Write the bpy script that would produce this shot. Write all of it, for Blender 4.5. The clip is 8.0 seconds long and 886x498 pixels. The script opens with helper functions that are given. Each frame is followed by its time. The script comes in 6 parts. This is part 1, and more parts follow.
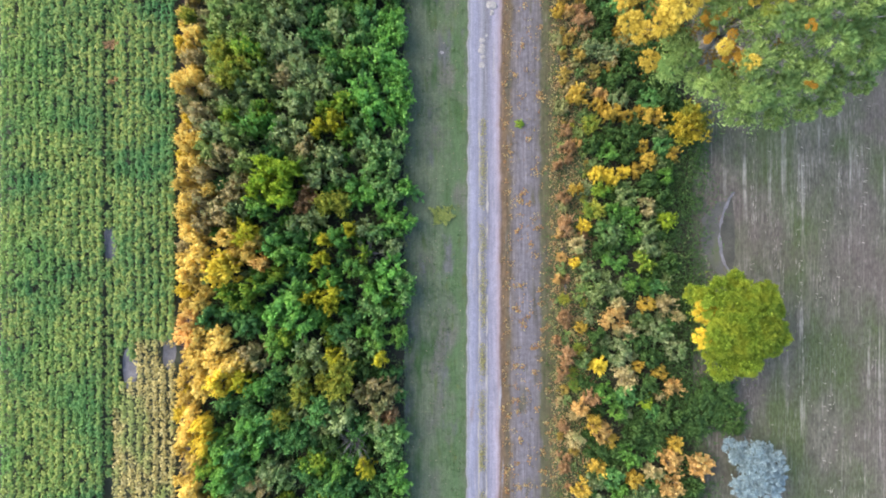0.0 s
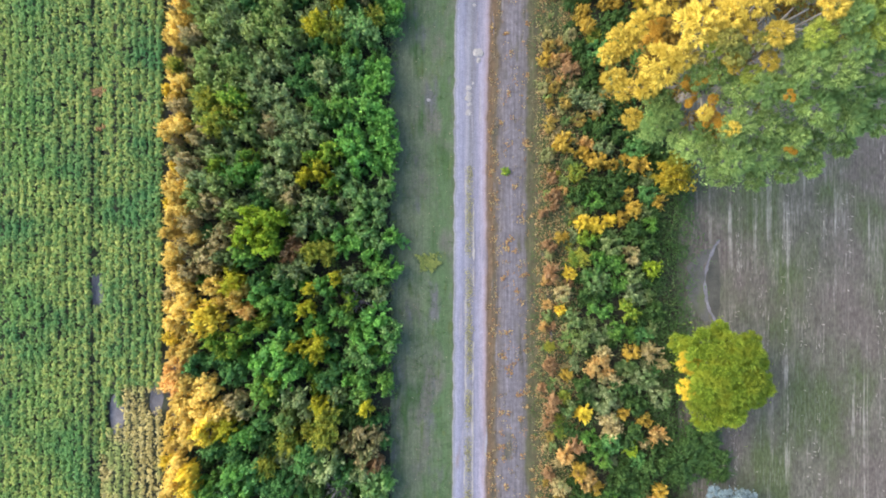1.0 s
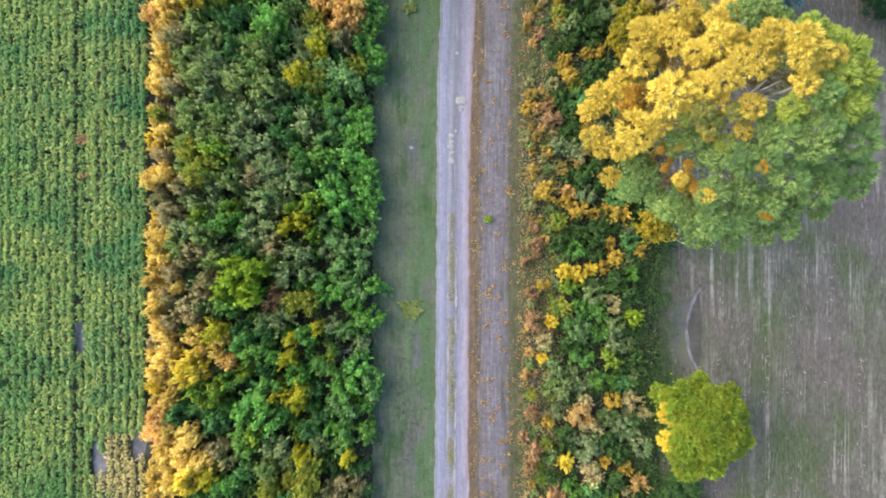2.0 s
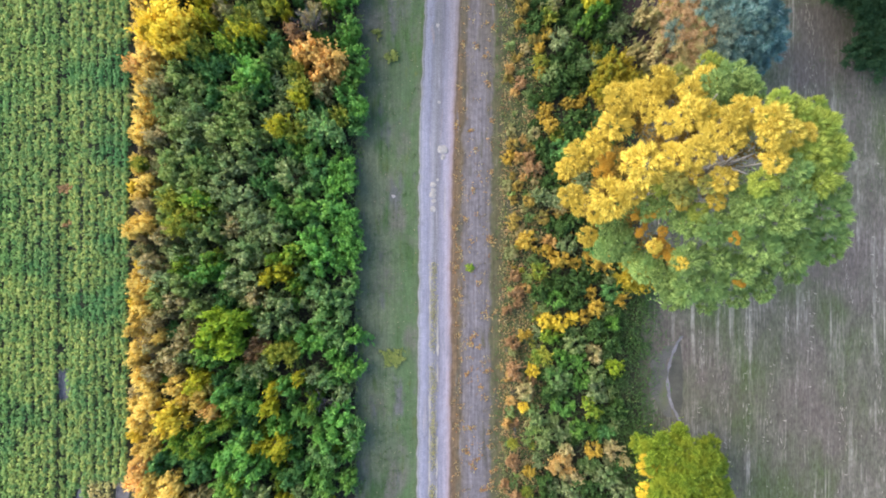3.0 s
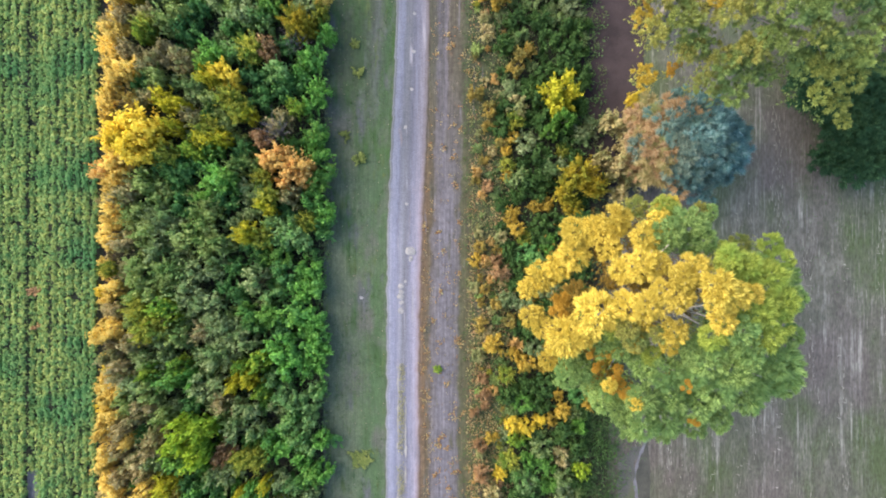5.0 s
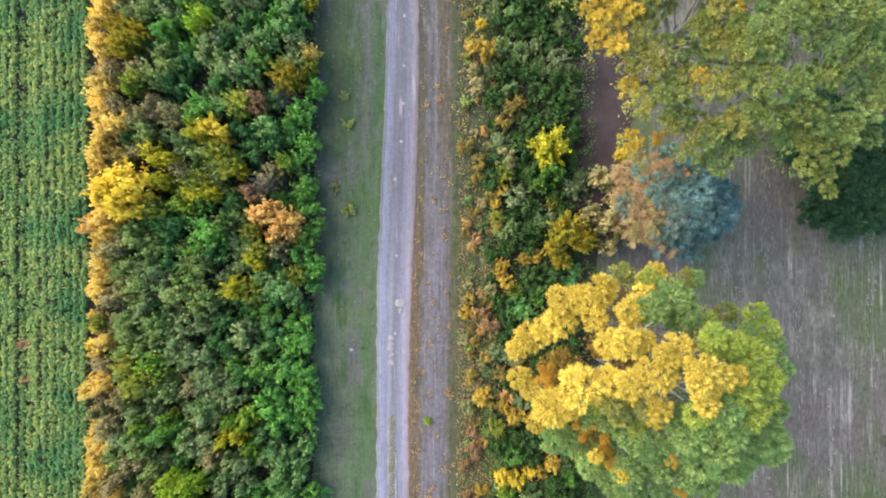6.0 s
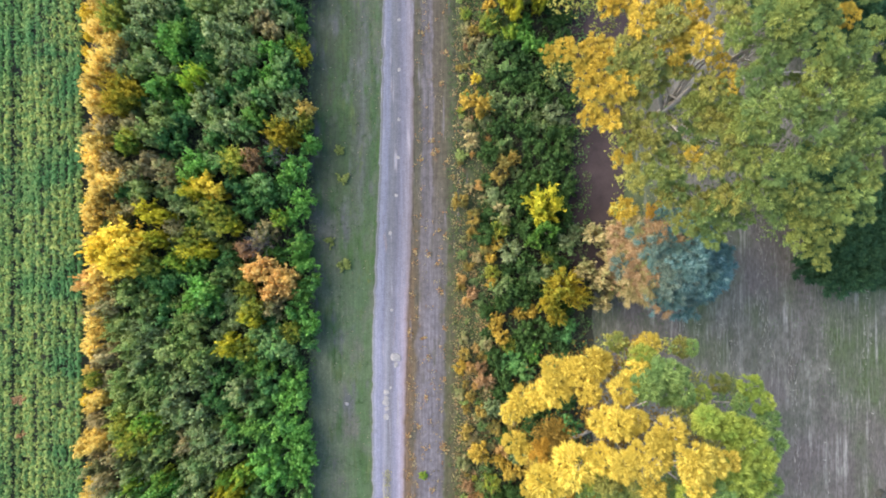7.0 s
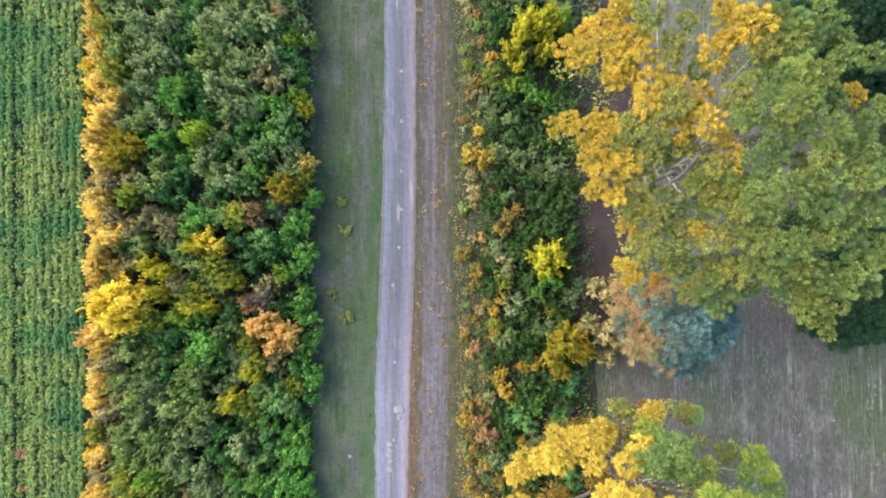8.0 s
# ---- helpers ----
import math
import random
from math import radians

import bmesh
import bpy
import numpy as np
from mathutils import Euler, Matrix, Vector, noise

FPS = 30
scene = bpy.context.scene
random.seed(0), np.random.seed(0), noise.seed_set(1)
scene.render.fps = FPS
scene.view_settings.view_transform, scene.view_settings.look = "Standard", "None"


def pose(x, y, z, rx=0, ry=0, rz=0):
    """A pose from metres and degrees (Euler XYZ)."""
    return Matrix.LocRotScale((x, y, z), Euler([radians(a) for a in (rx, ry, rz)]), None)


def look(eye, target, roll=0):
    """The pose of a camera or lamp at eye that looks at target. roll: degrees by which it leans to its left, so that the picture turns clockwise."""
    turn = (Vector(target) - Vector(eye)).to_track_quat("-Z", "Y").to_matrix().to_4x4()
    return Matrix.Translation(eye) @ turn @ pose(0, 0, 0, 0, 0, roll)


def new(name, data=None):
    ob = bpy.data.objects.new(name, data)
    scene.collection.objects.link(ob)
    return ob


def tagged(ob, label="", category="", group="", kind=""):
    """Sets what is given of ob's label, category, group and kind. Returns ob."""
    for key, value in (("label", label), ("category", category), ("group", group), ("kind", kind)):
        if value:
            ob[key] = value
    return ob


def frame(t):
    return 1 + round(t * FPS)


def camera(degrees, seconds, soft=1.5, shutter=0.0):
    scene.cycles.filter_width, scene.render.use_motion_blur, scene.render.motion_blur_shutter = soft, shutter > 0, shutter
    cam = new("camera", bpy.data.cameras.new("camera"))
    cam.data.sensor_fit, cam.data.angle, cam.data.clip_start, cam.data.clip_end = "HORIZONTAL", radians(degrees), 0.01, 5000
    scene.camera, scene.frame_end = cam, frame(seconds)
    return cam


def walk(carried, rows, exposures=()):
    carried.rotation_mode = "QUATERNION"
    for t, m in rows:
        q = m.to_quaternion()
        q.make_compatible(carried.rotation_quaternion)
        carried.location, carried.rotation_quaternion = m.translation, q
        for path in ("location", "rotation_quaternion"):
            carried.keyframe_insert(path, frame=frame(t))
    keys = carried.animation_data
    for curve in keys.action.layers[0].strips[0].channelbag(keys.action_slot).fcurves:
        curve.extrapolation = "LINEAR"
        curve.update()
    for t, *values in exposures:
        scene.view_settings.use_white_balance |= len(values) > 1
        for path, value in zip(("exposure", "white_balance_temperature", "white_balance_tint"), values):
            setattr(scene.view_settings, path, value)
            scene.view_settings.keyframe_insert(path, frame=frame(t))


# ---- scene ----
cam = camera(73.0, 8.0, soft=1.9)
# seconds, x, y, z, turn about the view axis
PATH = [
    (0.0, 0.009, 0.010, 49.894, -0.099),
    (0.5, 0.529, 1.945, 49.971, -0.033),
    (1.0, 1.153, 3.923, 50.082, 0.007),
    (1.5, 1.882, 5.917, 50.151, 0.050),
    (3.0, 4.130, 11.964, 50.405, 0.130),
    (3.5, 4.930, 14.091, 50.471, 0.139),
    (4.0, 5.606, 16.107, 50.498, 0.135),
    (4.5, 6.256, 18.315, 50.530, 0.106),
    (6.0, 7.686, 24.875, 50.602, -0.030),
    (6.5, 7.979, 27.165, 50.622, -0.085),
    (7.0, 8.101, 29.434, 50.609, -0.160),
    (7.5, 8.067, 31.690, 50.557, -0.222),
    (8.0, 7.874, 33.798, 50.494, -0.300),
]
walk(cam, [(t, pose(x, y, z, 0.236, 0.176, turn)) for t, x, y, z, turn in PATH])

# ---- light: a low warm sun from the west-north-west, and the evening sky ----
SUN_ELEVATION, SUN_AZIMUTH = radians(34.0), radians(-66.0)   # azimuth from north, towards east
sun_way = Vector((math.sin(SUN_AZIMUTH) * math.cos(SUN_ELEVATION), math.cos(SUN_AZIMUTH) * math.cos(SUN_ELEVATION), math.sin(SUN_ELEVATION)))
world = bpy.data.worlds.new("evening_sky")
scene.world = world
world.use_nodes = True
sky = world.node_tree.nodes.new("ShaderNodeTexSky")
sky.sky_type = "NISHITA"
sky.sun_disc = False
sky.sun_elevation, sky.sun_rotation = SUN_ELEVATION, SUN_AZIMUTH
sky.dust_density, sky.ozone_density = 2.0, 1.0
back = world.node_tree.nodes["Background"]
back.inputs["Strength"].default_value = 0.15
world.node_tree.links.new(sky.outputs["Color"], back.inputs["Color"])
sun_data = bpy.data.lights.new("sun", "SUN")
sun_data.energy, sun_data.angle, sun_data.color = 1.65, radians(78.0), (1.0, 0.83, 0.61)
sun = new("sun", sun_data)
sun.matrix_world = look(sun_way * 200, (0, 0, 0))
scene.view_settings.exposure = 2.08


# ---- materials ----
def nodes_of(name):
    m = bpy.data.materials.new(name)
    m.use_nodes = True
    t = m.node_tree
    return m, t, t.nodes["Principled BSDF"]


def node(t, kind, **inputs):
    n = t.nodes.new(kind)
    for key, value in inputs.items():
        n.inputs[key.replace("_", " ")].default_value = value
    return n


def ramp(t, source, stops):
    r = t.nodes.new("ShaderNodeValToRGB")
    e = r.color_ramp.elements
    while len(e) < len(stops):
        e.new(0.5)
    for at, (p, c) in zip(e, stops):
        at.position, at.color = p, (*c, 1)
    t.links.new(source, r.inputs["Fac"])
    return r.outputs["Color"]


def mix(t, fac, a, b, mode="MIX"):
    n = t.nodes.new("ShaderNodeMix")
    n.data_type, n.blend_type = "RGBA", mode
    for sock, v in ((n.inputs[0], fac), (n.inputs[6], a), (n.inputs[7], b)):
        if isinstance(v, (int, float)):
            sock.default_value = v
        elif isinstance(v, tuple):
            sock.default_value = (*v, 1)
        else:
            t.links.new(v, sock)
    return n.outputs[2]


def noise_at(t, scale, detail=4.0, stretch=(1, 1, 1), rough=0.55, shift=(0, 0, 0)):
    """Noise over the place in metres."""
    g = t.nodes.new("ShaderNodeNewGeometry")
    m = t.nodes.new("ShaderNodeMapping")
    m.inputs["Scale"].default_value = stretch
    m.inputs["Location"].default_value = shift
    n = node(t, "ShaderNodeTexNoise", Scale=scale, Detail=detail, Roughness=rough)
    t.links.new(g.outputs["Position"], m.inputs["Vector"])
    t.links.new(m.outputs["Vector"], n.inputs["Vector"])
    return n.outputs["Fac"]


def bump(t, height, strength, distance=0.05):
    b = node(t, "ShaderNodeBump", Strength=strength, Distance=distance)
    t.links.new(height, b.inputs["Height"])
    return b.outputs["Normal"]


def math_node(t, op, a, b):
    n = t.nodes.new("ShaderNodeMath")
    n.operation = op
    for sock, v in zip(n.inputs, (a, b)):
        if isinstance(v, (int, float)):
            sock.default_value = v
        else:
            t.links.new(v, sock)
    return n.outputs[0]


def leaf_material(name, low, mid, high, patch=None, patch_scale=0.6, through_light=0.4):
    """Leaves: each leaf its own shade between three tones, with patches of a second tone."""
    m, t, p = nodes_of(name)
    g = t.nodes.new("ShaderNodeNewGeometry")
    c = ramp(t, g.outputs["Random Per Island"], [(0.0, low), (0.5, mid), (1.0, high)])
    if patch:
        f = ramp(t, noise_at(t, patch_scale, 3.0), [(0.46, (0, 0, 0)), (0.62, (1, 1, 1))])
        c = mix(t, f, c, patch)
    info = t.nodes.new("ShaderNodeObjectInfo")
    h = node(t, "ShaderNodeHueSaturation")
    spread = t.nodes.new("ShaderNodeMapRange")
    spread.inputs["To Min"].default_value, spread.inputs["To Max"].default_value = 0.84, 1.16
    t.links.new(info.outputs["Random"], spread.inputs["Value"])
    t.links.new(spread.outputs["Result"], h.inputs["Value"])
    t.links.new(c, h.inputs["Color"])
    c = h.outputs["Color"]
    t.links.new(c, p.inputs["Base Color"])
    p.inputs["Roughness"].default_value = 0.7
    p.inputs["Specular IOR Level"].default_value = 0.12
    tr = t.nodes.new("ShaderNodeBsdfTranslucent")
    t.links.new(c, tr.inputs["Color"])
    s = node(t, "ShaderNodeMixShader", Fac=through_light)
    t.links.new(p.outputs["BSDF"], s.inputs[1])
    t.links.new(tr.outputs["BSDF"], s.inputs[2])
    t.links.new(s.outputs["Shader"], t.nodes["Material Output"].inputs["Surface"])
    return m


LEAF = {
    "gold": leaf_material("gold_leaves", (0.6, 0.437, 0.1), (0.7, 0.536, 0.14), (0.74, 0.603, 0.2), (0.64, 0.494, 0.135)),
    "orange": leaf_material("orange_leaves", (0.6, 0.35, 0.1), (0.72, 0.45, 0.15), (0.75, 0.53, 0.21), (0.58, 0.4, 0.12)),
    "loworange": leaf_material("low_orange_leaves", (0.4, 0.24, 0.075), (0.52, 0.33, 0.115), (0.58, 0.41, 0.17), (0.36, 0.27, 0.1)),
    "amber": leaf_material("amber_leaves", (0.187, 0.154, 0.0378), (0.322, 0.232, 0.052), (0.386, 0.292, 0.0839), (0.189, 0.18, 0.0568), 0.9),
    "eastgold": leaf_material("amber_gold_leaves", (0.33, 0.225, 0.036), (0.45, 0.315, 0.05), (0.54, 0.4, 0.085), (0.36, 0.27, 0.05), 0.9),
    "rust": leaf_material("rust_leaves", (0.231, 0.132, 0.0605), (0.319, 0.198, 0.099), (0.385, 0.264, 0.143)),
    "tan": leaf_material("tan_leaves", (0.241, 0.207, 0.0919), (0.387, 0.328, 0.153), (0.532, 0.445, 0.238), (0.226, 0.255, 0.107)),
    "yellow": leaf_material("yellow_leaves", (0.55, 0.414, 0.044), (0.693, 0.532, 0.0605), (0.759, 0.605, 0.099), (0.55, 0.448, 0.0495)),
    "mustard": leaf_material("mustard_leaves", (0.222, 0.176, 0.0137), (0.309, 0.246, 0.0227), (0.382, 0.301, 0.0409), (0.185, 0.201, 0.0272)),
    "yellowolive": leaf_material("yellow_olive_leaves", (0.155, 0.201, 0.0333), (0.296, 0.321, 0.0532), (0.483, 0.454, 0.0665), (0.132, 0.218, 0.0399), 0.9),
    "yellowgreen": leaf_material("yellow_green_leaves", (0.131, 0.227, 0.0276), (0.198, 0.293, 0.0366), (0.297, 0.359, 0.0459), (0.0772, 0.191, 0.0306), 0.9),
    "lime": leaf_material("lime_leaves", (0.206, 0.312, 0.0254), (0.271, 0.38, 0.0323), (0.342, 0.437, 0.0462), (0.162, 0.319, 0.0371)),
    "lightgreen": leaf_material("light_green_leaves", (0.115, 0.26, 0.0452), (0.16, 0.331, 0.0635), (0.228, 0.409, 0.0954), (0.1, 0.251, 0.0635)),
    "green": leaf_material("green_leaves", (0.0908, 0.249, 0.0417), (0.155, 0.383, 0.0681), (0.254, 0.508, 0.121), (0.124, 0.303, 0.0757)),
    "dark": leaf_material("dark_green_leaves", (0.0607, 0.176, 0.0455), (0.108, 0.27, 0.0744), (0.194, 0.391, 0.123), (0.0844, 0.218, 0.0744)),
    # dark green at about half tone, shade among the trackside shrubs included
    "deep": leaf_material("shade_deepened_green_leaves", (0.0313, 0.0786, 0.0191), (0.0557, 0.12, 0.0313), (0.1, 0.174, 0.0522), (0.0435, 0.0972, 0.0313)),
    "olive": leaf_material("olive_leaves", (0.151, 0.23, 0.0581), (0.268, 0.356, 0.109), (0.416, 0.499, 0.19), (0.177, 0.305, 0.0889)),
    "lowgreen": leaf_material("low_green_leaves", (0.063, 0.168, 0.0262), (0.107, 0.258, 0.0428), (0.176, 0.343, 0.0762), (0.0858, 0.204, 0.0476)),
    "lowlightgreen": leaf_material("low_light_green_leaves", (0.0814, 0.182, 0.0286), (0.114, 0.232, 0.0402), (0.163, 0.287, 0.0604), (0.0713, 0.176, 0.0402)),
    "lowpale": leaf_material("low_pale_green_leaves", (0.107, 0.205, 0.0654), (0.173, 0.284, 0.101), (0.261, 0.372, 0.152), (0.0888, 0.205, 0.0553)),
    "lowgrey": leaf_material("low_grey_green_leaves", (0.118, 0.171, 0.0679), (0.207, 0.266, 0.12), (0.334, 0.387, 0.208), (0.121, 0.202, 0.078)),
    "lowolive": leaf_material("low_olive_leaves", (0.104, 0.166, 0.0488), (0.184, 0.256, 0.0918), (0.285, 0.359, 0.16), (0.121, 0.22, 0.0747)),
    "grey": leaf_material("grey_green_leaves", (0.161, 0.238, 0.0864), (0.284, 0.369, 0.153), (0.46, 0.537, 0.265), (0.166, 0.281, 0.0992)),
    "pale": leaf_material("pale_green_leaves", (0.144, 0.285, 0.0884), (0.234, 0.395, 0.136), (0.353, 0.516, 0.205), (0.12, 0.285, 0.0747)),
    "blue": leaf_material("blue_green_leaves", (0.055, 0.14, 0.14), (0.12, 0.24, 0.24), (0.3, 0.43, 0.42), (0.1, 0.18, 0.16)),
    # the blue-green leaves at half tone, a painted shade for the inner crown
    "bluedeep": leaf_material("blue_green_shade_leaves", (0.03, 0.085, 0.09), (0.06, 0.14, 0.15), (0.12, 0.22, 0.23)),
    "greyed": leaf_material("greyed_green_leaves", (0.075, 0.125, 0.105), (0.15, 0.215, 0.18), (0.3, 0.36, 0.3), (0.1, 0.19, 0.18)),
    "tawny": leaf_material("tawny_leaves", (0.24, 0.15, 0.08), (0.38, 0.26, 0.14), (0.5, 0.38, 0.23)),
    "turning": leaf_material("turning_leaves", (0.0482, 0.0858, 0.00853), (0.124, 0.197, 0.0205), (0.234, 0.322, 0.0368), (0.184, 0.232, 0.0231), 0.7, 0.3),
    "teal": leaf_material("teal_leaves", (0.02, 0.055, 0.026), (0.034, 0.085, 0.04), (0.056, 0.122, 0.058), (0.026, 0.07, 0.034)),
    "silver": leaf_material("silver_blue_leaves", (0.148, 0.218, 0.26), (0.227, 0.317, 0.36), (0.326, 0.428, 0.469)),
    "treegreen": leaf_material("tree_green_leaves", (0.0715, 0.119, 0.0342), (0.184, 0.283, 0.0828), (0.337, 0.463, 0.153), (0.146, 0.25, 0.0802), 0.5, 0.35),
    "treelime": leaf_material("tree_lime_leaves", (0.121, 0.157, 0.0253), (0.285, 0.345, 0.06), (0.468, 0.533, 0.111), (0.21, 0.3, 0.058), 0.5, 0.35),
    "treeolive": leaf_material("tree_olive_leaves", (0.105, 0.108, 0.0267), (0.247, 0.249, 0.0605), (0.397, 0.383, 0.0983), (0.155, 0.203, 0.0594), 0.6, 0.3),
    "loosegreen": leaf_material("loose_green_leaves", (0.0694, 0.103, 0.0278), (0.167, 0.231, 0.0638), (0.288, 0.372, 0.114), (0.113, 0.182, 0.0616), 0.6, 0.3),
    "looselime": leaf_material("loose_lime_leaves", (0.0866, 0.11, 0.0264), (0.205, 0.245, 0.06), (0.341, 0.384, 0.104), (0.142, 0.2, 0.056), 0.6, 0.3),
    "treegold": leaf_material("tree_gold_leaves", (0.226, 0.168, 0.0248), (0.53, 0.412, 0.066), (0.78, 0.63, 0.13), (0.45, 0.355, 0.058), 0.8, 0.3),
    "loosegold": leaf_material("loose_gold_leaves", (0.206, 0.144, 0.0193), (0.463, 0.332, 0.045), (0.686, 0.506, 0.078), (0.374, 0.296, 0.048), 0.8, 0.3),
    "treerust": leaf_material("tree_rust_leaves", (0.3, 0.163, 0.018), (0.408, 0.24, 0.033), (0.48, 0.325, 0.06)),
    # gold leaves darkened to amber: shade of the crevices put into the colour
    "treeamber": leaf_material("tree_amber_shade_leaves", (0.105, 0.078, 0.018), (0.17, 0.115, 0.024), (0.24, 0.16, 0.032)),
    "under": leaf_material("undergrowth_leaves", (0.0501, 0.1, 0.0286), (0.0786, 0.157, 0.0501), (0.137, 0.222, 0.0715), (0.114, 0.137, 0.0644)),
    "grass": leaf_material("green_grass", (0.0328, 0.0757, 0.0206), (0.0525, 0.112, 0.0327), (0.082, 0.146, 0.0464), (0.0492, 0.0946, 0.0344)),
    "roadgrass": leaf_material("road_grass", (0.2, 0.2, 0.08), (0.29, 0.28, 0.12), (0.38, 0.36, 0.17)),
    "straw": leaf_material("dry_straw", (0.18, 0.173, 0.147), (0.238, 0.23, 0.201), (0.327, 0.315, 0.278)),
    "weed": leaf_material("low_weed_leaves", (0.135, 0.189, 0.0546), (0.196, 0.245, 0.0676), (0.27, 0.301, 0.091)),
    "acid": leaf_material("acid_yellow_leaves", (0.3, 0.29, 0.02), (0.42, 0.395, 0.03), (0.52, 0.47, 0.05), (0.29, 0.32, 0.03), 0.9),
    "faded": leaf_material("faded_fallen_leaves", (0.12, 0.1, 0.065), (0.19, 0.165, 0.115), (0.27, 0.24, 0.18)),
    "litter": leaf_material("fallen_leaves", (0.254, 0.119, 0.0528), (0.335, 0.214, 0.0924), (0.381, 0.345, 0.172)),
}


def crop_material(name, tones, yellow, teal):
    m = leaf_material(name, *tones, through_light=0.35)
    t = m.node_tree
    h = t.nodes["Hue/Saturation/Value"]
    own = h.inputs["Color"].links[0].from_socket
    f = ramp(t, noise_at(t, 0.16, 4.0, (1, 1.3, 0)), [(0.38, (0, 0, 0)), (0.54, (1, 1, 1))])
    plant = ramp(t, noise_at(t, 2.2, 3.0, (1.2, 0.9, 0), 0.6, (5, 2, 0)), [(0.4, (0.15, 0.15, 0.15)), (0.58, (1, 1, 1))])
    g = ramp(t, noise_at(t, 0.13, 3.0, (1.4, 1, 0), shift=(31, 7, 0)), [(0.46, (0, 0, 0)), (0.6, (1, 1, 1))])
    deep = ramp(t, noise_at(t, 1.7, 3.0, (1.2, 0.8, 0), 0.6, (17, 12, 0)), [(0.42, (0, 0, 0)), (0.6, (1, 1, 1))])
    g2 = t.nodes.new("ShaderNodeNewGeometry")
    y = ramp(t, g2.outputs["Random Per Island"], [(0.0, yellow[0]), (1.0, yellow[1])])
    # lusher green towards the hedge, mixed with painted shade of the rows' east sides
    sep = t.nodes.new("ShaderNodeSeparateXYZ")
    t.links.new(g2.outputs["Position"], sep.inputs["Vector"])
    lush_shade = t.nodes.new("ShaderNodeMapRange")
    lush_shade.inputs["From Min"].default_value, lush_shade.inputs["From Max"].default_value, lush_shade.inputs["To Max"].default_value = -33.0, -23.0, 0.75
    t.links.new(math_node(t, "ADD", sep.outputs["X"], math_node(t, "MULTIPLY", noise_at(t, 0.2, 2.0, (1, 1, 0)), 3.0)), lush_shade.inputs["Value"])
    c = mix(t, math_node(t, "MULTIPLY", deep, 0.45), own, teal)
    c = mix(t, math_node(t, "MULTIPLY", g, 0.6), c, teal)
    c = mix(t, lush_shade.outputs["Result"], c, teal)
    c = mix(t, math_node(t, "MULTIPLY", math_node(t, "MULTIPLY", f, plant), 0.85), c, y)
    t.links.new(c, h.inputs["Color"])
    return m


CROP = crop_material("crop_leaves", ((0.112, 0.222, 0.055), (0.146, 0.275, 0.073), (0.19, 0.335, 0.1)), ((0.25, 0.315, 0.076), (0.345, 0.39, 0.12)), (0.06, 0.178, 0.068))
DEAD_CROP = leaf_material("withered_crop_leaves", (0.34, 0.3, 0.11), (0.47, 0.41, 0.165), (0.54, 0.49, 0.24), (0.3, 0.37, 0.13), 0.4)


def earth(name, stops, scale, stretch=(1, 1, 1), fine=14.0, relief=0.5, tint=None):
    """Soil, gravel or mown ground: broad stains, fine grain, relief."""
    m, t, p = nodes_of(name)
    c = ramp(t, noise_at(t, scale, 6.0, stretch), stops)
    grain = noise_at(t, fine, 3.0, stretch)
    c = mix(t, 0.75, c, ramp(t, grain, [(0.25, (0.45, 0.45, 0.45)), (0.75, (1.0, 1.0, 1.0))]), "MULTIPLY")
    if tint:
        f = ramp(t, noise_at(t, tint[1], 3.0, tint[2]), [(tint[3], (0, 0, 0)), (tint[3] + 0.14, (1, 1, 1))])
        c = mix(t, f, c, tint[0])
    t.links.new(c, p.inputs["Base Color"])
    p.inputs["Roughness"].default_value = 0.95
    p.inputs["Specular IOR Level"].default_value = 0.15
    t.links.new(bump(t, grain, relief), p.inputs["Normal"])
    return m


def across(name, stops, wander=0.06, scale=0.5, fine=9.0, tints=(), streaks=0.7, further=None):
    """Ground whose tone changes across its width (UV x), with wandering borders and streaks along it. further: other stops, from one y to another."""
    m, t, p = nodes_of(name)
    uv = t.nodes.new("ShaderNodeUVMap")
    sep = t.nodes.new("ShaderNodeSeparateXYZ")
    t.links.new(uv.outputs["UV"], sep.inputs["Vector"])
    w = math_node(t, "MULTIPLY", math_node(t, "SUBTRACT", noise_at(t, scale, 5.0), 0.5), wander * 2)
    u = math_node(t, "ADD", sep.outputs["X"], w)
    c = ramp(t, u, stops)
    if further:
        along = t.nodes.new("ShaderNodeMapRange")
        along.inputs["From Min"].default_value, along.inputs["From Max"].default_value = further[1], further[2]
        t.links.new(sep.outputs["Y"], along.inputs["Value"])
        c = mix(t, along.outputs["Result"], c, ramp(t, u, further[0]))
    for colour, s, stretch, lo, shift in tints:
        f = ramp(t, noise_at(t, s, 4.0, stretch, shift=shift), [(lo, (0, 0, 0)), (lo + 0.12, (1, 1, 1))])
        c = mix(t, f, c, colour)
    for s, stretch, shift in ((2.4, (2.2, 0.12, 1), (0, 0, 0)), (6.0, (2.0, 0.05, 1), (3, 8, 0)), (3.0, (1, 0.8, 1), (6, 1, 0))):
        streak = noise_at(t, s, 4.0, stretch, shift=shift)
        c = mix(t, streaks, c, ramp(t, streak, [(0.3, (0.66, 0.66, 0.66)), (0.7, (1.16, 1.16, 1.16))]), "MULTIPLY")
    grain = noise_at(t, fine, 3.0)
    c = mix(t, 0.6, c, ramp(t, grain, [(0.28, (0.5, 0.5, 0.5)), (0.7, (1.05, 1.05, 1.05))]), "MULTIPLY")
    t.links.new(c, p.inputs["Base Color"])
    p.inputs["Roughness"].default_value = 0.92
    p.inputs["Specular IOR Level"].default_value = 0.2
    t.links.new(bump(t, grain, 0.4), p.inputs["Normal"])
    return m


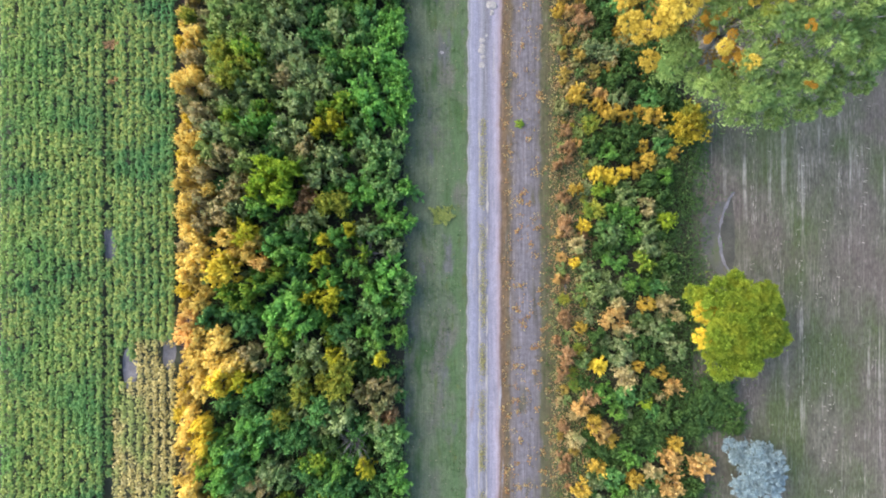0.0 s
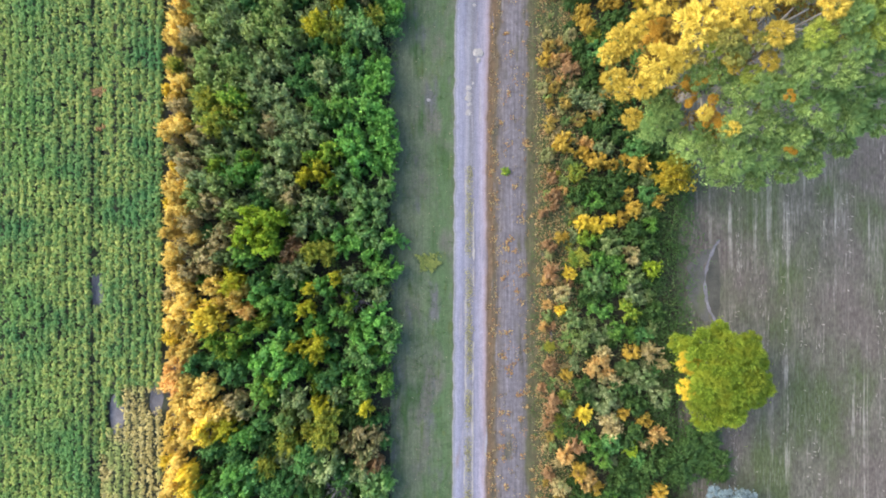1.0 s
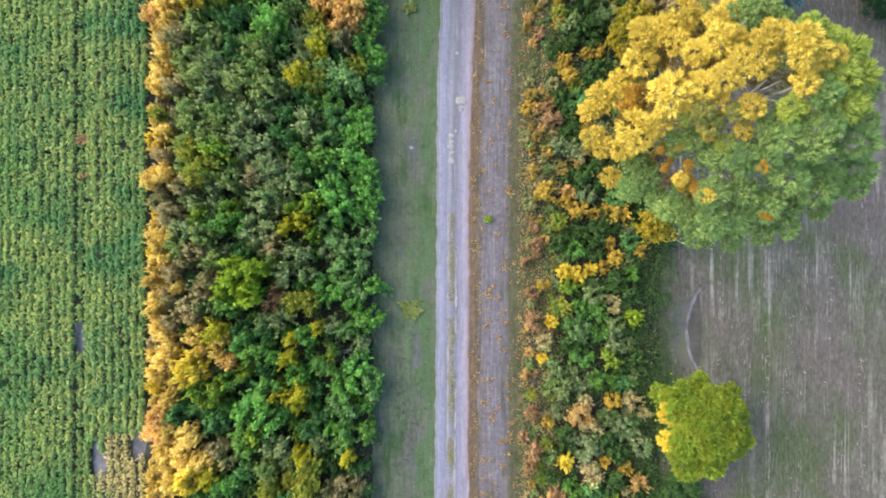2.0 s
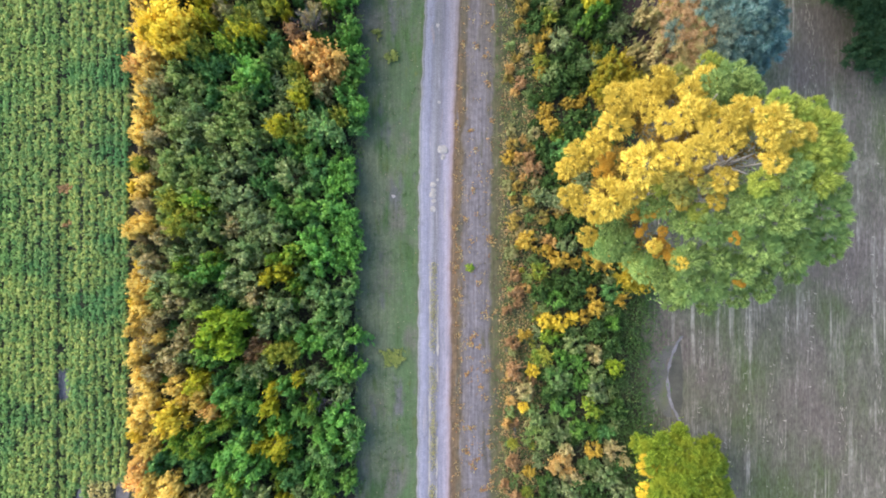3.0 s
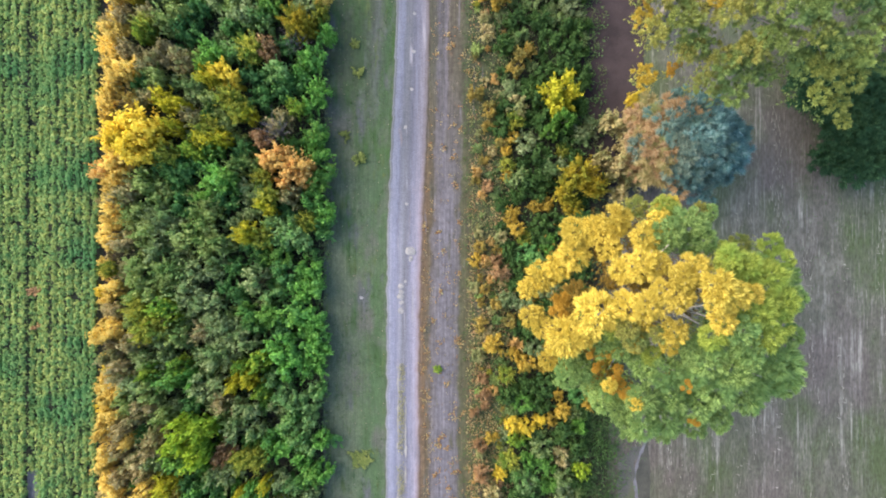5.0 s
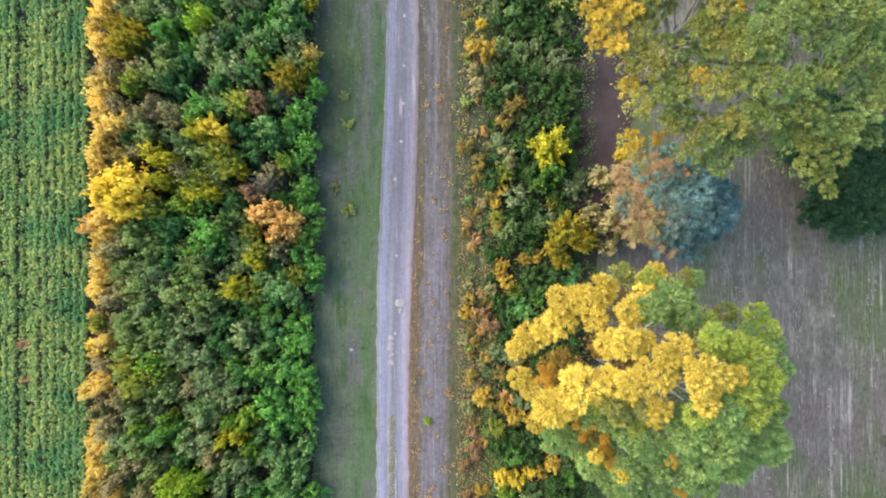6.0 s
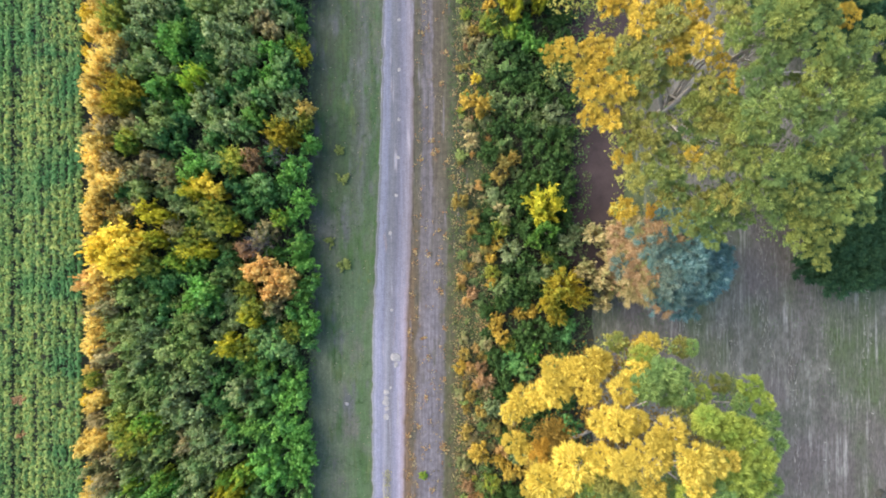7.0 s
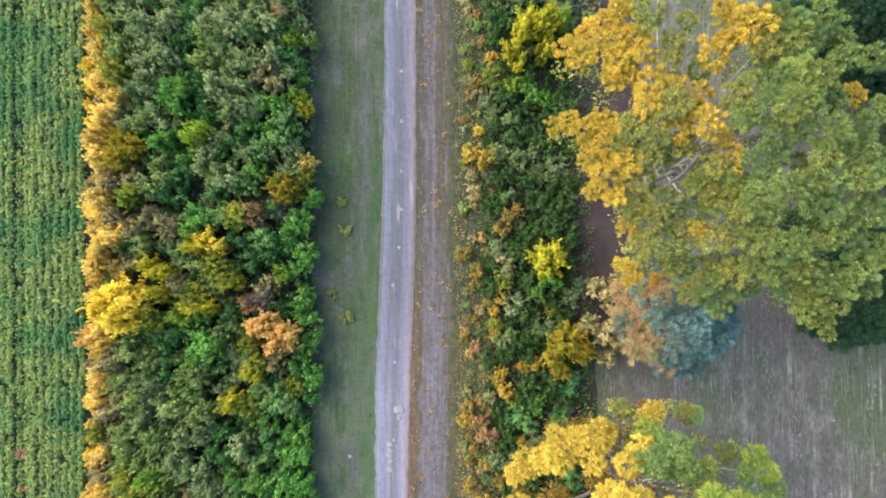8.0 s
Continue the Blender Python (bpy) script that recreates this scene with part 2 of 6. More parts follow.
GROUND = earth("meadow_ground", [(0.3, (0.055, 0.0605, 0.033)), (0.7, (0.11, 0.105, 0.066))], 0.1)
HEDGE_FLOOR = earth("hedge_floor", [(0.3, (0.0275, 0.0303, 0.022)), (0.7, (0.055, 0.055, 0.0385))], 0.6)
# soil coloured dark and greenish to give the shaded gaps between plants
CROP_SOIL = earth("field_soil", [(0.3, (0.032, 0.042, 0.03)), (0.7, (0.058, 0.066, 0.048))], 0.5)
WORN_SOIL = earth("worn_grey_soil", [(0.3, (0.072, 0.076, 0.07)), (0.7, (0.115, 0.115, 0.112))], 0.7, relief=0.3, tint=((0.07, 0.08, 0.05), 0.5, (1, 0.7, 1), 0.5))
LILAC_SOIL = earth("pale_crusted_soil", [(0.3, (0.1, 0.104, 0.12)), (0.7, (0.185, 0.185, 0.21))], 0.9)
DAMP_SOIL = earth("damp_dark_soil", [(0.3, (0.046, 0.05, 0.044)), (0.7, (0.082, 0.082, 0.072))], 0.8)
BROWN_SOIL = earth("bare_brown_soil", [(0.3, (0.036, 0.028, 0.03)), (0.7, (0.068, 0.051, 0.053))], 0.6)
# first stops darker: the hedge's soft shadow is put into the grass colour
VERGE = across("verge_grass", [(0.0, (0.0898, 0.115, 0.0716)), (0.2, (0.106, 0.129, 0.0818)), (0.45, (0.106, 0.133, 0.0818)), (0.62, (0.0821, 0.121, 0.0635)), (0.8, (0.065, 0.111, 0.0512)), (0.92, (0.0718, 0.111, 0.0563)), (1.0, (0.0855, 0.119, 0.0716))], 0.14, 0.4, streaks=0.42,
               further=([(0.0, (0.0442, 0.0618, 0.0366)), (0.3, (0.057, 0.0742, 0.0455)), (0.52, (0.0476, 0.0773, 0.0366)), (0.66, (0.0611, 0.0773, 0.0552)), (0.76, (0.0785, 0.0912, 0.0813)), (0.83, (0.051, 0.0773, 0.0447)), (0.9, (0.0421, 0.0804, 0.0357)), (0.97, (0.0543, 0.0811, 0.0471)), (1.0, (0.0679, 0.085, 0.0569))], 24.0, 36.0),
               tints=(((0.1, 0.107, 0.086), 0.3, (1, 0.5, 1), 0.52, (5, 3, 0)), ((0.048, 0.092, 0.034), 0.45, (1.3, 0.35, 1), 0.54, (9, 2, 0)), ((0.094, 0.102, 0.098), 0.55, (1.2, 0.4, 1), 0.57, (21, 12, 0)), ((0.07, 0.1, 0.04), 0.9, (1.6, 0.4, 1), 0.58, (31, 5, 0)), ((0.131, 0.143, 0.113), 1.1, (1, 0.6, 1), 0.66, (2, 6, 0)), ((0.0882, 0.112, 0.0372), 1.5, (1, 0.8, 1), 0.66, (12, 4, 0))))
ROAD = across("road_gravel",
              [(0.0, (0.0945, 0.109, 0.0804)), (0.035, (0.216, 0.221, 0.23)), (0.06, (0.153, 0.164, 0.196)), (0.1, (0.211, 0.219, 0.279)), (0.22, (0.194, 0.201, 0.267)), (0.3, (0.149, 0.155, 0.208)), (0.4, (0.184, 0.189, 0.23)), (0.5, (0.135, 0.138, 0.162)),
               (0.6, (0.149, 0.15, 0.186)), (0.68, (0.194, 0.193, 0.25)), (0.84, (0.214, 0.204, 0.257)), (0.93, (0.216, 0.179, 0.201)), (0.97, (0.162, 0.124, 0.108)), (1.0, (0.117, 0.0874, 0.0637))], 0.045, 0.35, streaks=0.38,
              tints=(((0.126, 0.129, 0.165), 0.6, (1.4, 0.3, 1), 0.6, (2, 8, 0)), ((0.236, 0.23, 0.263), 0.9, (2.2, 0.2, 1), 0.61, (4, 4, 0)), ((0.18, 0.152, 0.157), 0.7, (1.8, 0.3, 1), 0.65, (14, 6, 0))),
              further=([(0.0, (0.0557, 0.0728, 0.0455)), (0.03, (0.153, 0.164, 0.171)), (0.055, (0.0909, 0.102, 0.113)), (0.1, (0.158, 0.167, 0.216)), (0.24, (0.14, 0.15, 0.199)), (0.33, (0.0963, 0.105, 0.128)), (0.45, (0.11, 0.115, 0.136)), (0.56, (0.102, 0.106, 0.135)),
                        (0.66, (0.148, 0.149, 0.19)), (0.85, (0.158, 0.151, 0.182)), (0.94, (0.142, 0.125, 0.136)), (1.0, (0.0836, 0.0728, 0.0531))], 22.0, 30.0))
TRACK = across("littered_track",
               [(0.0, (0.15, 0.11, 0.085)), (0.05, (0.125, 0.088, 0.055)), (0.11, (0.1, 0.082, 0.055)), (0.15, (0.128, 0.116, 0.118)), (0.24, (0.142, 0.135, 0.155)), (0.36, (0.125, 0.12, 0.138)), (0.44, (0.112, 0.106, 0.112)),
                (0.48, (0.075, 0.078, 0.046)), (0.58, (0.088, 0.082, 0.046)), (0.66, (0.078, 0.086, 0.044)), (1.0, (0.066, 0.08, 0.038))], 0.06, 0.6, streaks=0.85,
               tints=(((0.08, 0.078, 0.06), 0.7, (1.4, 0.35, 1), 0.58, (3, 9, 0)), ((0.14, 0.096, 0.062), 1.6, (1, 0.7, 1), 0.64, (8, 1, 0)), ((0.16, 0.152, 0.168), 1.1, (2.2, 0.2, 1), 0.62, (1, 5, 0))),
               further=([(0.0, (0.098, 0.084, 0.07)), (0.05, (0.078, 0.078, 0.056)), (0.11, (0.082, 0.08, 0.068)), (0.15, (0.112, 0.106, 0.118)), (0.2, (0.088, 0.084, 0.086)), (0.245, (0.142, 0.132, 0.148)), (0.28, (0.09, 0.08, 0.066)), (0.42, (0.08, 0.074, 0.053)),
                         (0.5, (0.066, 0.073, 0.046)), (0.6, (0.058, 0.07, 0.038)), (1.0, (0.056, 0.068, 0.034))], 24.0, 36.0))


def stubble_material():
    """Mown stubble: blotched grey-brown, ragged pale drill lines that run north and break off, patches of regrowth and damp soil."""
    m, t, p = nodes_of("stubble")
    c = ramp(t, noise_at(t, 0.8, 7.0, (1.3, 0.55, 1), 0.65), [(0.3, (0.052, 0.054, 0.042)), (0.5, (0.088, 0.086, 0.07)), (0.7, (0.14, 0.134, 0.114))])
    f = ramp(t, noise_at(t, 0.16, 5.0, (1.2, 0.5, 1)), [(0.46, (0, 0, 0)), (0.6, (0.95, 0.95, 0.95))])
    c = mix(t, f, c, (0.06, 0.078, 0.037))
    f = ramp(t, noise_at(t, 0.14, 5.0, (1.1, 0.7, 1), 0.6, (21, 3, 0)), [(0.47, (0, 0, 0)), (0.62, (0.85, 0.85, 0.85))])
    c = mix(t, f, c, (0.094, 0.08, 0.076))
    for scale, stretch, shift, low, high, strength, patch in ((1.0, (1.5, 0.05, 1), (3, 1, 0), 0.55, 0.64, 0.7, 0.32), (1.0, (3.0, 0.14, 1), (7, 5, 0), 0.54, 0.68, 0.55, 0.4), (1.0, (6.5, 0.5, 1), (2, 9, 0), 0.52, 0.68, 0.5, 0.6), (1.6, (0.7, 1.6, 1), (9, 4, 0), 0.6, 0.72, 0.35, 0.5)):
        f = ramp(t, noise_at(t, scale, 6.0, stretch, 0.68, shift), [(low, (0, 0, 0)), (high, (1, 1, 1))])
        broken = ramp(t, noise_at(t, patch, 5.0, (1, 0.6, 1), 0.65, shift), [(0.44, (0.0, 0.0, 0.0)), (0.6, (1, 1, 1))])
        c = mix(t, math_node(t, "MULTIPLY", math_node(t, "MULTIPLY", f, broken), strength), c, (0.27, 0.255, 0.23))
    # dry: a factor along y, darker in the south, paler in the north
    place = t.nodes.new("ShaderNodeSeparateXYZ")
    t.links.new(t.nodes.new("ShaderNodeNewGeometry").outputs["Position"], place.inputs["Vector"])
    dry = t.nodes.new("ShaderNodeMapRange")
    dry.inputs["From Min"].default_value, dry.inputs["From Max"].default_value = -2.0, 26.0
    t.links.new(place.outputs["Y"], dry.inputs["Value"])
    c = mix(t, 1.0, c, ramp(t, dry.outputs["Result"], [(0.0, (0.9, 0.92, 0.9)), (1.0, (1.14, 1.17, 1.18))]), "MULTIPLY")
    grain = noise_at(t, 3.2, 6.0, (1.6, 0.6, 1), 0.7)
    c = mix(t, 0.8, c, ramp(t, grain, [(0.32, (0.5, 0.5, 0.5)), (0.66, (1.2, 1.2, 1.2))]), "MULTIPLY")
    t.links.new(c, p.inputs["Base Color"])
    p.inputs["Roughness"].default_value = 0.95
    p.inputs["Specular IOR Level"].default_value = 0.1
    t.links.new(bump(t, grain, 0.8, 0.1), p.inputs["Normal"])
    return m


STUBBLE = stubble_material()
BARK = earth("grey_bark", [(0.3, (0.11, 0.099, 0.088)), (0.7, (0.231, 0.215, 0.198))], 3.0, (1, 1, 0.3), 20.0, 0.5)
PALE_BARK = earth("pale_bark", [(0.3, (0.24, 0.225, 0.21)), (0.7, (0.42, 0.4, 0.375))], 2.0, (1, 1, 0.4), 16.0, 0.4)
SAND = earth("pale_sand", [(0.3, (0.223, 0.219, 0.215)), (0.7, (0.307, 0.296, 0.284))], 1.5)
STONE = earth("pale_stone", [(0.3, (0.194, 0.194, 0.2)), (0.7, (0.3, 0.294, 0.294))], 4.0)


# ---- mesh helpers ----
def leaves_mesh(name, leaves, mats, which=None):
    """A mesh of loose leaves (n, 3, 3)."""
    n = len(leaves)
    me = bpy.data.meshes.new(name)
    me.vertices.add(3 * n)
    me.vertices.foreach_set("co", np.ascontiguousarray(leaves, dtype=np.float32).ravel())
    me.loops.add(3 * n)
    me.loops.foreach_set("vertex_index", np.arange(3 * n, dtype=np.int32))
    me.polygons.add(n)
    me.polygons.foreach_set("loop_start", np.arange(0, 3 * n, 3, dtype=np.int32))
    for m in mats:
        me.materials.append(m)
    if which is not None:
        me.polygons.foreach_set("material_index", np.asarray(which, dtype=np.int32))
    me.update(calc_edges=True)
    return me


def unit(v):
    return v / np.maximum(np.linalg.norm(v, axis=-1, keepdims=True), 1e-9)


def leaf_tips(rng, at, normal, length, width, along=None):
    """Pointed leaves; along: the way across which they lie."""
    n = len(at)
    turn = unit(rng.normal(size=(n, 3))) if along is None else unit(rng.normal(scale=0.12, size=(n, 3)) + np.array(along))
    a = unit(np.cross(normal, turn))
    b = np.cross(normal, a)
    ln = (length * rng.uniform(0.7, 1.3, n))[:, None]
    wd = (width * rng.uniform(0.7, 1.3, n))[:, None]
    return np.stack([at - a * ln * 0.4 - b * wd * 0.55, at - a * ln * 0.4 + b * wd * 0.55, at + a * ln * 0.6], 1)


def clump_leaves(rng, centres, radii, per, length, width, lift=0.5):
    """Leaves round clump centres; most sit near the outside of their clump and face outwards and up."""
    c, r = np.repeat(centres, per, 0), np.repeat(radii, per)[:, None]
    d = unit(rng.normal(size=(len(c), 3)))
    d[:, 2] = np.where(d[:, 2] < -0.35, -d[:, 2], d[:, 2])
    at = c + d * r * np.abs(rng.normal(loc=0.8, scale=0.33, size=(len(c), 1)))
    normal = unit(d + np.array([0, 0, lift]) + rng.normal(scale=0.45, size=d.shape))
    return leaf_tips(rng, at, normal, length, width)


def tubes(name, ways, mat, sides=6):
    """Tapered limbs: each way is a list of (place, radius)."""
    bm = bmesh.new()
    for way in ways:
        last = None
        for k, (p, r) in enumerate(way):
            p = Vector(p)
            ahead = (Vector(way[min(k + 1, len(way) - 1)][0]) - Vector(way[max(k - 1, 0)][0])).normalized()
            u = ahead.orthogonal().normalized()
            v = ahead.cross(u)
            ring = [bm.verts.new(p + (u * math.cos(q) + v * math.sin(q)) * r) for q in (2 * math.pi * i / sides for i in range(sides))]
            if last:
                o = min(range(sides), key=lambda s: (ring[s].co - last[0].co).length)
                ring = ring[o:] + ring[:o]
                if (ring[1].co - last[1].co).length > (ring[-1].co - last[1].co).length:
                    ring = [ring[0]] + ring[:0:-1]
                for i in range(sides):
                    bm.faces.new((last[i], last[(i + 1) % sides], ring[(i + 1) % sides], ring[i]))
            else:
                bm.faces.new(ring)
            last = ring
        bm.faces.new(last)
    bmesh.ops.recalc_face_normals(bm, faces=bm.faces)
    me = bpy.data.meshes.new(name)
    bm.to_mesh(me)
    bm.free()
    me.materials.append(mat)
    for poly in me.polygons:
        poly.use_smooth = True
    return me


def part(name, mesh, parent, label=""):
    ob = new(name, mesh)
    ob.parent = parent
    return tagged(ob, label)


def strip(name, x_of, y0, y1, step, across_n, height, mat, wobble=0.0, seed=1):
    """A long sheet of ground; x_of(y) gives its two sides, height(u, y) its relief."""
    rows = int((y1 - y0) / step) + 1
    verts, faces, uvs = [], [], []
    for j in range(rows):
        y = y0 + j * step
        xa, xb = x_of(y)
        xa += wobble * noise.noise((y * 0.9, seed, 0)) + wobble * 0.6 * noise.noise((y * 3.1, seed, 5))
        xb += wobble * noise.noise((y * 0.9, seed + 40, 0)) + wobble * 0.6 * noise.noise((y * 3.1, seed + 40, 5))
        for i in range(across_n + 1):
            u = i / across_n
            verts.append((xa + (xb - xa) * u, y, height(u, y)))
            uvs.append((u, y))
    w = across_n + 1
    faces = [(j * w + i, j * w + i + 1, (j + 1) * w + i + 1, (j + 1) * w + i) for j in range(rows - 1) for i in range(across_n)]
    me = bpy.data.meshes.new(name)
    me.from_pydata(verts, [], faces)
    layer = me.uv_layers.new(name="UVMap")
    for loop in me.loops:
        layer.data[loop.index].uv = uvs[loop.vertex_index]
    me.materials.append(mat)
    for poly in me.polygons:
        poly.use_smooth = True
    return new(name, me)


def bend(stops):
    """A smooth line of x over y through a few stops."""
    ys, xs = zip(*stops)
    return lambda y: float(np.interp(y, ys, xs))


# ---- the ground ----
def build_ground():
    bm = bmesh.new()
    bmesh.ops.create_grid(bm, x_segments=40, y_segments=40, size=3000)
    me = bpy.data.meshes.new("ground")
    bm.to_mesh(me)
    bm.free()
    me.materials.append(GROUND)
    tagged(new("ground", me), "grassy open ground reaching to the horizon", "ground", kind="structure")
    lump = lambda s, k: (lambda u, y: s + k * noise.noise((u * 9, y * 0.6, 3)))
    south, north = -60.0, 95.0
    tagged(strip("field_soil", lambda y: (-37.2, -21.0), south, north, 1.0, 16, lump(0.012, 0.004), CROP_SOIL), "field soil darkened for shade between the crop rows", "field soil", kind="structure")
    tagged(strip("field_soil", lambda y: (-75.0, -38.3), south, north, 1.0, 16, lump(0.012, 0.004), CROP_SOIL), "shade-darkened soil of the neighbouring crop field", "field soil", kind="structure")
    tagged(strip("field_margin", lambda y: (-22.0, -20.8), south, north, 0.5, 6, lump(0.024, 0.004), BROWN_SOIL, 0.25, 2), "narrow bare brown margin between crop and hedgerow", "field margin", kind="structure")
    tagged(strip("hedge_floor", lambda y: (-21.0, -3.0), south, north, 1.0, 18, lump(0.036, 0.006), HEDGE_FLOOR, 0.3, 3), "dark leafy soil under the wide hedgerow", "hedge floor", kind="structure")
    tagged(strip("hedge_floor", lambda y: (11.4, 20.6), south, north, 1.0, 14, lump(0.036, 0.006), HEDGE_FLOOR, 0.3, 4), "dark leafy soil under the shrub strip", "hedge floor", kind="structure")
    tagged(strip("verge", lambda y: (-3.4, ROAD_LEFT(y) + 0.15), south, north, 0.5, 12, lump(0.055, 0.012), VERGE, 0.15, 5), "mown grey-green grass verge beside the dirt road", "verge", kind="structure")
    tagged(strip("litter_track", lambda y: (ROAD_RIGHT(y) - 0.15, 11.9), south, north, 0.5, 14, track_height, TRACK, 0.12, 6), "worn grey track strewn with orange fallen leaves", "track", kind="structure")
    tagged(strip("road", lambda y: (ROAD_LEFT(y), ROAD_RIGHT(y)), south, north, 0.3, 22, road_height, ROAD, 0.12, 7), "narrow grey gravel road with two pale wheel ruts", "road", kind="structure")
    tagged(strip("stubble_field", lambda y: (20.2, 95.0), south, north, 1.0, 40, lump(0.012, 0.005), STUBBLE, 0.3, 8), "dry grey-brown stubble field with pale streaks", "field", kind="structure")
    tagged(strip("bare_soil_path", lambda y: (18.0 + 0.4 * math.sin(y * 0.2), 23.6 + 0.9 * math.sin(y * 0.17)), 26.0, 62.0, 0.5, 8, lump(0.06, 0.01), BROWN_SOIL, 0.3, 9), "bare dark brown earth path beside the shrubs", "path", kind="structure")


ROAD_LEFT = bend([(-60, 1.6), (-20, 1.7), (0, 1.83), (14, 1.9), (22, 1.93), (28, 2.15), (34, 2.43), (40, 2.66), (46, 2.8), (55, 2.86), (95, 2.9)])
ROAD_RIGHT = bend([(-60, 4.5), (-20, 4.62), (0, 4.72), (14, 4.74), (22, 4.93), (28, 5.22), (34, 5.45), (40, 5.55), (55, 5.6), (95, 5.7)])


def road_height(u, y):
    rut = math.exp(-((u - 0.27) / 0.1) ** 2) + math.exp(-((u - 0.76) / 0.1) ** 2)
    return 0.105 + 0.03 * (1 - (2 * u - 1) ** 2) - 0.035 * rut + 0.008 * noise.noise((u * 8, y * 1.2, 1))


def track_height(u, y):
    rut = math.exp(-((u - 0.31) / 0.09) ** 2)
    return 0.075 - 0.02 * rut + 0.01 * noise.noise((u * 12, y * 1.1, 2))


build_ground()


# ---- shrubs ----
def dome_clumps(rng, n, tight=0.3):
    """Clump centres of a shrub of unit width and height: several leaning heads of unequal height."""
    heads = [(0.0, 0.0, 0.72, 0.9)]
    for i in range(4):
        a = 6.28 * i / 4 + rng.uniform(-0.6, 0.6)
        d = rng.uniform(0.35, 0.62)
        heads.append((d * math.cos(a), d * math.sin(a), rng.uniform(0.32, 0.5), rng.uniform(0.5, 1.02)))
    out, rad = [], []
    while len(out) < n:
        hx, hy, hr, hz = heads[rng.choice(5, p=(0.36, 0.16, 0.16, 0.16, 0.16))]
        a, q = rng.uniform(0, 6.28), rng.uniform(0, 1) ** 0.55
        top = hz * 0.86 * math.sqrt(max(0.0, 1 - 0.75 * q * q)) * rng.uniform(0.8, 1.06)
        z = top if rng.uniform() < 0.7 else top * rng.uniform(0.3, 0.8)
        out.append((hx + hr * q * math.cos(a), hy + hr * q * math.sin(a), z))
        rad.append(tight * rng.uniform(0.5, 1.2))
    return np.array(out), np.array(rad)


def sprays(rng, n, per, length, width):
    """Long shoots that stand out of a shrub, with leaves along them."""
    at, normal = [], []
    for _ in range(n):
        a, out, z = rng.uniform(0, 6.28), rng.uniform(0.55, 1.2), rng.uniform(0.55, 1.08)
        start, tip = np.array([0.3 * out * math.cos(a), 0.3 * out * math.sin(a), 0.5 * z]), np.array([out * math.cos(a + rng.uniform(-0.3, 0.3)), out * math.sin(a), z * (1.15 - 0.35 * out)])
        for k in np.linspace(0.35, 1.0, per):
            at.append(start + (tip - start) * k + rng.normal(scale=0.035, size=3))
            normal.append(rng.normal(scale=0.5, size=3) + np.array([0, 0, 1]))
    return leaf_tips(rng, np.array(at), unit(np.array(normal)), length, width)


def shrub_mesh(k, style):
    rng = np.random.default_rng(100 + k)
    n, per, length, width, tight, shoots = {"fine": (66, 42, 0.095, 0.07, 0.17, 26), "broad": (42, 50, 0.135, 0.1, 0.22, 22), "spiky": (40, 42, 0.19, 0.055, 0.2, 44), "small": (12, 36, 0.28, 0.15, 0.34, 8), "middling": (24, 44, 0.17, 0.105, 0.25, 14)}[style]
    c, r = dome_clumps(rng, n, tight)
    q = np.concatenate([clump_leaves(rng, c, r, per, length, width), sprays(rng, shoots, 14, length * 1.1, width)])
    return leaves_mesh("leaves", q, [LEAF["green"]]), q


def stem_mesh(k):
    rng = np.random.default_rng(300 + k)
    ways = []
    for i in range(6):
        a, lean = 6.28 * i / 6 + rng.uniform(-0.4, 0.4), rng.uniform(0.25, 0.6)
        ways.append([((0.04 * math.cos(a), 0.04 * math.sin(a), -0.02), 0.035), ((0.5 * lean * math.cos(a), 0.5 * lean * math.sin(a), 0.4), 0.022), ((lean * math.cos(a + 0.2), lean * math.sin(a + 0.2), 0.74), 0.006)])
    return tubes("trunk", ways, BARK, 5)


SHRUBS = {style: [shrub_mesh(10 * j + k, style) for k in range(n)] for j, (style, n) in enumerate((("fine", 7), ("broad", 8), ("spiky", 5), ("small", 5), ("middling", 9)))}
STEMS = [stem_mesh(k) for k in range(4)]
STYLE = {"grey": "fine", "olive": "fine", "tan": "fine", "yellowolive": "spiky", "mustard": "spiky", "gold": "fine", "amber": "fine", "eastgold": "fine", "orange": "fine", "loworange": "fine", "rust": "fine", "dark": "fine", "deep": "fine", "lowgrey": "fine", "lowolive": "fine"}
LOOKS = {
    "acid": "greenish-yellow autumn shrub",
    "gold": "golden autumn shrub with small leaves", "orange": "orange-brown autumn shrub", "rust": "rust-brown withering shrub",
    "tan": "tan half-withered leafy shrub", "yellow": "bright yellow autumn shrub", "mustard": "mustard-yellow shrub with spiky twigs",
    "yellowolive": "olive shrub with yellowing tips", "yellowgreen": "yellow-green shrub beginning to turn", "lime": "bright lime-green rounded shrub",
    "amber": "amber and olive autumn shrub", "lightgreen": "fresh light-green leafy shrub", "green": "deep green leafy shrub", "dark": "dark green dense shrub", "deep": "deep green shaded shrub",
    "olive": "dull olive fine-leaved shrub", "grey": "grey-green fine-leaved shrub", "pale": "pale green broad-leaved shrub",
}
standing = []
thicket = []
chance = random.Random(5)


def trackside(kind):
    """The shrubs along the track are of other, duller kinds than those in the tall hedgerow."""
    return {"gold": "eastgold", "orange": "loworange", "green": "lowgreen", "lightgreen": "lowlightgreen", "pale": "lowpale", "grey": "lowgrey", "olive": "lowolive"}.get(kind, kind)


def style_of(kind, r):
    if r < 0.5:
        return "small"
    return STYLE.get(kind, "broad") if r > 1.35 else "spiky" if kind in ("mustard", "yellowolive") else "middling"


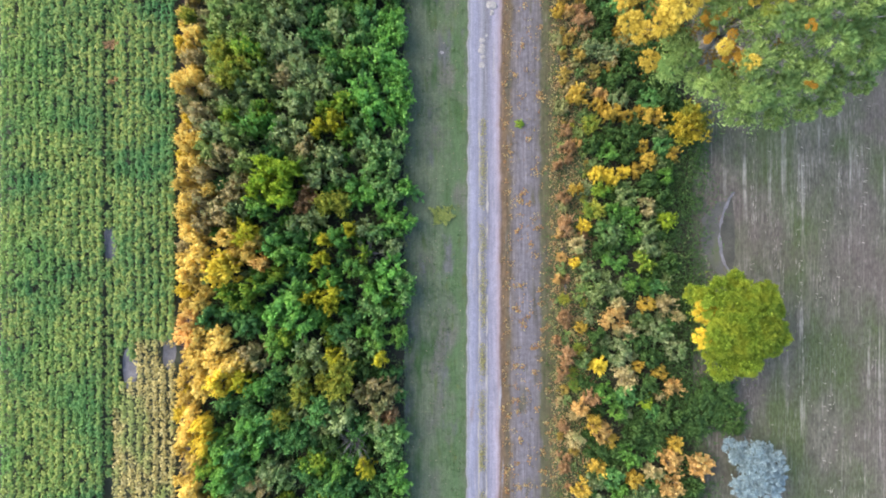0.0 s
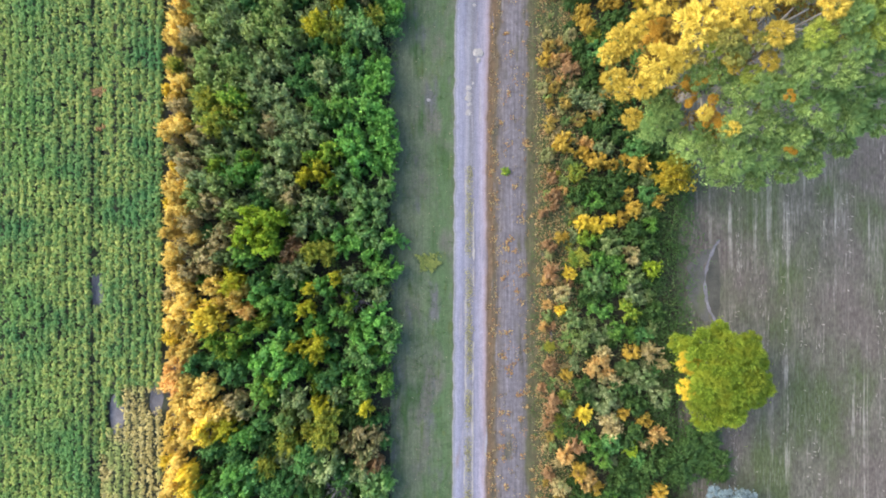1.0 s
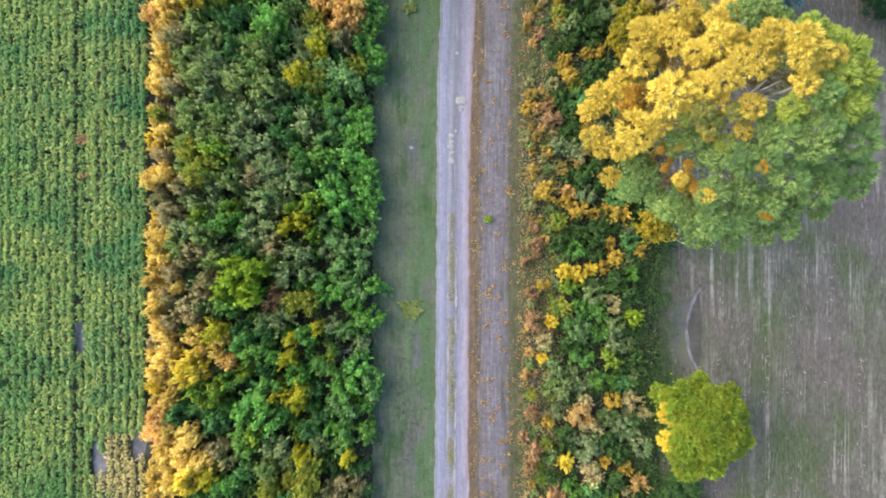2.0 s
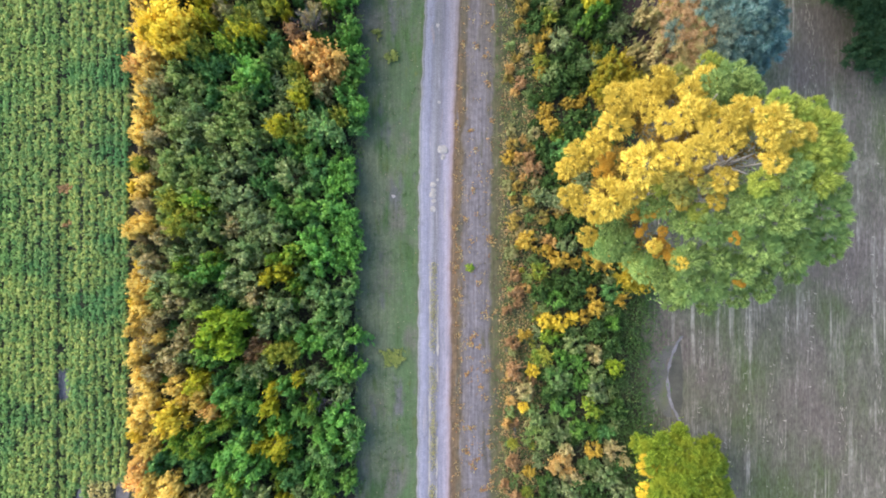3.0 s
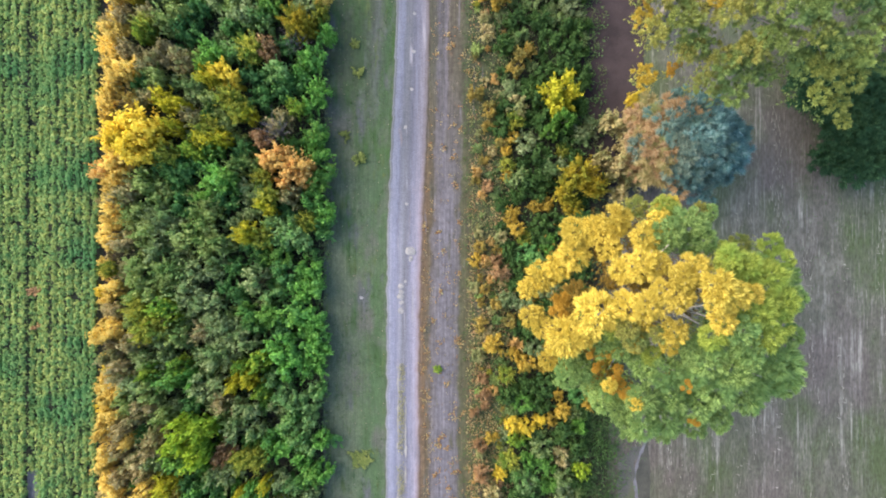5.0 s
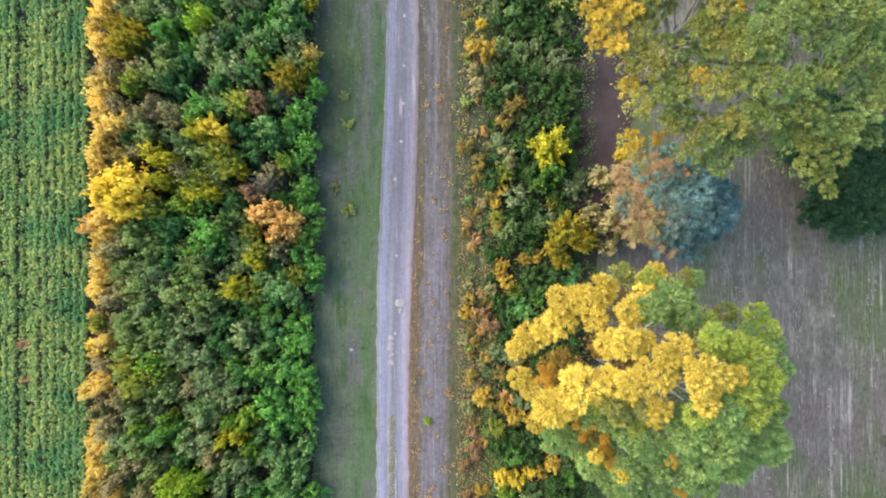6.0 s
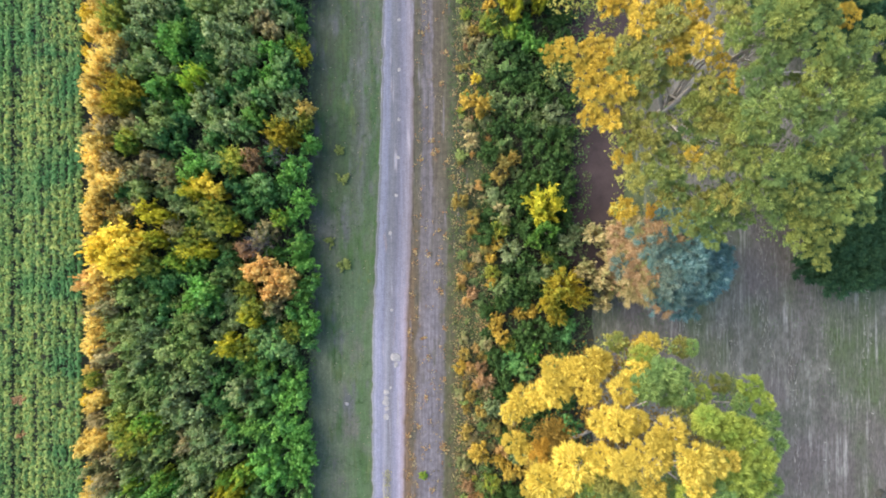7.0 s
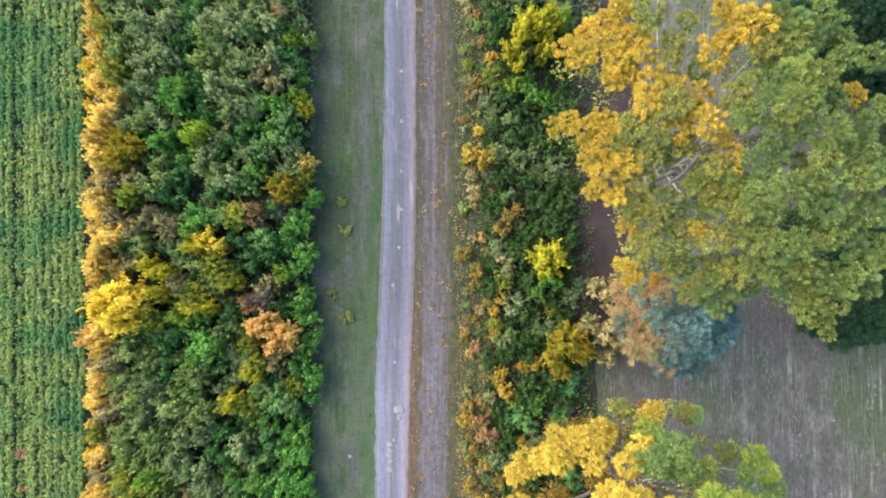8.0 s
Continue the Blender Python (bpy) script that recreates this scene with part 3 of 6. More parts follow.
def massed(kind, x, y, r, h):
    """A shrub whose crown has grown into its neighbours', so that it is part of the thicket."""
    thicket.append((trackside(kind) if x > 0 else kind, x, y, r, h))
    standing.append((x, y, r))


def shrub(kind, x, y, r, h):
    """One shrub: stems and a leafy crown, at (x, y), r wide from its middle, h high."""
    words = LOOKS[kind]
    kind = trackside(kind) if x > 0 else kind
    style = style_of(kind, r)
    low = x > 0 and r < 0.7
    base = new("forb" if low else "shrub")
    base.matrix_world = Matrix.LocRotScale((x, y, 0.02), Euler((0, 0, chance.uniform(0, 6.28))), (r, r * chance.uniform(0.92, 1.08), h))
    where = "in the wide hedgerow" if x < 0 else "beside the leafy track"
    words = words.replace("shrub", "low bushy plant") if low else words
    tagged(base, words + " " + where, "plant" if low else "shrub", "trackside plants" if low else "hedgerow shrubs" if x < 0 else "trackside shrubs")
    crown = part("crown", chance.choice(SHRUBS[style])[0], base)
    crown.material_slots[0].link = "OBJECT"
    crown.material_slots[0].material = LEAF[kind]
    if h > 1.0:
        part("trunk", chance.choice(STEMS), base)
    standing.append((x, y, r))
    return base


massed("dark", -5.3, -19.1, 1.05, 2.7)
shrub("gold", -20.4, -19.1, 0.87, 3.2)
massed("tan", -14.9, -18.8, 1.03, 3.7)
massed("dark", -9.2, -18.4, 1.15, 3.6)
massed("green", -17.9, -18.3, 1.14, 3.8)
shrub("green", -3.9, -18.2, 1.28, 2.9)
massed("grey", -12.8, -18.0, 1.15, 3.4)
shrub("dark", -16.1, -17.4, 1.37, 4.0)
massed("grey", -14.0, -17.3, 1.26, 3.8)
massed("lightgreen", -8.7, -17.3, 1.03, 3.9)
massed("dark", -11.4, -17.2, 0.92, 3.6)
shrub("acid", -6.2, -17.1, 0.80, 4.2)
shrub("yellowgreen", -18.7, -16.9, 1.02, 4.2)
shrub("yellowgreen", -10.4, -16.8, 1.25, 4.0)
massed("gold", -19.8, -16.6, 0.81, 3.5)
massed("pale", -4.4, -16.4, 1.05, 2.9)
shrub("lightgreen", -17.5, -16.3, 1.36, 4.4)
massed("dark", -10.2, -15.7, 1.17, 2.6)
massed("gold", -21.1, -15.6, 0.81, 3.1)
shrub("dark", -16.6, -15.5, 1.26, 3.9)
massed("green", -15.0, -15.3, 1.04, 3.4)
massed("dark", -13.1, -15.3, 1.15, 3.6)
shrub("yellow", -19.1, -15.0, 0.91, 4.2)
shrub("pale", -4.8, -14.9, 1.28, 2.9)
massed("lightgreen", -18.4, -14.8, 1.15, 3.6)
shrub("dark", -11.8, -14.7, 1.37, 3.9)
massed("pale", -3.8, -14.5, 1.05, 2.9)
shrub("gold", -20.4, -14.4, 0.98, 3.2)
massed("grey", -5.7, -13.9, 0.92, 3.4)
massed("green", -15.7, -13.9, 1.15, 3.8)
shrub("dark", -14.3, -13.7, 1.25, 4.2)
shrub("yellow", -19.3, -13.6, 0.79, 4.3)
shrub("yellowolive", -13.1, -13.2, 0.86, 3.8)
shrub("gold", -20.4, -13.1, 0.87, 3.2)
shrub("rust", -4.4, -13.1, 0.81, 2.9)
massed("grey", -8.2, -12.9, 1.25, 4.1)
shrub("dark", -10.0, -12.5, 1.26, 3.9)
massed("dark", -16.1, -12.4, 1.17, 2.6)
massed("tan", -5.2, -12.4, 0.92, 3.6)
massed("tan", -6.5, -11.4, 0.92, 3.4)
shrub("yellowolive", -11.3, -11.2, 0.97, 4.1)
shrub("yellowolive", -8.4, -10.9, 1.02, 4.2)
massed("tan", -4.4, -10.9, 0.81, 2.9)
shrub("gold", -19.4, -10.9, 1.04, 3.3)
massed("tan", -5.7, -10.9, 1.04, 3.2)
massed("green", -14.9, -10.7, 1.14, 3.8)
massed("yellowolive", -9.6, -10.3, 0.80, 3.7)
shrub("yellow", -17.7, -10.2, 1.35, 4.6)
shrub("acid", -16.1, -10.2, 1.02, 4.3)
massed("dark", -13.6, -9.9, 1.15, 3.5)
massed("olive", -11.8, -9.9, 1.15, 3.7)
shrub("yellowolive", -8.1, -9.3, 1.13, 4.6)
shrub("gold", -19.8, -9.1, 1.15, 3.6)
shrub("gold", -16.7, -9.0, 1.26, 3.7)
massed("tan", -14.8, -8.5, 1.15, 3.8)
shrub("acid", -5.1, -8.5, 0.68, 4.1)
shrub("gold", -18.3, -8.5, 1.48, 4.1)
massed("tan", -15.8, -8.1, 0.92, 3.6)
shrub("acid", -8.8, -8.1, 0.79, 4.4)
massed("pale", -5.7, -7.8, 0.87, 3.2)
massed("grey", -10.9, -7.7, 1.14, 3.9)
shrub("lightgreen", -13.5, -7.3, 1.26, 3.8)
massed("lightgreen", -3.9, -6.9, 1.05, 2.9)
shrub("gold", -18.0, -6.9, 1.15, 3.7)
shrub("orange", -20.8, -6.8, 1.04, 3.2)
shrub("gold", -19.6, -6.8, 1.04, 3.4)
massed("lightgreen", -5.6, -6.8, 1.15, 3.8)
shrub("yellowgreen", -12.5, -6.8, 1.03, 3.9)
massed("green", -6.5, -6.4, 0.69, 3.3)
massed("dark", -16.0, -6.0, 1.28, 2.9)
massed("dark", -7.5, -5.6, 0.94, 2.5)
shrub("orange", -20.6, -5.5, 1.16, 3.2)
shrub("green", -11.4, -5.5, 1.38, 3.7)
shrub("green", -13.6, -5.1, 1.26, 3.6)
massed("dark", -17.4, -5.1, 1.05, 2.6)
massed("pale", -5.2, -5.1, 1.04, 3.3)
shrub("green", -12.7, -4.4, 1.27, 3.5)
shrub("acid", -9.1, -4.4, 0.69, 3.9)
massed("pale", -6.1, -4.2, 1.04, 3.3)
massed("gold", -19.7, -4.2, 0.81, 3.3)
shrub("yellowgreen", -16.1, -3.8, 1.14, 4.0)
shrub("acid", -10.6, -3.7, 0.80, 4.2)
shrub("acid", -9.2, -3.4, 1.02, 4.6)
massed("dark", -8.0, -3.3, 0.88, 2.7)
massed("pale", -3.2, -3.3, 0.99, 2.9)
shrub("lightgreen", -11.7, -3.3, 1.37, 3.9)
shrub("yellowgreen", -17.1, -3.2, 0.96, 4.3)
shrub("yellowgreen", -15.2, -2.8, 1.02, 4.1)
massed("pale", -3.2, -2.4, 1.05, 2.9)
massed("lightgreen", -14.5, -2.4, 0.92, 3.6)
shrub("gold", -20.8, -1.9, 0.87, 3.2)
massed("lightgreen", -6.4, -1.8, 0.91, 3.9)
massed("yellowgreen", -13.3, -1.7, 0.80, 3.8)
shrub("green", -4.3, -1.3, 1.28, 2.9)
shrub("yellow", -17.5, -1.3, 1.51, 5.0)
massed("lightgreen", -7.4, -1.2, 0.92, 3.7)
shrub("orange", -14.6, -0.9, 0.80, 4.1)
shrub("gold", -19.8, -0.8, 1.04, 3.4)
shrub("acid", -9.9, -0.7, 0.79, 4.3)
shrub("gold", -17.3, -0.4, 0.93, 3.2)
massed("green", -11.4, -0.4, 1.04, 3.4)
massed("lightgreen", -12.7, -0.4, 1.14, 3.8)
shrub("yellowgreen", -6.5, -0.2, 0.86, 3.8)
shrub("gold", -15.9, -0.2, 0.93, 3.2)
massed("green", -13.6, 0.3, 1.15, 3.6)
shrub("gold", -19.5, 0.6, 1.09, 3.7)
shrub("gold", -15.4, 0.9, 0.92, 3.5)
massed("dark", -12.0, 0.9, 1.17, 2.8)
shrub("acid", -9.4, 1.0, 0.62, 4.4)
massed("green", -8.3, 1.1, 1.04, 3.5)
shrub("gold", -17.4, 1.2, 1.03, 3.6)
shrub("acid", -16.0, 1.4, 1.14, 4.3)
massed("pale", -5.7, 1.5, 0.93, 3.1)
shrub("gold", -20.4, 1.6, 0.87, 3.2)
shrub("acid", -7.5, 1.8, 0.68, 4.2)
massed("grey", -6.5, 2.0, 0.87, 3.2)
massed("lightgreen", -4.3, 2.0, 1.16, 2.9)
massed("tan", -19.3, 2.1, 0.92, 3.6)
massed("grey", -12.0, 2.2, 0.92, 3.4)
massed("grey", -10.5, 2.5, 1.15, 3.6)
massed("green", -3.2, 2.5, 1.05, 2.9)
massed("tan", -17.2, 2.5, 0.69, 3.4)
massed("gold", -20.9, 3.2, 0.69, 3.2)
shrub("tan", -18.0, 3.3, 1.26, 3.7)
massed("grey", -16.6, 3.4, 0.92, 3.7)
shrub("lightgreen", -14.6, 3.5, 1.26, 3.9)
shrub("rust", -11.4, 3.7, 0.81, 3.3)
shrub("yellowolive", -8.3, 3.8, 1.02, 4.2)
shrub("yellowolive", -9.5, 3.8, 0.91, 4.1)
shrub("gold", -20.6, 4.1, 0.98, 3.2)
shrub("lime", -12.7, 4.4, 1.11, 5.6)
shrub("rust", -10.7, 4.5, 0.98, 3.5)
massed("tan", -19.6, 4.5, 0.81, 3.4)
massed("tan", -17.0, 4.7, 1.14, 3.9)
massed("pale", -4.1, 4.9, 0.93, 2.9)
massed("gold", -19.0, 5.0, 0.69, 3.3)
shrub("lime", -14.5, 5.0, 1.23, 5.1)
massed("green", -3.2, 5.2, 0.93, 2.9)
massed("pale", -5.2, 5.3, 1.04, 3.3)
massed("gold", -21.3, 5.4, 0.64, 3.0)
massed("tan", -16.3, 5.7, 0.92, 3.4)
shrub("lime", -13.3, 6.0, 1.49, 5.7)
massed("grey", -10.2, 6.0, 1.09, 3.6)
massed("grey", -8.3, 6.0, 0.92, 3.6)
massed("tan", -19.3, 6.2, 0.80, 3.6)
shrub("lime", -12.2, 6.3, 1.01, 4.7)
massed("pale", -5.9, 6.5, 1.04, 3.4)
massed("pale", -4.5, 6.5, 0.93, 2.9)
massed("gold", -20.8, 6.6, 0.75, 3.2)
shrub("lime", -14.0, 6.8, 0.89, 5.3)
massed("tan", -18.1, 7.2, 0.86, 3.5)
shrub("gold", -20.2, 7.2, 0.93, 3.2)
massed("olive", -16.3, 7.3, 1.15, 3.5)
massed("grey", -9.1, 7.8, 1.15, 3.6)
massed("tan", -17.6, 7.8, 1.15, 3.7)
massed("pale", -5.5, 7.9, 0.86, 3.5)
massed("dark", -13.8, 8.0, 1.05, 2.6)
massed("olive", -18.9, 8.1, 1.04, 3.4)
massed("pale", -4.3, 8.2, 1.05, 2.9)
massed("tan", -10.9, 8.4, 1.03, 3.7)
massed("gold", -20.6, 8.5, 0.81, 3.2)
massed("pale", -6.0, 8.7, 1.15, 3.6)
massed("grey", -13.1, 9.0, 1.03, 3.8)
massed("olive", -16.7, 9.1, 1.15, 3.7)
shrub("gold", -19.9, 9.2, 1.04, 3.2)
shrub("yellowgreen", -7.9, 9.2, 0.91, 4.0)
massed("pale", -3.6, 9.2, 0.93, 2.9)
massed("grey", -11.5, 9.5, 1.15, 3.6)
massed("grey", -18.5, 9.5, 1.27, 3.5)
shrub("acid", -10.1, 9.9, 0.79, 4.5)
massed("grey", -12.7, 10.1, 1.04, 3.4)
shrub("acid", -8.6, 10.2, 0.91, 4.1)
massed("pale", -6.8, 10.3, 1.04, 3.2)
shrub("lightgreen", -15.7, 10.3, 1.26, 3.9)
massed("green", -13.9, 10.3, 1.03, 3.7)
massed("tan", -19.2, 10.6, 1.14, 3.9)
shrub("yellowgreen", -17.0, 10.8, 0.91, 4.0)
massed("green", -3.9, 10.9, 1.16, 2.9)
shrub("green", -5.6, 11.0, 1.26, 3.8)
massed("yellowgreen", -9.5, 11.2, 0.80, 4.1)
shrub("yellowgreen", -14.4, 11.3, 0.92, 3.7)
shrub("yellowgreen", -8.1, 11.6, 1.13, 4.4)
massed("tan", -20.4, 11.7, 0.93, 3.2)
massed("grey", -17.3, 11.8, 0.86, 3.7)
massed("grey", -12.2, 12.1, 1.26, 3.6)
massed("green", -3.4, 12.4, 1.16, 2.9)
massed("grey", -10.9, 12.4, 1.49, 3.7)
shrub("green", -6.4, 12.6, 1.37, 4.0)
shrub("green", -4.8, 12.8, 1.51, 2.9)
massed("tan", -18.5, 13.2, 1.10, 3.4)
massed("grey", -9.1, 13.4, 1.14, 4.0)
massed("gold", -21.3, 13.7, 0.81, 3.2)
massed("green", -3.6, 13.7, 1.16, 2.9)
massed("tan", -13.1, 13.9, 1.03, 3.7)
massed("olive", -14.7, 13.9, 1.26, 4.0)
massed("grey", -10.5, 14.0, 1.38, 3.6)
shrub("yellowolive", -17.4, 14.0, 0.97, 4.1)
shrub("gold", -20.2, 14.1, 0.87, 3.2)
massed("dark", -6.6, 14.2, 1.16, 2.9)
shrub("yellowolive", -16.4, 14.6, 1.25, 4.3)
massed("dark", -8.4, 14.6, 1.05, 2.8)
massed("grey", -11.7, 14.7, 1.37, 4.1)
shrub("green", -4.3, 15.1, 1.40, 2.9)
massed("lightgreen", -7.3, 15.4, 1.14, 4.2)
shrub("lightgreen", -5.6, 15.4, 1.25, 4.1)
massed("lightgreen", -8.9, 15.5, 0.92, 3.9)
shrub("yellowgreen", -15.4, 15.5, 1.35, 4.6)
massed("tan", -20.0, 15.7, 0.75, 3.1)
shrub("yellowolive", -17.8, 16.0, 1.02, 4.3)
massed("grey", -12.6, 16.3, 1.32, 3.8)
massed("pale", -7.1, 16.7, 1.15, 3.4)
massed("grey", -13.9, 17.0, 1.37, 4.1)
massed("dark", -9.7, 17.0, 1.05, 2.8)
massed("olive", -16.2, 17.0, 1.14, 3.8)
shrub("green", -4.8, 17.3, 1.40, 2.9)
massed("olive", -18.1, 17.5, 1.14, 3.9)
shrub("gold", -20.2, 17.5, 0.93, 3.2)
massed("green", -3.8, 17.7, 1.05, 2.9)
massed("grey", -8.6, 18.1, 1.15, 3.8)
massed("dark", -6.1, 18.7, 1.28, 2.8)
massed("olive", -15.7, 18.8, 1.48, 4.0)
massed("grey", -13.6, 18.9, 1.26, 3.7)
massed("olive", -17.9, 19.0, 1.26, 3.9)
massed("yellowolive", -20.6, 19.0, 0.69, 3.2)
massed("green", -4.3, 19.1, 1.16, 2.9)
massed("grey", -11.8, 19.2, 1.15, 3.4)
massed("dark", -10.2, 19.2, 1.05, 2.6)
massed("grey", -16.8, 20.5, 1.16, 3.8)
massed("dark", -9.1, 20.7, 1.07, 2.5)
massed("olive", -11.8, 21.0, 1.27, 3.9)
massed("tan", -19.1, 21.3, 1.04, 3.7)
massed("pale", -4.9, 21.4, 1.06, 3.2)
shrub("yellowolive", -7.9, 21.6, 1.16, 4.0)
massed("olive", -14.1, 21.8, 1.27, 4.0)
massed("olive", -17.3, 21.8, 1.27, 3.9)
shrub("pale", -5.7, 21.9, 1.52, 3.4)
shrub("gold", -20.5, 22.0, 0.88, 3.2)
shrub("acid", -9.0, 22.0, 1.14, 4.6)
massed("olive", -12.8, 22.0, 1.27, 4.0)
massed("grey", -15.5, 22.3, 1.40, 3.6)
massed("dark", -3.1, 22.3, 1.07, 2.5)
massed("pale", -6.7, 22.3, 1.17, 3.3)
massed("pale", -7.1, 22.7, 0.93, 3.4)
shrub("yellowolive", -4.4, 22.9, 0.94, 2.9)
massed("grey", -16.4, 23.2, 1.39, 3.8)
massed("olive", -18.2, 23.4, 1.39, 3.7)
massed("olive", -12.4, 23.7, 1.39, 3.8)
massed("green", -3.0, 23.8, 1.18, 2.9)
shrub("gold", -20.0, 24.1, 0.93, 3.4)
shrub("acid", -7.6, 24.1, 0.81, 4.2)
massed("dark", -14.5, 24.3, 1.29, 3.0)
massed("green", -4.0, 24.7, 1.06, 2.9)
massed("dark", -10.9, 24.7, 1.18, 2.9)
shrub("yellowolive", -7.4, 24.9, 1.03, 4.3)
massed("tan", -19.4, 24.9, 0.93, 3.6)
massed("tan", -5.5, 25.0, 1.05, 3.6)
massed("olive", -16.1, 25.1, 1.28, 3.5)
massed("lightgreen", -12.4, 25.4, 1.16, 3.9)
massed("tan", -18.7, 25.4, 1.16, 3.7)
massed("lightgreen", -10.6, 25.9, 1.04, 4.0)
massed("lightgreen", -3.6, 26.1, 1.06, 2.9)
massed("dark", -15.0, 26.2, 1.18, 2.7)
shrub("orange", -4.7, 26.3, 0.94, 2.9)
shrub("green", -11.5, 26.3, 1.39, 3.9)
massed("olive", -17.3, 26.3, 1.27, 3.8)
shrub("orange", -6.1, 26.5, 1.16, 4.0)
massed("yellowolive", -7.9, 26.5, 0.81, 3.9)
shrub("gold", -19.8, 26.6, 1.00, 3.2)
massed("lightgreen", -2.7, 27.0, 0.82, 2.9)
shrub("orange", -21.0, 27.1, 0.94, 3.2)
shrub("orange", -4.9, 27.2, 1.37, 4.6)
massed("olive", -10.2, 27.3, 0.93, 3.7)
massed("dark", -15.9, 27.5, 1.42, 2.8)
massed("dark", -14.1, 27.5, 1.30, 2.7)
shrub("gold", -19.8, 27.6, 1.28, 3.8)
shrub("orange", -7.4, 27.8, 0.92, 4.0)
shrub("orange", -6.5, 28.0, 1.26, 4.4)
shrub("yellowolive", -15.7, 28.3, 1.04, 4.0)
shrub("yellow", -17.7, 28.5, 1.47, 5.1)
shrub("yellowgreen", -13.3, 28.7, 1.16, 3.9)
massed("green", -3.5, 28.7, 1.18, 2.9)
massed("lightgreen", -11.9, 28.8, 1.05, 3.6)
massed("dark", -10.0, 28.8, 1.06, 2.8)
shrub("acid", -12.5, 29.4, 1.04, 4.2)
shrub("acid", -11.0, 29.5, 0.87, 4.1)
shrub("yellow", -19.4, 29.6, 1.36, 5.1)
shrub("rust", -8.1, 29.6, 0.94, 3.3)
shrub("yellow", -16.7, 30.0, 1.47, 5.1)
shrub("yellow", -17.9, 30.1, 2.03, 5.4)
shrub("lightgreen", -4.1, 30.2, 1.30, 2.9)
shrub("acid", -15.0, 30.3, 0.92, 4.2)
shrub("yellowolive", -12.4, 30.3, 1.27, 4.0)
massed("tan", -6.6, 30.8, 1.16, 3.6)
massed("tan", -13.7, 31.3, 1.05, 3.7)
shrub("acid", -9.0, 31.4, 0.81, 4.0)
shrub("yellowolive", -9.6, 31.9, 1.14, 4.5)
shrub("yellowgreen", -5.2, 32.1, 0.98, 3.9)
shrub("acid", -14.5, 32.2, 0.80, 4.3)
shrub("gold", -20.5, 32.4, 1.00, 3.2)
massed("green", -4.1, 32.4, 1.00, 2.9)
shrub("amber", -18.4, 32.5, 0.93, 3.5)
shrub("acid", -15.6, 32.6, 1.03, 4.4)
shrub("yellowolive", -10.5, 32.8, 1.03, 4.5)
massed("olive", -12.0, 33.1, 1.16, 3.7)
massed("tan", -17.4, 33.1, 1.16, 3.6)
massed("dark", -8.2, 33.2, 1.18, 2.6)
massed("green", -3.5, 33.5, 1.18, 2.9)
massed("gold", -20.3, 33.5, 0.82, 3.2)
massed("dark", -6.4, 33.6, 1.18, 2.6)
massed("dark", -5.2, 34.5, 1.18, 2.7)
shrub("acid", -11.9, 34.5, 1.03, 4.4)
shrub("yellow", -11.0, 34.6, 1.26, 4.5)
massed("olive", -16.7, 34.6, 1.05, 3.4)
shrub("gold", -19.7, 34.6, 1.05, 3.7)
massed("pale", -6.8, 35.0, 1.16, 3.6)
massed("dark", -8.8, 35.0, 1.30, 2.8)
massed("green", -4.7, 35.4, 1.18, 2.9)
massed("lightgreen", -12.5, 35.4, 0.93, 4.0)
shrub("gold", -19.0, 35.5, 1.04, 3.8)
shrub("tan", -14.8, 35.7, 1.28, 3.5)
massed("green", -11.7, 35.9, 1.05, 3.3)
massed("tan", -17.2, 35.9, 1.05, 3.4)
massed("gold", -20.5, 35.9, 0.82, 3.2)
shrub("rust", -7.3, 36.3, 0.82, 3.2)
shrub("green", -4.0, 36.4, 1.30, 2.9)
massed("tan", -16.0, 36.6, 1.17, 3.4)
massed("pale", -10.4, 36.7, 1.05, 3.5)
massed("tan", -18.9, 36.8, 0.93, 3.6)
shrub("yellowolive", -8.8, 36.8, 1.15, 4.2)
shrub("rust", -7.7, 36.8, 1.05, 3.6)
shrub("green", -12.2, 36.8, 1.28, 3.4)
shrub("gold", -20.5, 37.3, 0.94, 3.2)
massed("dark", -6.1, 37.4, 1.07, 2.5)
massed("yellowgreen", -17.5, 37.9, 0.81, 4.2)
massed("green", -3.1, 38.2, 0.94, 2.9)
shrub("gold", -19.9, 38.2, 1.05, 3.4)
massed("dark", -14.2, 38.6, 1.30, 2.9)
shrub("yellowolive", -17.3, 38.6, 0.92, 4.2)
shrub("mustard", -4.4, 38.8, 0.94, 2.9)
shrub("mustard", -5.2, 38.9, 1.26, 4.6)
massed("olive", -15.6, 39.0, 1.27, 3.9)
massed("pale", -8.2, 39.1, 1.17, 3.5)
massed("tan", -17.2, 39.6, 1.05, 3.5)
massed("tan", -19.4, 39.6, 1.05, 3.5)
massed("grey", -9.4, 39.9, 1.27, 3.8)
massed("yellowolive", -3.5, 40.0, 0.83, 2.9)
massed("dark", -13.4, 40.1, 1.06, 2.7)
massed("lightgreen", -7.2, 40.4, 1.04, 3.8)
massed("olive", -10.3, 40.4, 1.04, 3.8)
massed("olive", -14.8, 40.4, 1.28, 3.8)
massed("grey", -11.6, 40.8, 1.04, 3.8)
massed("gold", -19.8, 41.1, 0.82, 3.5)
massed("gold", -3.3, 41.1, 0.83, 2.9)
shrub("mustard", -18.3, 41.4, 1.03, 4.3)
shrub("gold", -20.4, 41.9, 1.06, 3.2)
massed("grey", -8.2, 42.0, 1.05, 3.4)
massed("pale", -6.7, 42.1, 1.16, 3.8)
massed("grey", -11.2, 42.1, 1.28, 3.8)
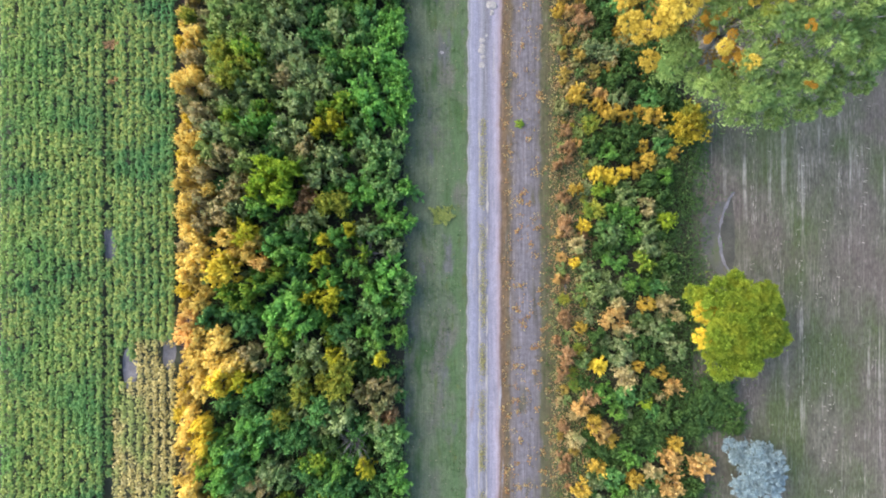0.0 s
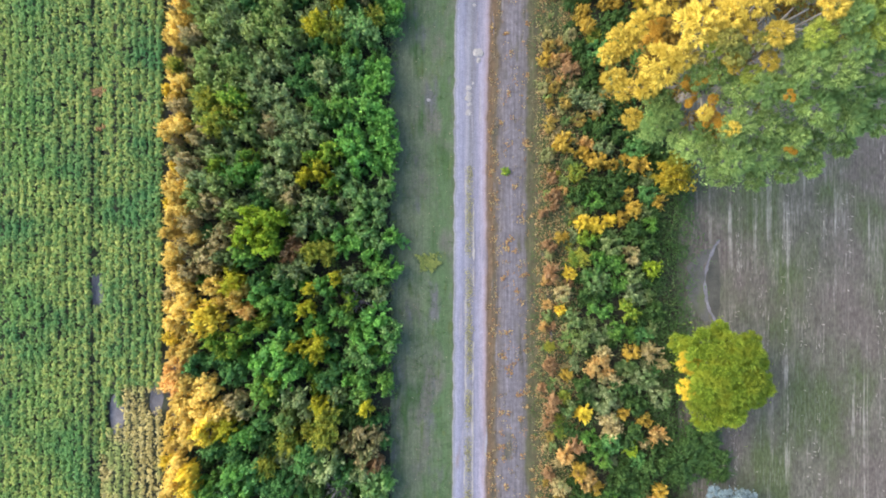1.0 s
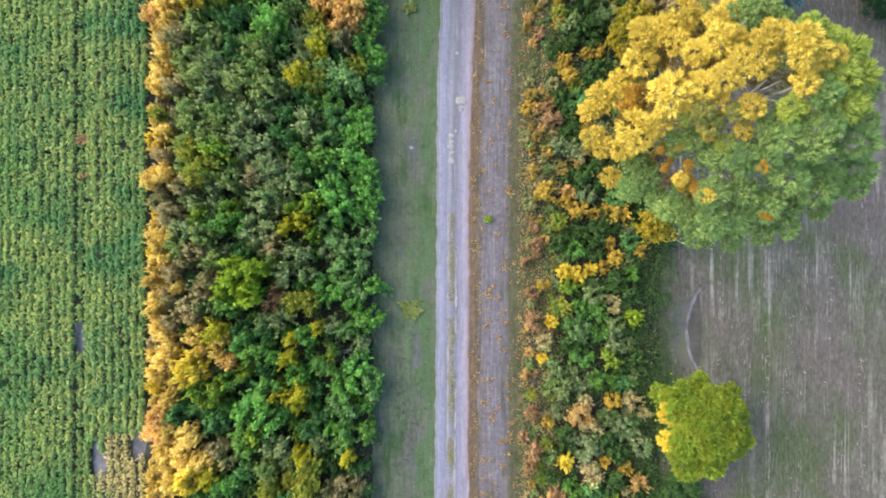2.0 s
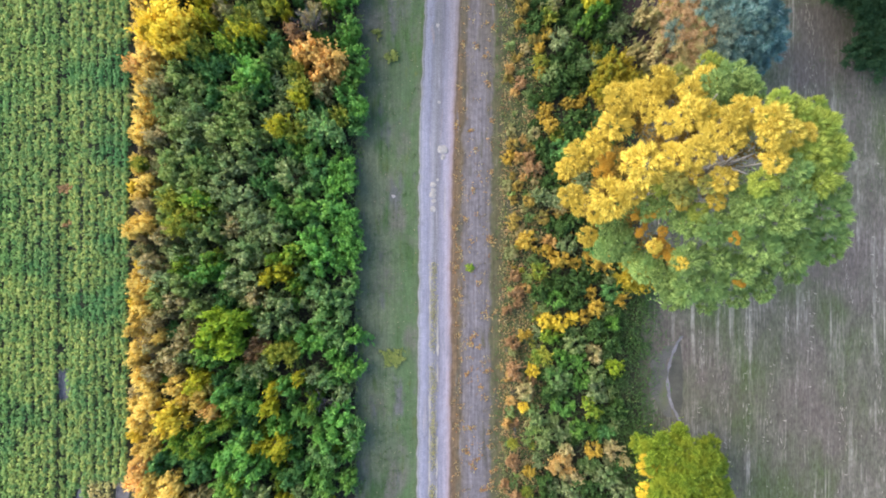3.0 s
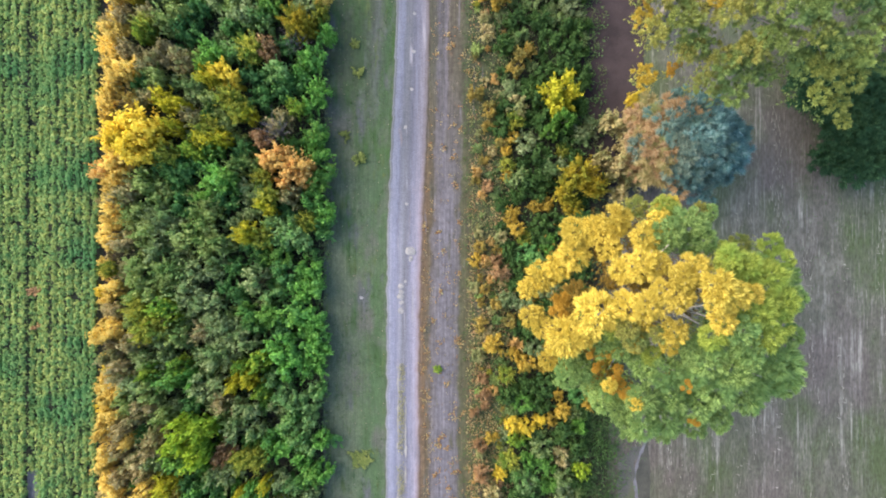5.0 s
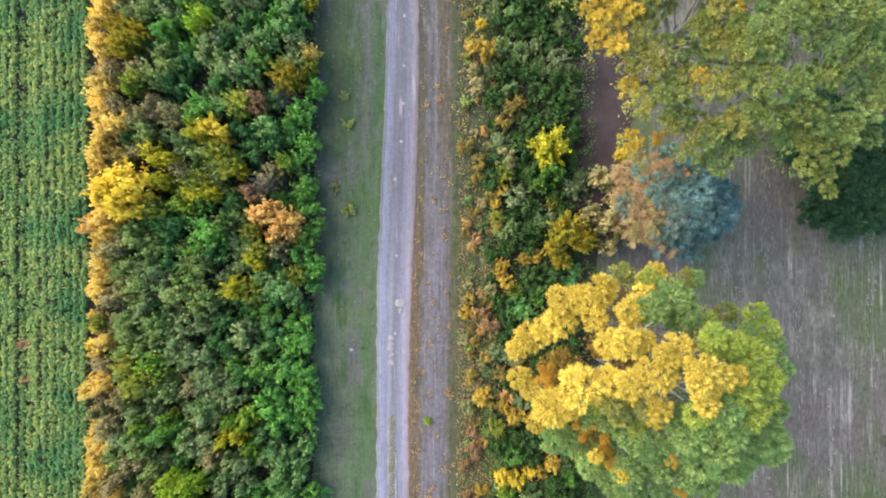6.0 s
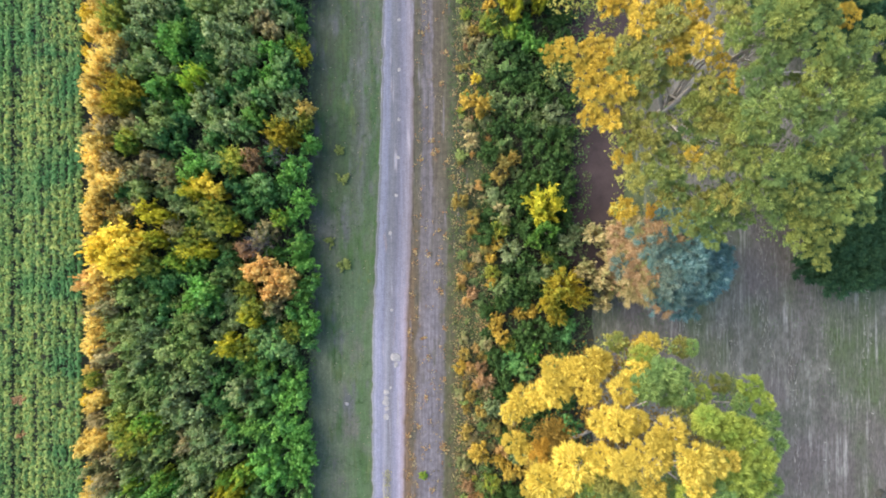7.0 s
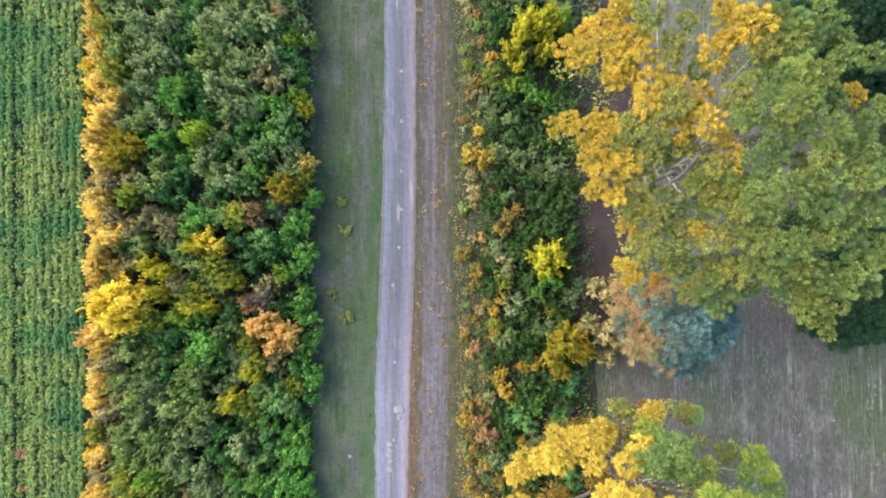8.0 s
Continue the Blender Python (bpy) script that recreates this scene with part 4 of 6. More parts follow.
massed("grey", -4.7, 42.2, 1.18, 2.9)
massed("dark", -9.7, 42.2, 1.30, 2.7)
shrub("mustard", -17.1, 42.3, 1.03, 4.4)
massed("dark", -16.5, 42.4, 0.94, 2.8)
shrub("mustard", -18.2, 42.8, 1.27, 4.1)
massed("green", -14.8, 42.8, 1.16, 3.7)
massed("pale", -5.0, 43.0, 1.05, 3.6)
shrub("lime", -12.4, 43.1, 0.68, 4.7)
massed("lightgreen", -14.0, 43.1, 0.93, 3.5)
massed("olive", -10.4, 43.1, 1.05, 3.3)
massed("gold", -20.7, 43.4, 0.82, 3.2)
massed("dark", -4.3, 43.5, 1.07, 2.6)
shrub("lime", -11.5, 43.5, 0.90, 5.4)
massed("dark", -7.9, 43.7, 1.30, 2.7)
massed("green", -5.9, 43.7, 1.05, 3.4)
massed("grey", -17.6, 44.2, 0.99, 3.5)
massed("grey", -14.5, 44.4, 1.16, 3.6)
shrub("gold", -20.0, 44.4, 0.93, 3.6)
massed("olive", -16.6, 44.5, 1.16, 3.6)
massed("pale", -5.0, 44.8, 1.17, 3.3)
massed("grey", -15.7, 44.9, 1.16, 3.6)
massed("tan", -18.4, 45.0, 0.93, 3.5)
shrub("gold", -20.0, 45.5, 0.94, 3.2)
shrub("gold", -19.0, 45.6, 0.99, 3.7)
massed("grey", -9.3, 45.6, 1.38, 4.1)
shrub("acid", -3.5, 45.6, 0.83, 2.9)
massed("green", -13.7, 45.7, 1.05, 3.5)
massed("grey", -7.6, 45.8, 1.39, 3.7)
massed("green", -5.9, 45.8, 1.17, 3.5)
massed("dark", -11.5, 45.9, 1.18, 2.8)
shrub("yellowgreen", -4.2, 45.9, 1.18, 2.9)
shrub("gold", -18.6, 46.5, 0.93, 3.6)
shrub("green", -14.4, 46.7, 1.28, 3.6)
massed("grey", -10.3, 47.0, 1.27, 3.8)
massed("olive", -4.2, 47.0, 0.71, 2.9)
massed("tan", -5.9, 47.1, 0.87, 3.5)
massed("lightgreen", -13.4, 47.2, 1.05, 3.6)
massed("grey", -17.2, 47.3, 1.04, 3.8)
massed("grey", -8.5, 47.5, 1.28, 3.7)
massed("grey", -16.1, 47.5, 1.27, 3.9)
massed("dark", -12.0, 47.7, 1.42, 2.7)
shrub("gold", -20.2, 47.8, 1.06, 3.2)
massed("dark", -13.3, 47.8, 1.18, 2.8)
massed("tan", -6.8, 48.1, 1.17, 3.4)
shrub("yellowolive", -18.5, 48.3, 1.15, 4.4)
massed("grey", -9.3, 48.3, 1.39, 3.8)
massed("olive", -11.5, 49.2, 1.27, 4.0)
massed("grey", -7.9, 49.3, 1.39, 4.0)
massed("grey", -16.6, 49.4, 1.16, 3.7)
massed("dark", -12.9, 49.7, 1.30, 2.7)
massed("grey", -14.6, 49.7, 1.38, 4.1)
massed("olive", -9.8, 49.8, 1.39, 3.9)
massed("grey", -6.3, 49.8, 1.28, 3.6)
massed("olive", -18.0, 49.9, 1.28, 3.5)
massed("dark", -5.2, 50.0, 1.18, 2.6)
shrub("gold", -20.2, 50.0, 0.94, 3.2)
massed("olive", -11.6, 51.0, 1.16, 3.8)
massed("olive", -3.0, 51.1, 0.71, 2.9)
massed("grey", -9.8, 51.1, 1.39, 3.9)
massed("yellowgreen", -4.2, 51.1, 0.83, 2.9)
massed("grey", -16.1, 51.2, 1.39, 3.8)
massed("olive", -18.4, 51.3, 1.28, 3.5)
massed("dark", -13.4, 51.5, 1.42, 2.7)
massed("dark", -5.1, 51.9, 1.30, 2.6)
massed("grey", -8.0, 52.0, 1.50, 3.9)
massed("yellowolive", -19.4, 52.0, 0.81, 4.1)
massed("grey", -16.8, 52.4, 1.38, 4.1)
massed("grey", -11.1, 52.4, 1.39, 4.0)
massed("grey", -6.2, 52.5, 1.16, 3.8)
massed("grey", -14.3, 52.6, 1.28, 3.6)
massed("grey", -9.3, 52.8, 1.50, 4.1)
massed("tan", -5.4, 53.4, 0.82, 3.6)
massed("green", 14.2, -19.4, 0.98, 2.0)
shrub("gold", 11.0, -19.3, 0.88, 2.2)
massed("deep", 20.1, -19.3, 1.08, 2.0)
shrub("orange", 18.2, -18.9, 1.17, 2.2)
shrub("gold", 15.5, -18.6, 0.78, 2.2)
shrub("tan", 16.8, -17.9, 0.78, 2.2)
shrub("rust", 9.7, -17.7, 0.59, 1.5)
shrub("gold", 12.3, -17.5, 0.78, 2.2)
shrub("orange", 20.7, -17.4, 1.08, 2.2)
shrub("orange", 18.2, -17.0, 1.08, 2.2)
shrub("green", 15.1, -16.7, 1.08, 2.0)
shrub("gold", 18.7, -15.6, 0.78, 2.2)
shrub("gold", 13.5, -15.4, 0.69, 1.5)
shrub("tan", 10.5, -15.2, 0.78, 2.2)
massed("deep", 16.9, -14.8, 1.38, 2.0)
massed("deep", 15.1, -14.8, 1.28, 2.0)
shrub("orange", 12.6, -14.8, 0.98, 2.2)
shrub("rust", 9.7, -14.4, 0.59, 1.5)
shrub("gold", 12.1, -13.9, 0.78, 2.2)
massed("deep", 18.4, -13.4, 1.18, 2.0)
shrub("lightgreen", 14.0, -12.9, 0.88, 2.2)
shrub("orange", 11.0, -12.7, 0.78, 2.2)
shrub("lime", 16.4, -12.3, 0.69, 1.5)
shrub("rust", 11.9, -11.9, 0.78, 2.2)
shrub("tan", 17.5, -11.8, 0.50, 1.5)
massed("green", 13.1, -11.6, 0.98, 2.0)
shrub("orange", 18.5, -11.1, 0.78, 2.2)
shrub("tan", 14.6, -10.2, 1.08, 2.2)
shrub("gold", 17.5, -9.9, 0.69, 1.5)
shrub("rust", 9.7, -9.8, 0.59, 1.5)
shrub("gold", 15.8, -9.4, 0.59, 1.5)
shrub("yellow", 12.5, -9.3, 0.83, 2.2)
massed("olive", 11.2, -8.8, 0.79, 2.0)
massed("deep", 16.9, -8.7, 1.08, 2.0)
shrub("rust", 9.9, -8.4, 0.78, 2.2)
massed("grey", 18.7, -8.0, 1.08, 2.0)
shrub("yellowolive", 10.9, -8.0, 0.59, 1.5)
shrub("rust", 9.1, -7.3, 0.50, 1.5)
massed("deep", 15.7, -7.1, 1.08, 2.0)
massed("deep", 12.4, -6.9, 0.79, 2.0)
massed("grey", 17.4, -6.6, 1.18, 2.0)
shrub("tan", 14.7, -6.6, 0.98, 2.2)
shrub("gold", 11.1, -6.2, 0.59, 1.5)
shrub("orange", 13.7, -5.5, 1.17, 2.2)
shrub("tan", 19.0, -5.3, 0.59, 1.5)
shrub("rust", 9.8, -5.3, 0.69, 1.5)
shrub("tan", 17.9, -4.3, 0.88, 2.2)
shrub("gold", 16.4, -4.3, 0.78, 2.2)
shrub("tan", 14.0, -4.3, 0.78, 2.2)
shrub("yellowolive", 9.8, -3.9, 0.50, 1.5)
massed("olive", 12.4, -3.4, 0.88, 2.0)
shrub("lightgreen", 16.3, -2.8, 0.69, 1.5)
shrub("lightgreen", 15.1, -2.5, 0.93, 2.2)
shrub("orange", 9.3, -2.3, 0.50, 1.5)
massed("olive", 11.7, -1.6, 0.88, 2.0)
massed("deep", 18.3, -1.1, 0.98, 2.0)
shrub("yellow", 10.7, -0.9, 0.50, 1.5)
shrub("yellowgreen", 16.2, -0.9, 0.88, 2.2)
shrub("green", 13.9, -0.7, 1.18, 2.0)
shrub("tan", 10.8, 0.5, 0.88, 2.2)
massed("green", 15.4, 1.3, 0.88, 2.0)
shrub("pale", 13.5, 1.6, 1.27, 2.2)
massed("olive", 16.6, 1.9, 0.88, 2.0)
shrub("yellow", 11.4, 2.1, 0.64, 1.5)
shrub("rust", 9.9, 2.2, 0.78, 2.2)
shrub("lime", 18.1, 2.5, 0.83, 2.2)
massed("green", 15.2, 2.9, 0.98, 2.0)
massed("green", 13.9, 3.2, 0.98, 2.0)
shrub("yellowolive", 12.1, 3.4, 0.88, 2.2)
shrub("tan", 16.4, 3.6, 0.88, 2.2)
massed("deep", 17.9, 4.3, 0.98, 2.0)
massed("olive", 14.8, 4.3, 1.08, 2.0)
shrub("rust", 9.8, 4.4, 0.69, 1.5)
shrub("gold", 10.7, 5.1, 0.59, 1.5)
shrub("yellowgreen", 12.8, 5.1, 0.88, 2.2)
shrub("yellow", 13.5, 6.0, 0.83, 2.2)
massed("green", 17.9, 6.1, 0.79, 2.0)
shrub("yellow", 12.4, 6.2, 0.88, 2.2)
shrub("yellow", 14.6, 6.5, 0.69, 1.5)
shrub("gold", 15.7, 6.6, 0.69, 1.5)
shrub("rust", 9.3, 7.1, 0.50, 1.5)
shrub("gold", 16.5, 7.3, 0.83, 2.2)
massed("deep", 14.8, 7.9, 0.98, 2.0)
shrub("gold", 18.7, 8.0, 0.69, 1.5)
shrub("green", 13.3, 8.1, 1.08, 2.0)
shrub("rust", 10.1, 8.4, 0.69, 1.5)
shrub("gold", 16.2, 8.6, 0.64, 1.5)
massed("deep", 12.0, 8.7, 0.88, 2.0)
massed("deep", 14.8, 9.4, 1.28, 2.0)
massed("deep", 13.1, 9.4, 0.98, 2.0)
shrub("rust", 10.0, 10.0, 0.59, 1.5)
shrub("yellowolive", 11.9, 10.4, 0.73, 2.2)
shrub("gold", 14.9, 11.0, 0.69, 1.5)
shrub("gold", 16.9, 11.0, 0.93, 2.2)
shrub("gold", 13.6, 11.3, 0.93, 2.2)
shrub("gold", 16.1, 11.5, 0.55, 1.5)
shrub("gold", 12.5, 11.9, 0.69, 1.5)
shrub("tan", 9.6, 11.9, 0.69, 1.5)
shrub("gold", 11.0, 12.9, 0.93, 2.2)
shrub("orange", 12.8, 12.9, 0.69, 1.5)
massed("deep", 15.6, 13.3, 0.98, 2.0)
shrub("amber", 9.8, 14.5, 0.69, 1.5)
massed("deep", 14.7, 14.8, 1.08, 2.0)
shrub("amber", 12.2, 14.8, 0.65, 1.5)
shrub("amber", 13.6, 15.1, 0.60, 1.5)
shrub("tan", 13.6, 15.6, 0.59, 1.5)
shrub("amber", 11.1, 16.2, 0.65, 1.5)
massed("grey", 13.3, 16.5, 1.08, 2.0)
massed("grey", 11.9, 16.6, 0.88, 2.0)
shrub("amber", 10.2, 17.4, 0.60, 1.5)
shrub("gold", 14.2, 18.1, 0.50, 1.5)
shrub("rust", 11.3, 18.8, 0.78, 2.2)
# this clump fills a spot of shade between shrubs
massed("deep", 12.9, 19.3, 0.89, 2.0)
shrub("pale", 14.7, 19.5, 0.88, 2.2)
shrub("orange", 10.2, 19.7, 0.60, 1.5)
shrub("gold", 9.4, 19.8, 0.69, 1.5)
shrub("rust", 11.1, 19.8, 0.60, 1.5)
shrub("amber", 9.7, 20.9, 0.60, 1.5)
massed("green", 15.4, 21.0, 0.85, 2.0)
massed("deep", 14.7, 21.5, 0.99, 2.0)
shrub("yellowolive", 13.4, 21.6, 0.70, 1.5)
shrub("tan", 11.5, 21.7, 0.70, 1.5)
shrub("gold", 12.8, 22.3, 0.74, 2.2)
massed("deep", 16.2, 22.6, 1.29, 2.0)
massed("deep", 14.7, 22.6, 1.09, 2.0)
shrub("gold", 12.3, 23.1, 0.70, 1.5)
shrub("gold", 12.5, 23.8, 0.65, 1.5)
shrub("mustard", 17.2, 24.2, 0.82, 3.4)
shrub("gold", 14.3, 24.3, 0.65, 1.5)
shrub("gold", 15.3, 24.5, 0.70, 1.5)
shrub("mustard", 16.5, 25.1, 0.87, 3.4)
massed("deep", 12.9, 25.3, 0.89, 2.0)
shrub("mustard", 18.9, 25.8, 0.96, 4.0)
shrub("rust", 10.4, 26.0, 0.60, 1.5)
shrub("tan", 22.0, 26.2, 0.96, 4.0)
shrub("tan", 20.9, 25.3, 0.85, 3.6)
massed("deep", 14.7, 26.6, 0.89, 2.0)
massed("olive", 12.9, 26.7, 0.99, 2.0)
massed("deep", 13.7, 26.7, 0.99, 2.0)
shrub("mustard", 17.6, 26.7, 1.43, 4.4)
shrub("gold", 12.0, 26.8, 0.60, 1.5)
shrub("orange", 9.4, 27.1, 0.50, 1.5)
shrub("tan", 20.7, 27.2, 1.18, 5.0)
shrub("tan", 22.7, 27.3, 1.04, 4.6)
shrub("yellowolive", 12.0, 27.7, 0.70, 1.5)
shrub("tan", 19.5, 27.9, 0.95, 4.6)
massed("deep", 14.8, 28.5, 1.19, 2.0)
shrub("tan", 22.1, 28.8, 1.27, 5.0)
shrub("gold", 12.0, 28.9, 0.55, 1.5)
shrub("yellowolive", 16.6, 29.0, 0.60, 1.5)
massed("grey", 13.5, 29.5, 1.09, 2.0)
shrub("amber", 11.6, 29.6, 0.65, 1.5)
shrub("gold", 12.5, 30.0, 0.65, 1.5)
shrub("lightgreen", 15.4, 30.1, 0.78, 3.2)
shrub("tan", 21.2, 30.3, 0.75, 5.0)
shrub("tan", 20.1, 30.8, 1.04, 5.0)
massed("deep", 11.5, 30.9, 1.09, 2.0)
shrub("green", 16.4, 31.2, 1.06, 4.0)
shrub("yellowolive", 12.6, 31.3, 0.84, 2.2)
shrub("tan", 21.9, 31.4, 0.80, 5.0)
massed("deep", 15.1, 31.4, 1.29, 2.0)
shrub("amber", 10.5, 32.3, 0.79, 2.2)
massed("deep", 11.9, 32.3, 0.99, 2.0)
shrub("tan", 12.8, 32.5, 1.09, 2.2)
shrub("acid", 16.2, 33.1, 1.5, 5.2)
shrub("yellow", 22.0, 32.7, 0.71, 5.0)
massed("deep", 14.2, 33.3, 1.09, 2.0)
shrub("acid", 15.4, 33.5, 1.00, 4.0)
shrub("amber", 9.4, 33.6, 0.79, 2.2)
massed("deep", 14.0, 34.4, 0.99, 2.0)
shrub("amber", 12.6, 35.6, 0.79, 2.2)
massed("deep", 16.8, 35.7, 1.09, 2.0)
shrub("amber", 13.3, 36.8, 0.94, 2.2)
massed("deep", 17.2, 37.1, 1.29, 2.0)
massed("deep", 11.7, 37.7, 1.09, 2.0)
massed("deep", 15.4, 38.1, 1.19, 2.0)
massed("olive", 13.1, 38.2, 0.85, 2.0)
shrub("tan", 10.3, 38.6, 0.79, 2.2)
massed("deep", 17.2, 39.0, 1.09, 2.0)
massed("deep", 14.5, 39.9, 1.09, 2.0)
shrub("tan", 10.1, 40.0, 0.60, 1.5)
massed("olive", 14.0, 41.3, 0.99, 2.0)
shrub("gold", 10.8, 41.6, 1.29, 2.2)
massed("grey", 15.2, 41.8, 0.75, 2.0)
massed("deep", 16.4, 42.0, 0.90, 2.0)
massed("deep", 15.9, 43.1, 1.09, 2.0)
shrub("pale", 13.2, 43.3, 0.60, 1.5)
shrub("yellow", 10.7, 43.8, 0.50, 1.5)
shrub("pale", 13.3, 44.5, 0.79, 2.2)
massed("deep", 14.5, 45.0, 1.09, 2.0)
massed("green", 16.4, 46.2, 0.90, 2.0)
massed("deep", 13.1, 46.4, 1.19, 2.0)
shrub("green", 15.0, 46.8, 1.09, 2.0)
shrub("tan", 10.6, 46.8, 0.60, 1.5)
shrub("yellowgreen", 13.6, 47.5, 0.84, 2.2)
shrub("amber", 10.5, 47.8, 0.50, 1.5)
shrub("yellowolive", 11.8, 48.2, 0.94, 2.2)
shrub("green", 14.5, 48.3, 1.09, 2.0)
massed("grey", 13.4, 48.4, 0.70, 1.5)
massed("deep", 12.2, 48.8, 0.80, 2.0)
shrub("acid", 13.9, 49.0, 0.71, 4.4)
shrub("acid", 15.8, 49.7, 0.80, 4.8)
shrub("gold", 11.8, 49.8, 0.70, 1.5)
shrub("acid", 13.3, 49.9, 0.90, 5.0)
massed("deep", 12.2, 51.5, 1.09, 2.0)
shrub("acid", 15.8, 51.6, 1.21, 5.7)
shrub("acid", 14.6, 51.7, 1.40, 5.7)
shrub("yellowgreen", 17.3, 52.3, 0.80, 5.0)
massed("deep", 13.2, 53.1, 1.19, 2.0)
shrub("deep", 23.6, -13.8, 1.55, 1.2)
massed("deep", 20.7, -13.7, 2.05, 1.6)
massed("deep", 22.1, -11.7, 2.26, 1.6)
shrub("mustard", 19.7, 10.2, 1.69, 3.5)


def fill_strip(x0, x1, y0, y1, tries, pick, size, seed):
    """Further shrubs wherever the strip still has room."""
    rnd = random.Random(seed)
    rest = []
    for _ in range(tries):
        x, y = rnd.uniform(x0, x1), rnd.uniform(y0, y1)
        r = rnd.uniform(*size)
        if all((x - a) ** 2 + (y - b) ** 2 > (0.6 * (r + c)) ** 2 for a, b, c in standing):
            kind = pick(rnd, x, y)
            h = r * rnd.uniform(1.3, 1.8) + (0.9 if x < 0 else 0.0)
            rest.append((kind, x, y, r, h))
            standing.append((x, y, r))
    return rest


def joined_shrubs(name, label, rest, seed):
    """Many small shrubs that stand too close to be told apart, as one mass of foliage."""
    rng = np.random.default_rng(seed)
    kinds = sorted({k for k, *_ in rest})
    all_leaves, which = [], []
    for kind, x, y, r, h in rest:
        style = style_of(kind, r)
        q = SHRUBS[style][rng.integers(len(SHRUBS[style]))][1]
        a = rng.uniform(0, 6.28)
        turn = np.array([[math.cos(a), -math.sin(a), 0], [math.sin(a), math.cos(a), 0], [0, 0, 1]])
        all_leaves.append((q @ turn.T) * np.array([r, r, h]) + np.array([x, y, 0.02]))
        which += [kinds.index(kind)] * len(q)
    tagged(new(name, leaves_mesh(name, np.concatenate(all_leaves), [LEAF[k] for k in kinds], which)), label, "shrubs", kind="stuff")


def pick_west(rnd, x, y):
    if x < -19.3:
        return rnd.choice(("gold", "gold", "gold", "olive", "tan"))
    if y > 36:
        return rnd.choice(("grey", "grey", "olive", "dark", "green"))
    if y > 6:
        if x > -8:
            return rnd.choice(("green", "dark", "grey", "lightgreen", "dark"))
        return rnd.choice(("olive", "grey", "grey", "olive", "dark", "grey"))
    if y < -9:
        return rnd.choice(("dark", "deep", "dark", "green", "grey", "deep", "yellowgreen"))
    return rnd.choice(("green", "green", "dark", "lightgreen", "dark", "grey", "yellowgreen", "green"))


def pick_east(rnd, x, y):
    return rnd.choice(("deep", "deep", "deep", "lowgrey", "lowolive") if y > 24 else ("deep", "dark", "deep", "lowolive", "lowgrey"))


def pick_forb(rnd, x, y):
    return rnd.choice(("loworange", "tan", "rust", "amber", "olive", "yellowolive", "lowolive", "tan"))


more = [b for b in thicket if b[1] < 0] + fill_strip(-20.2, -4.2, -27, 62, 5000, pick_west, (1.0, 1.7), 11)
more += fill_strip(-21.5, -20.3, -27, 62, 1500, lambda r, x, y: r.choice(("gold", "gold", "gold", "tan", "yellow")), (0.45, 0.8), 16)
more += fill_strip(-20.6, -3.6, -27, 62, 3000, pick_west, (0.6, 0.95), 12)
joined_shrubs("hedge_thicket", "mixed green and olive thicket filling the hedgerow", more, 1)
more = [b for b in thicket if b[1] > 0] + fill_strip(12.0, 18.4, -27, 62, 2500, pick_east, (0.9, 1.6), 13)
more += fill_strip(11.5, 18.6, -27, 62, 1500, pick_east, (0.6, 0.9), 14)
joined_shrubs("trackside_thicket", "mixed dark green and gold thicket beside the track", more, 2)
joined_shrubs("dry_forbs", "small orange and tan withering plants along the track", fill_strip(9.3, 12.0, -27, 62, 330, pick_forb, (0.28, 0.6), 15), 3)


# ---- trees ----
def lobes_of(rng, n, rx, ry, low, high, profile):
    """Centres of foliage lobes over a crown: even by golden angle, with jitter."""
    out = []
    for i in range(n):
        q = math.sqrt((i + 0.5) / n)
        a = i * 2.39996 + rng.uniform(-0.25, 0.25)
        edge = 1 + 0.05 * math.sin(2 * a + 4.2) + 0.04 * math.sin(5 * a + 2.6)
        q2 = q * rng.uniform(0.9, 1.05)
        z = low + (high - low) * max(0.0, 1 - q2 ** profile) ** 0.75 * rng.uniform(0.9, 1.03)
        out.append((rx * 0.88 * q * edge * math.cos(a), ry * 0.88 * q * edge * math.sin(a), z))
    return out


def clump_mesh(seed, tufts, per, length, width, ragged):
    """One foliage clump of unit radius: tufts of narrow leaves that point outwards."""
    rng = np.random.default_rng(seed)
    at, axis, face = [], [], []
    for c in range(tufts):
        up = 1.0 - 1.4 * (c + 0.5) / tufts
        a, s = c * 2.39996 + rng.uniform(-0.4, 0.4), math.sqrt(max(0.0, 1 - up * up))
        d = np.array([s * math.cos(a), s * math.sin(a), up])
        middle = d * np.array([1, 1, 0.8]) * rng.uniform(0.8 - ragged, 0.84 + ragged)
        out = unit(rng.normal(size=(per, 3)) + 0.8 * d)
        at.append(middle + out * rng.uniform(0.2, 0.34) * rng.uniform(0.3, 1.0, (per, 1)))
        axis.append(unit((out + 0.6 * d + rng.normal(scale=0.35, size=(per, 3))) * np.array([1, 1, 0.55])))
        face.append(0.8 * d + 0.3 * out + np.array([0, 0, 0.7]) + rng.normal(scale=0.25, size=(per, 3)))
    at, axis, face = np.concatenate(at), np.concatenate(axis), np.concatenate(face)
    side = unit(np.cross(face, axis)) * (width * rng.uniform(0.35, 0.65, (len(at), 1)))
    ln = length * rng.uniform(0.7, 1.3, (len(at), 1))
    return leaves_mesh("leaf_clump", np.stack([at - axis * ln * 0.35 - side, at - axis * ln * 0.35 + side, at + axis * ln * 0.65], 1), [LEAF["treegreen"]])


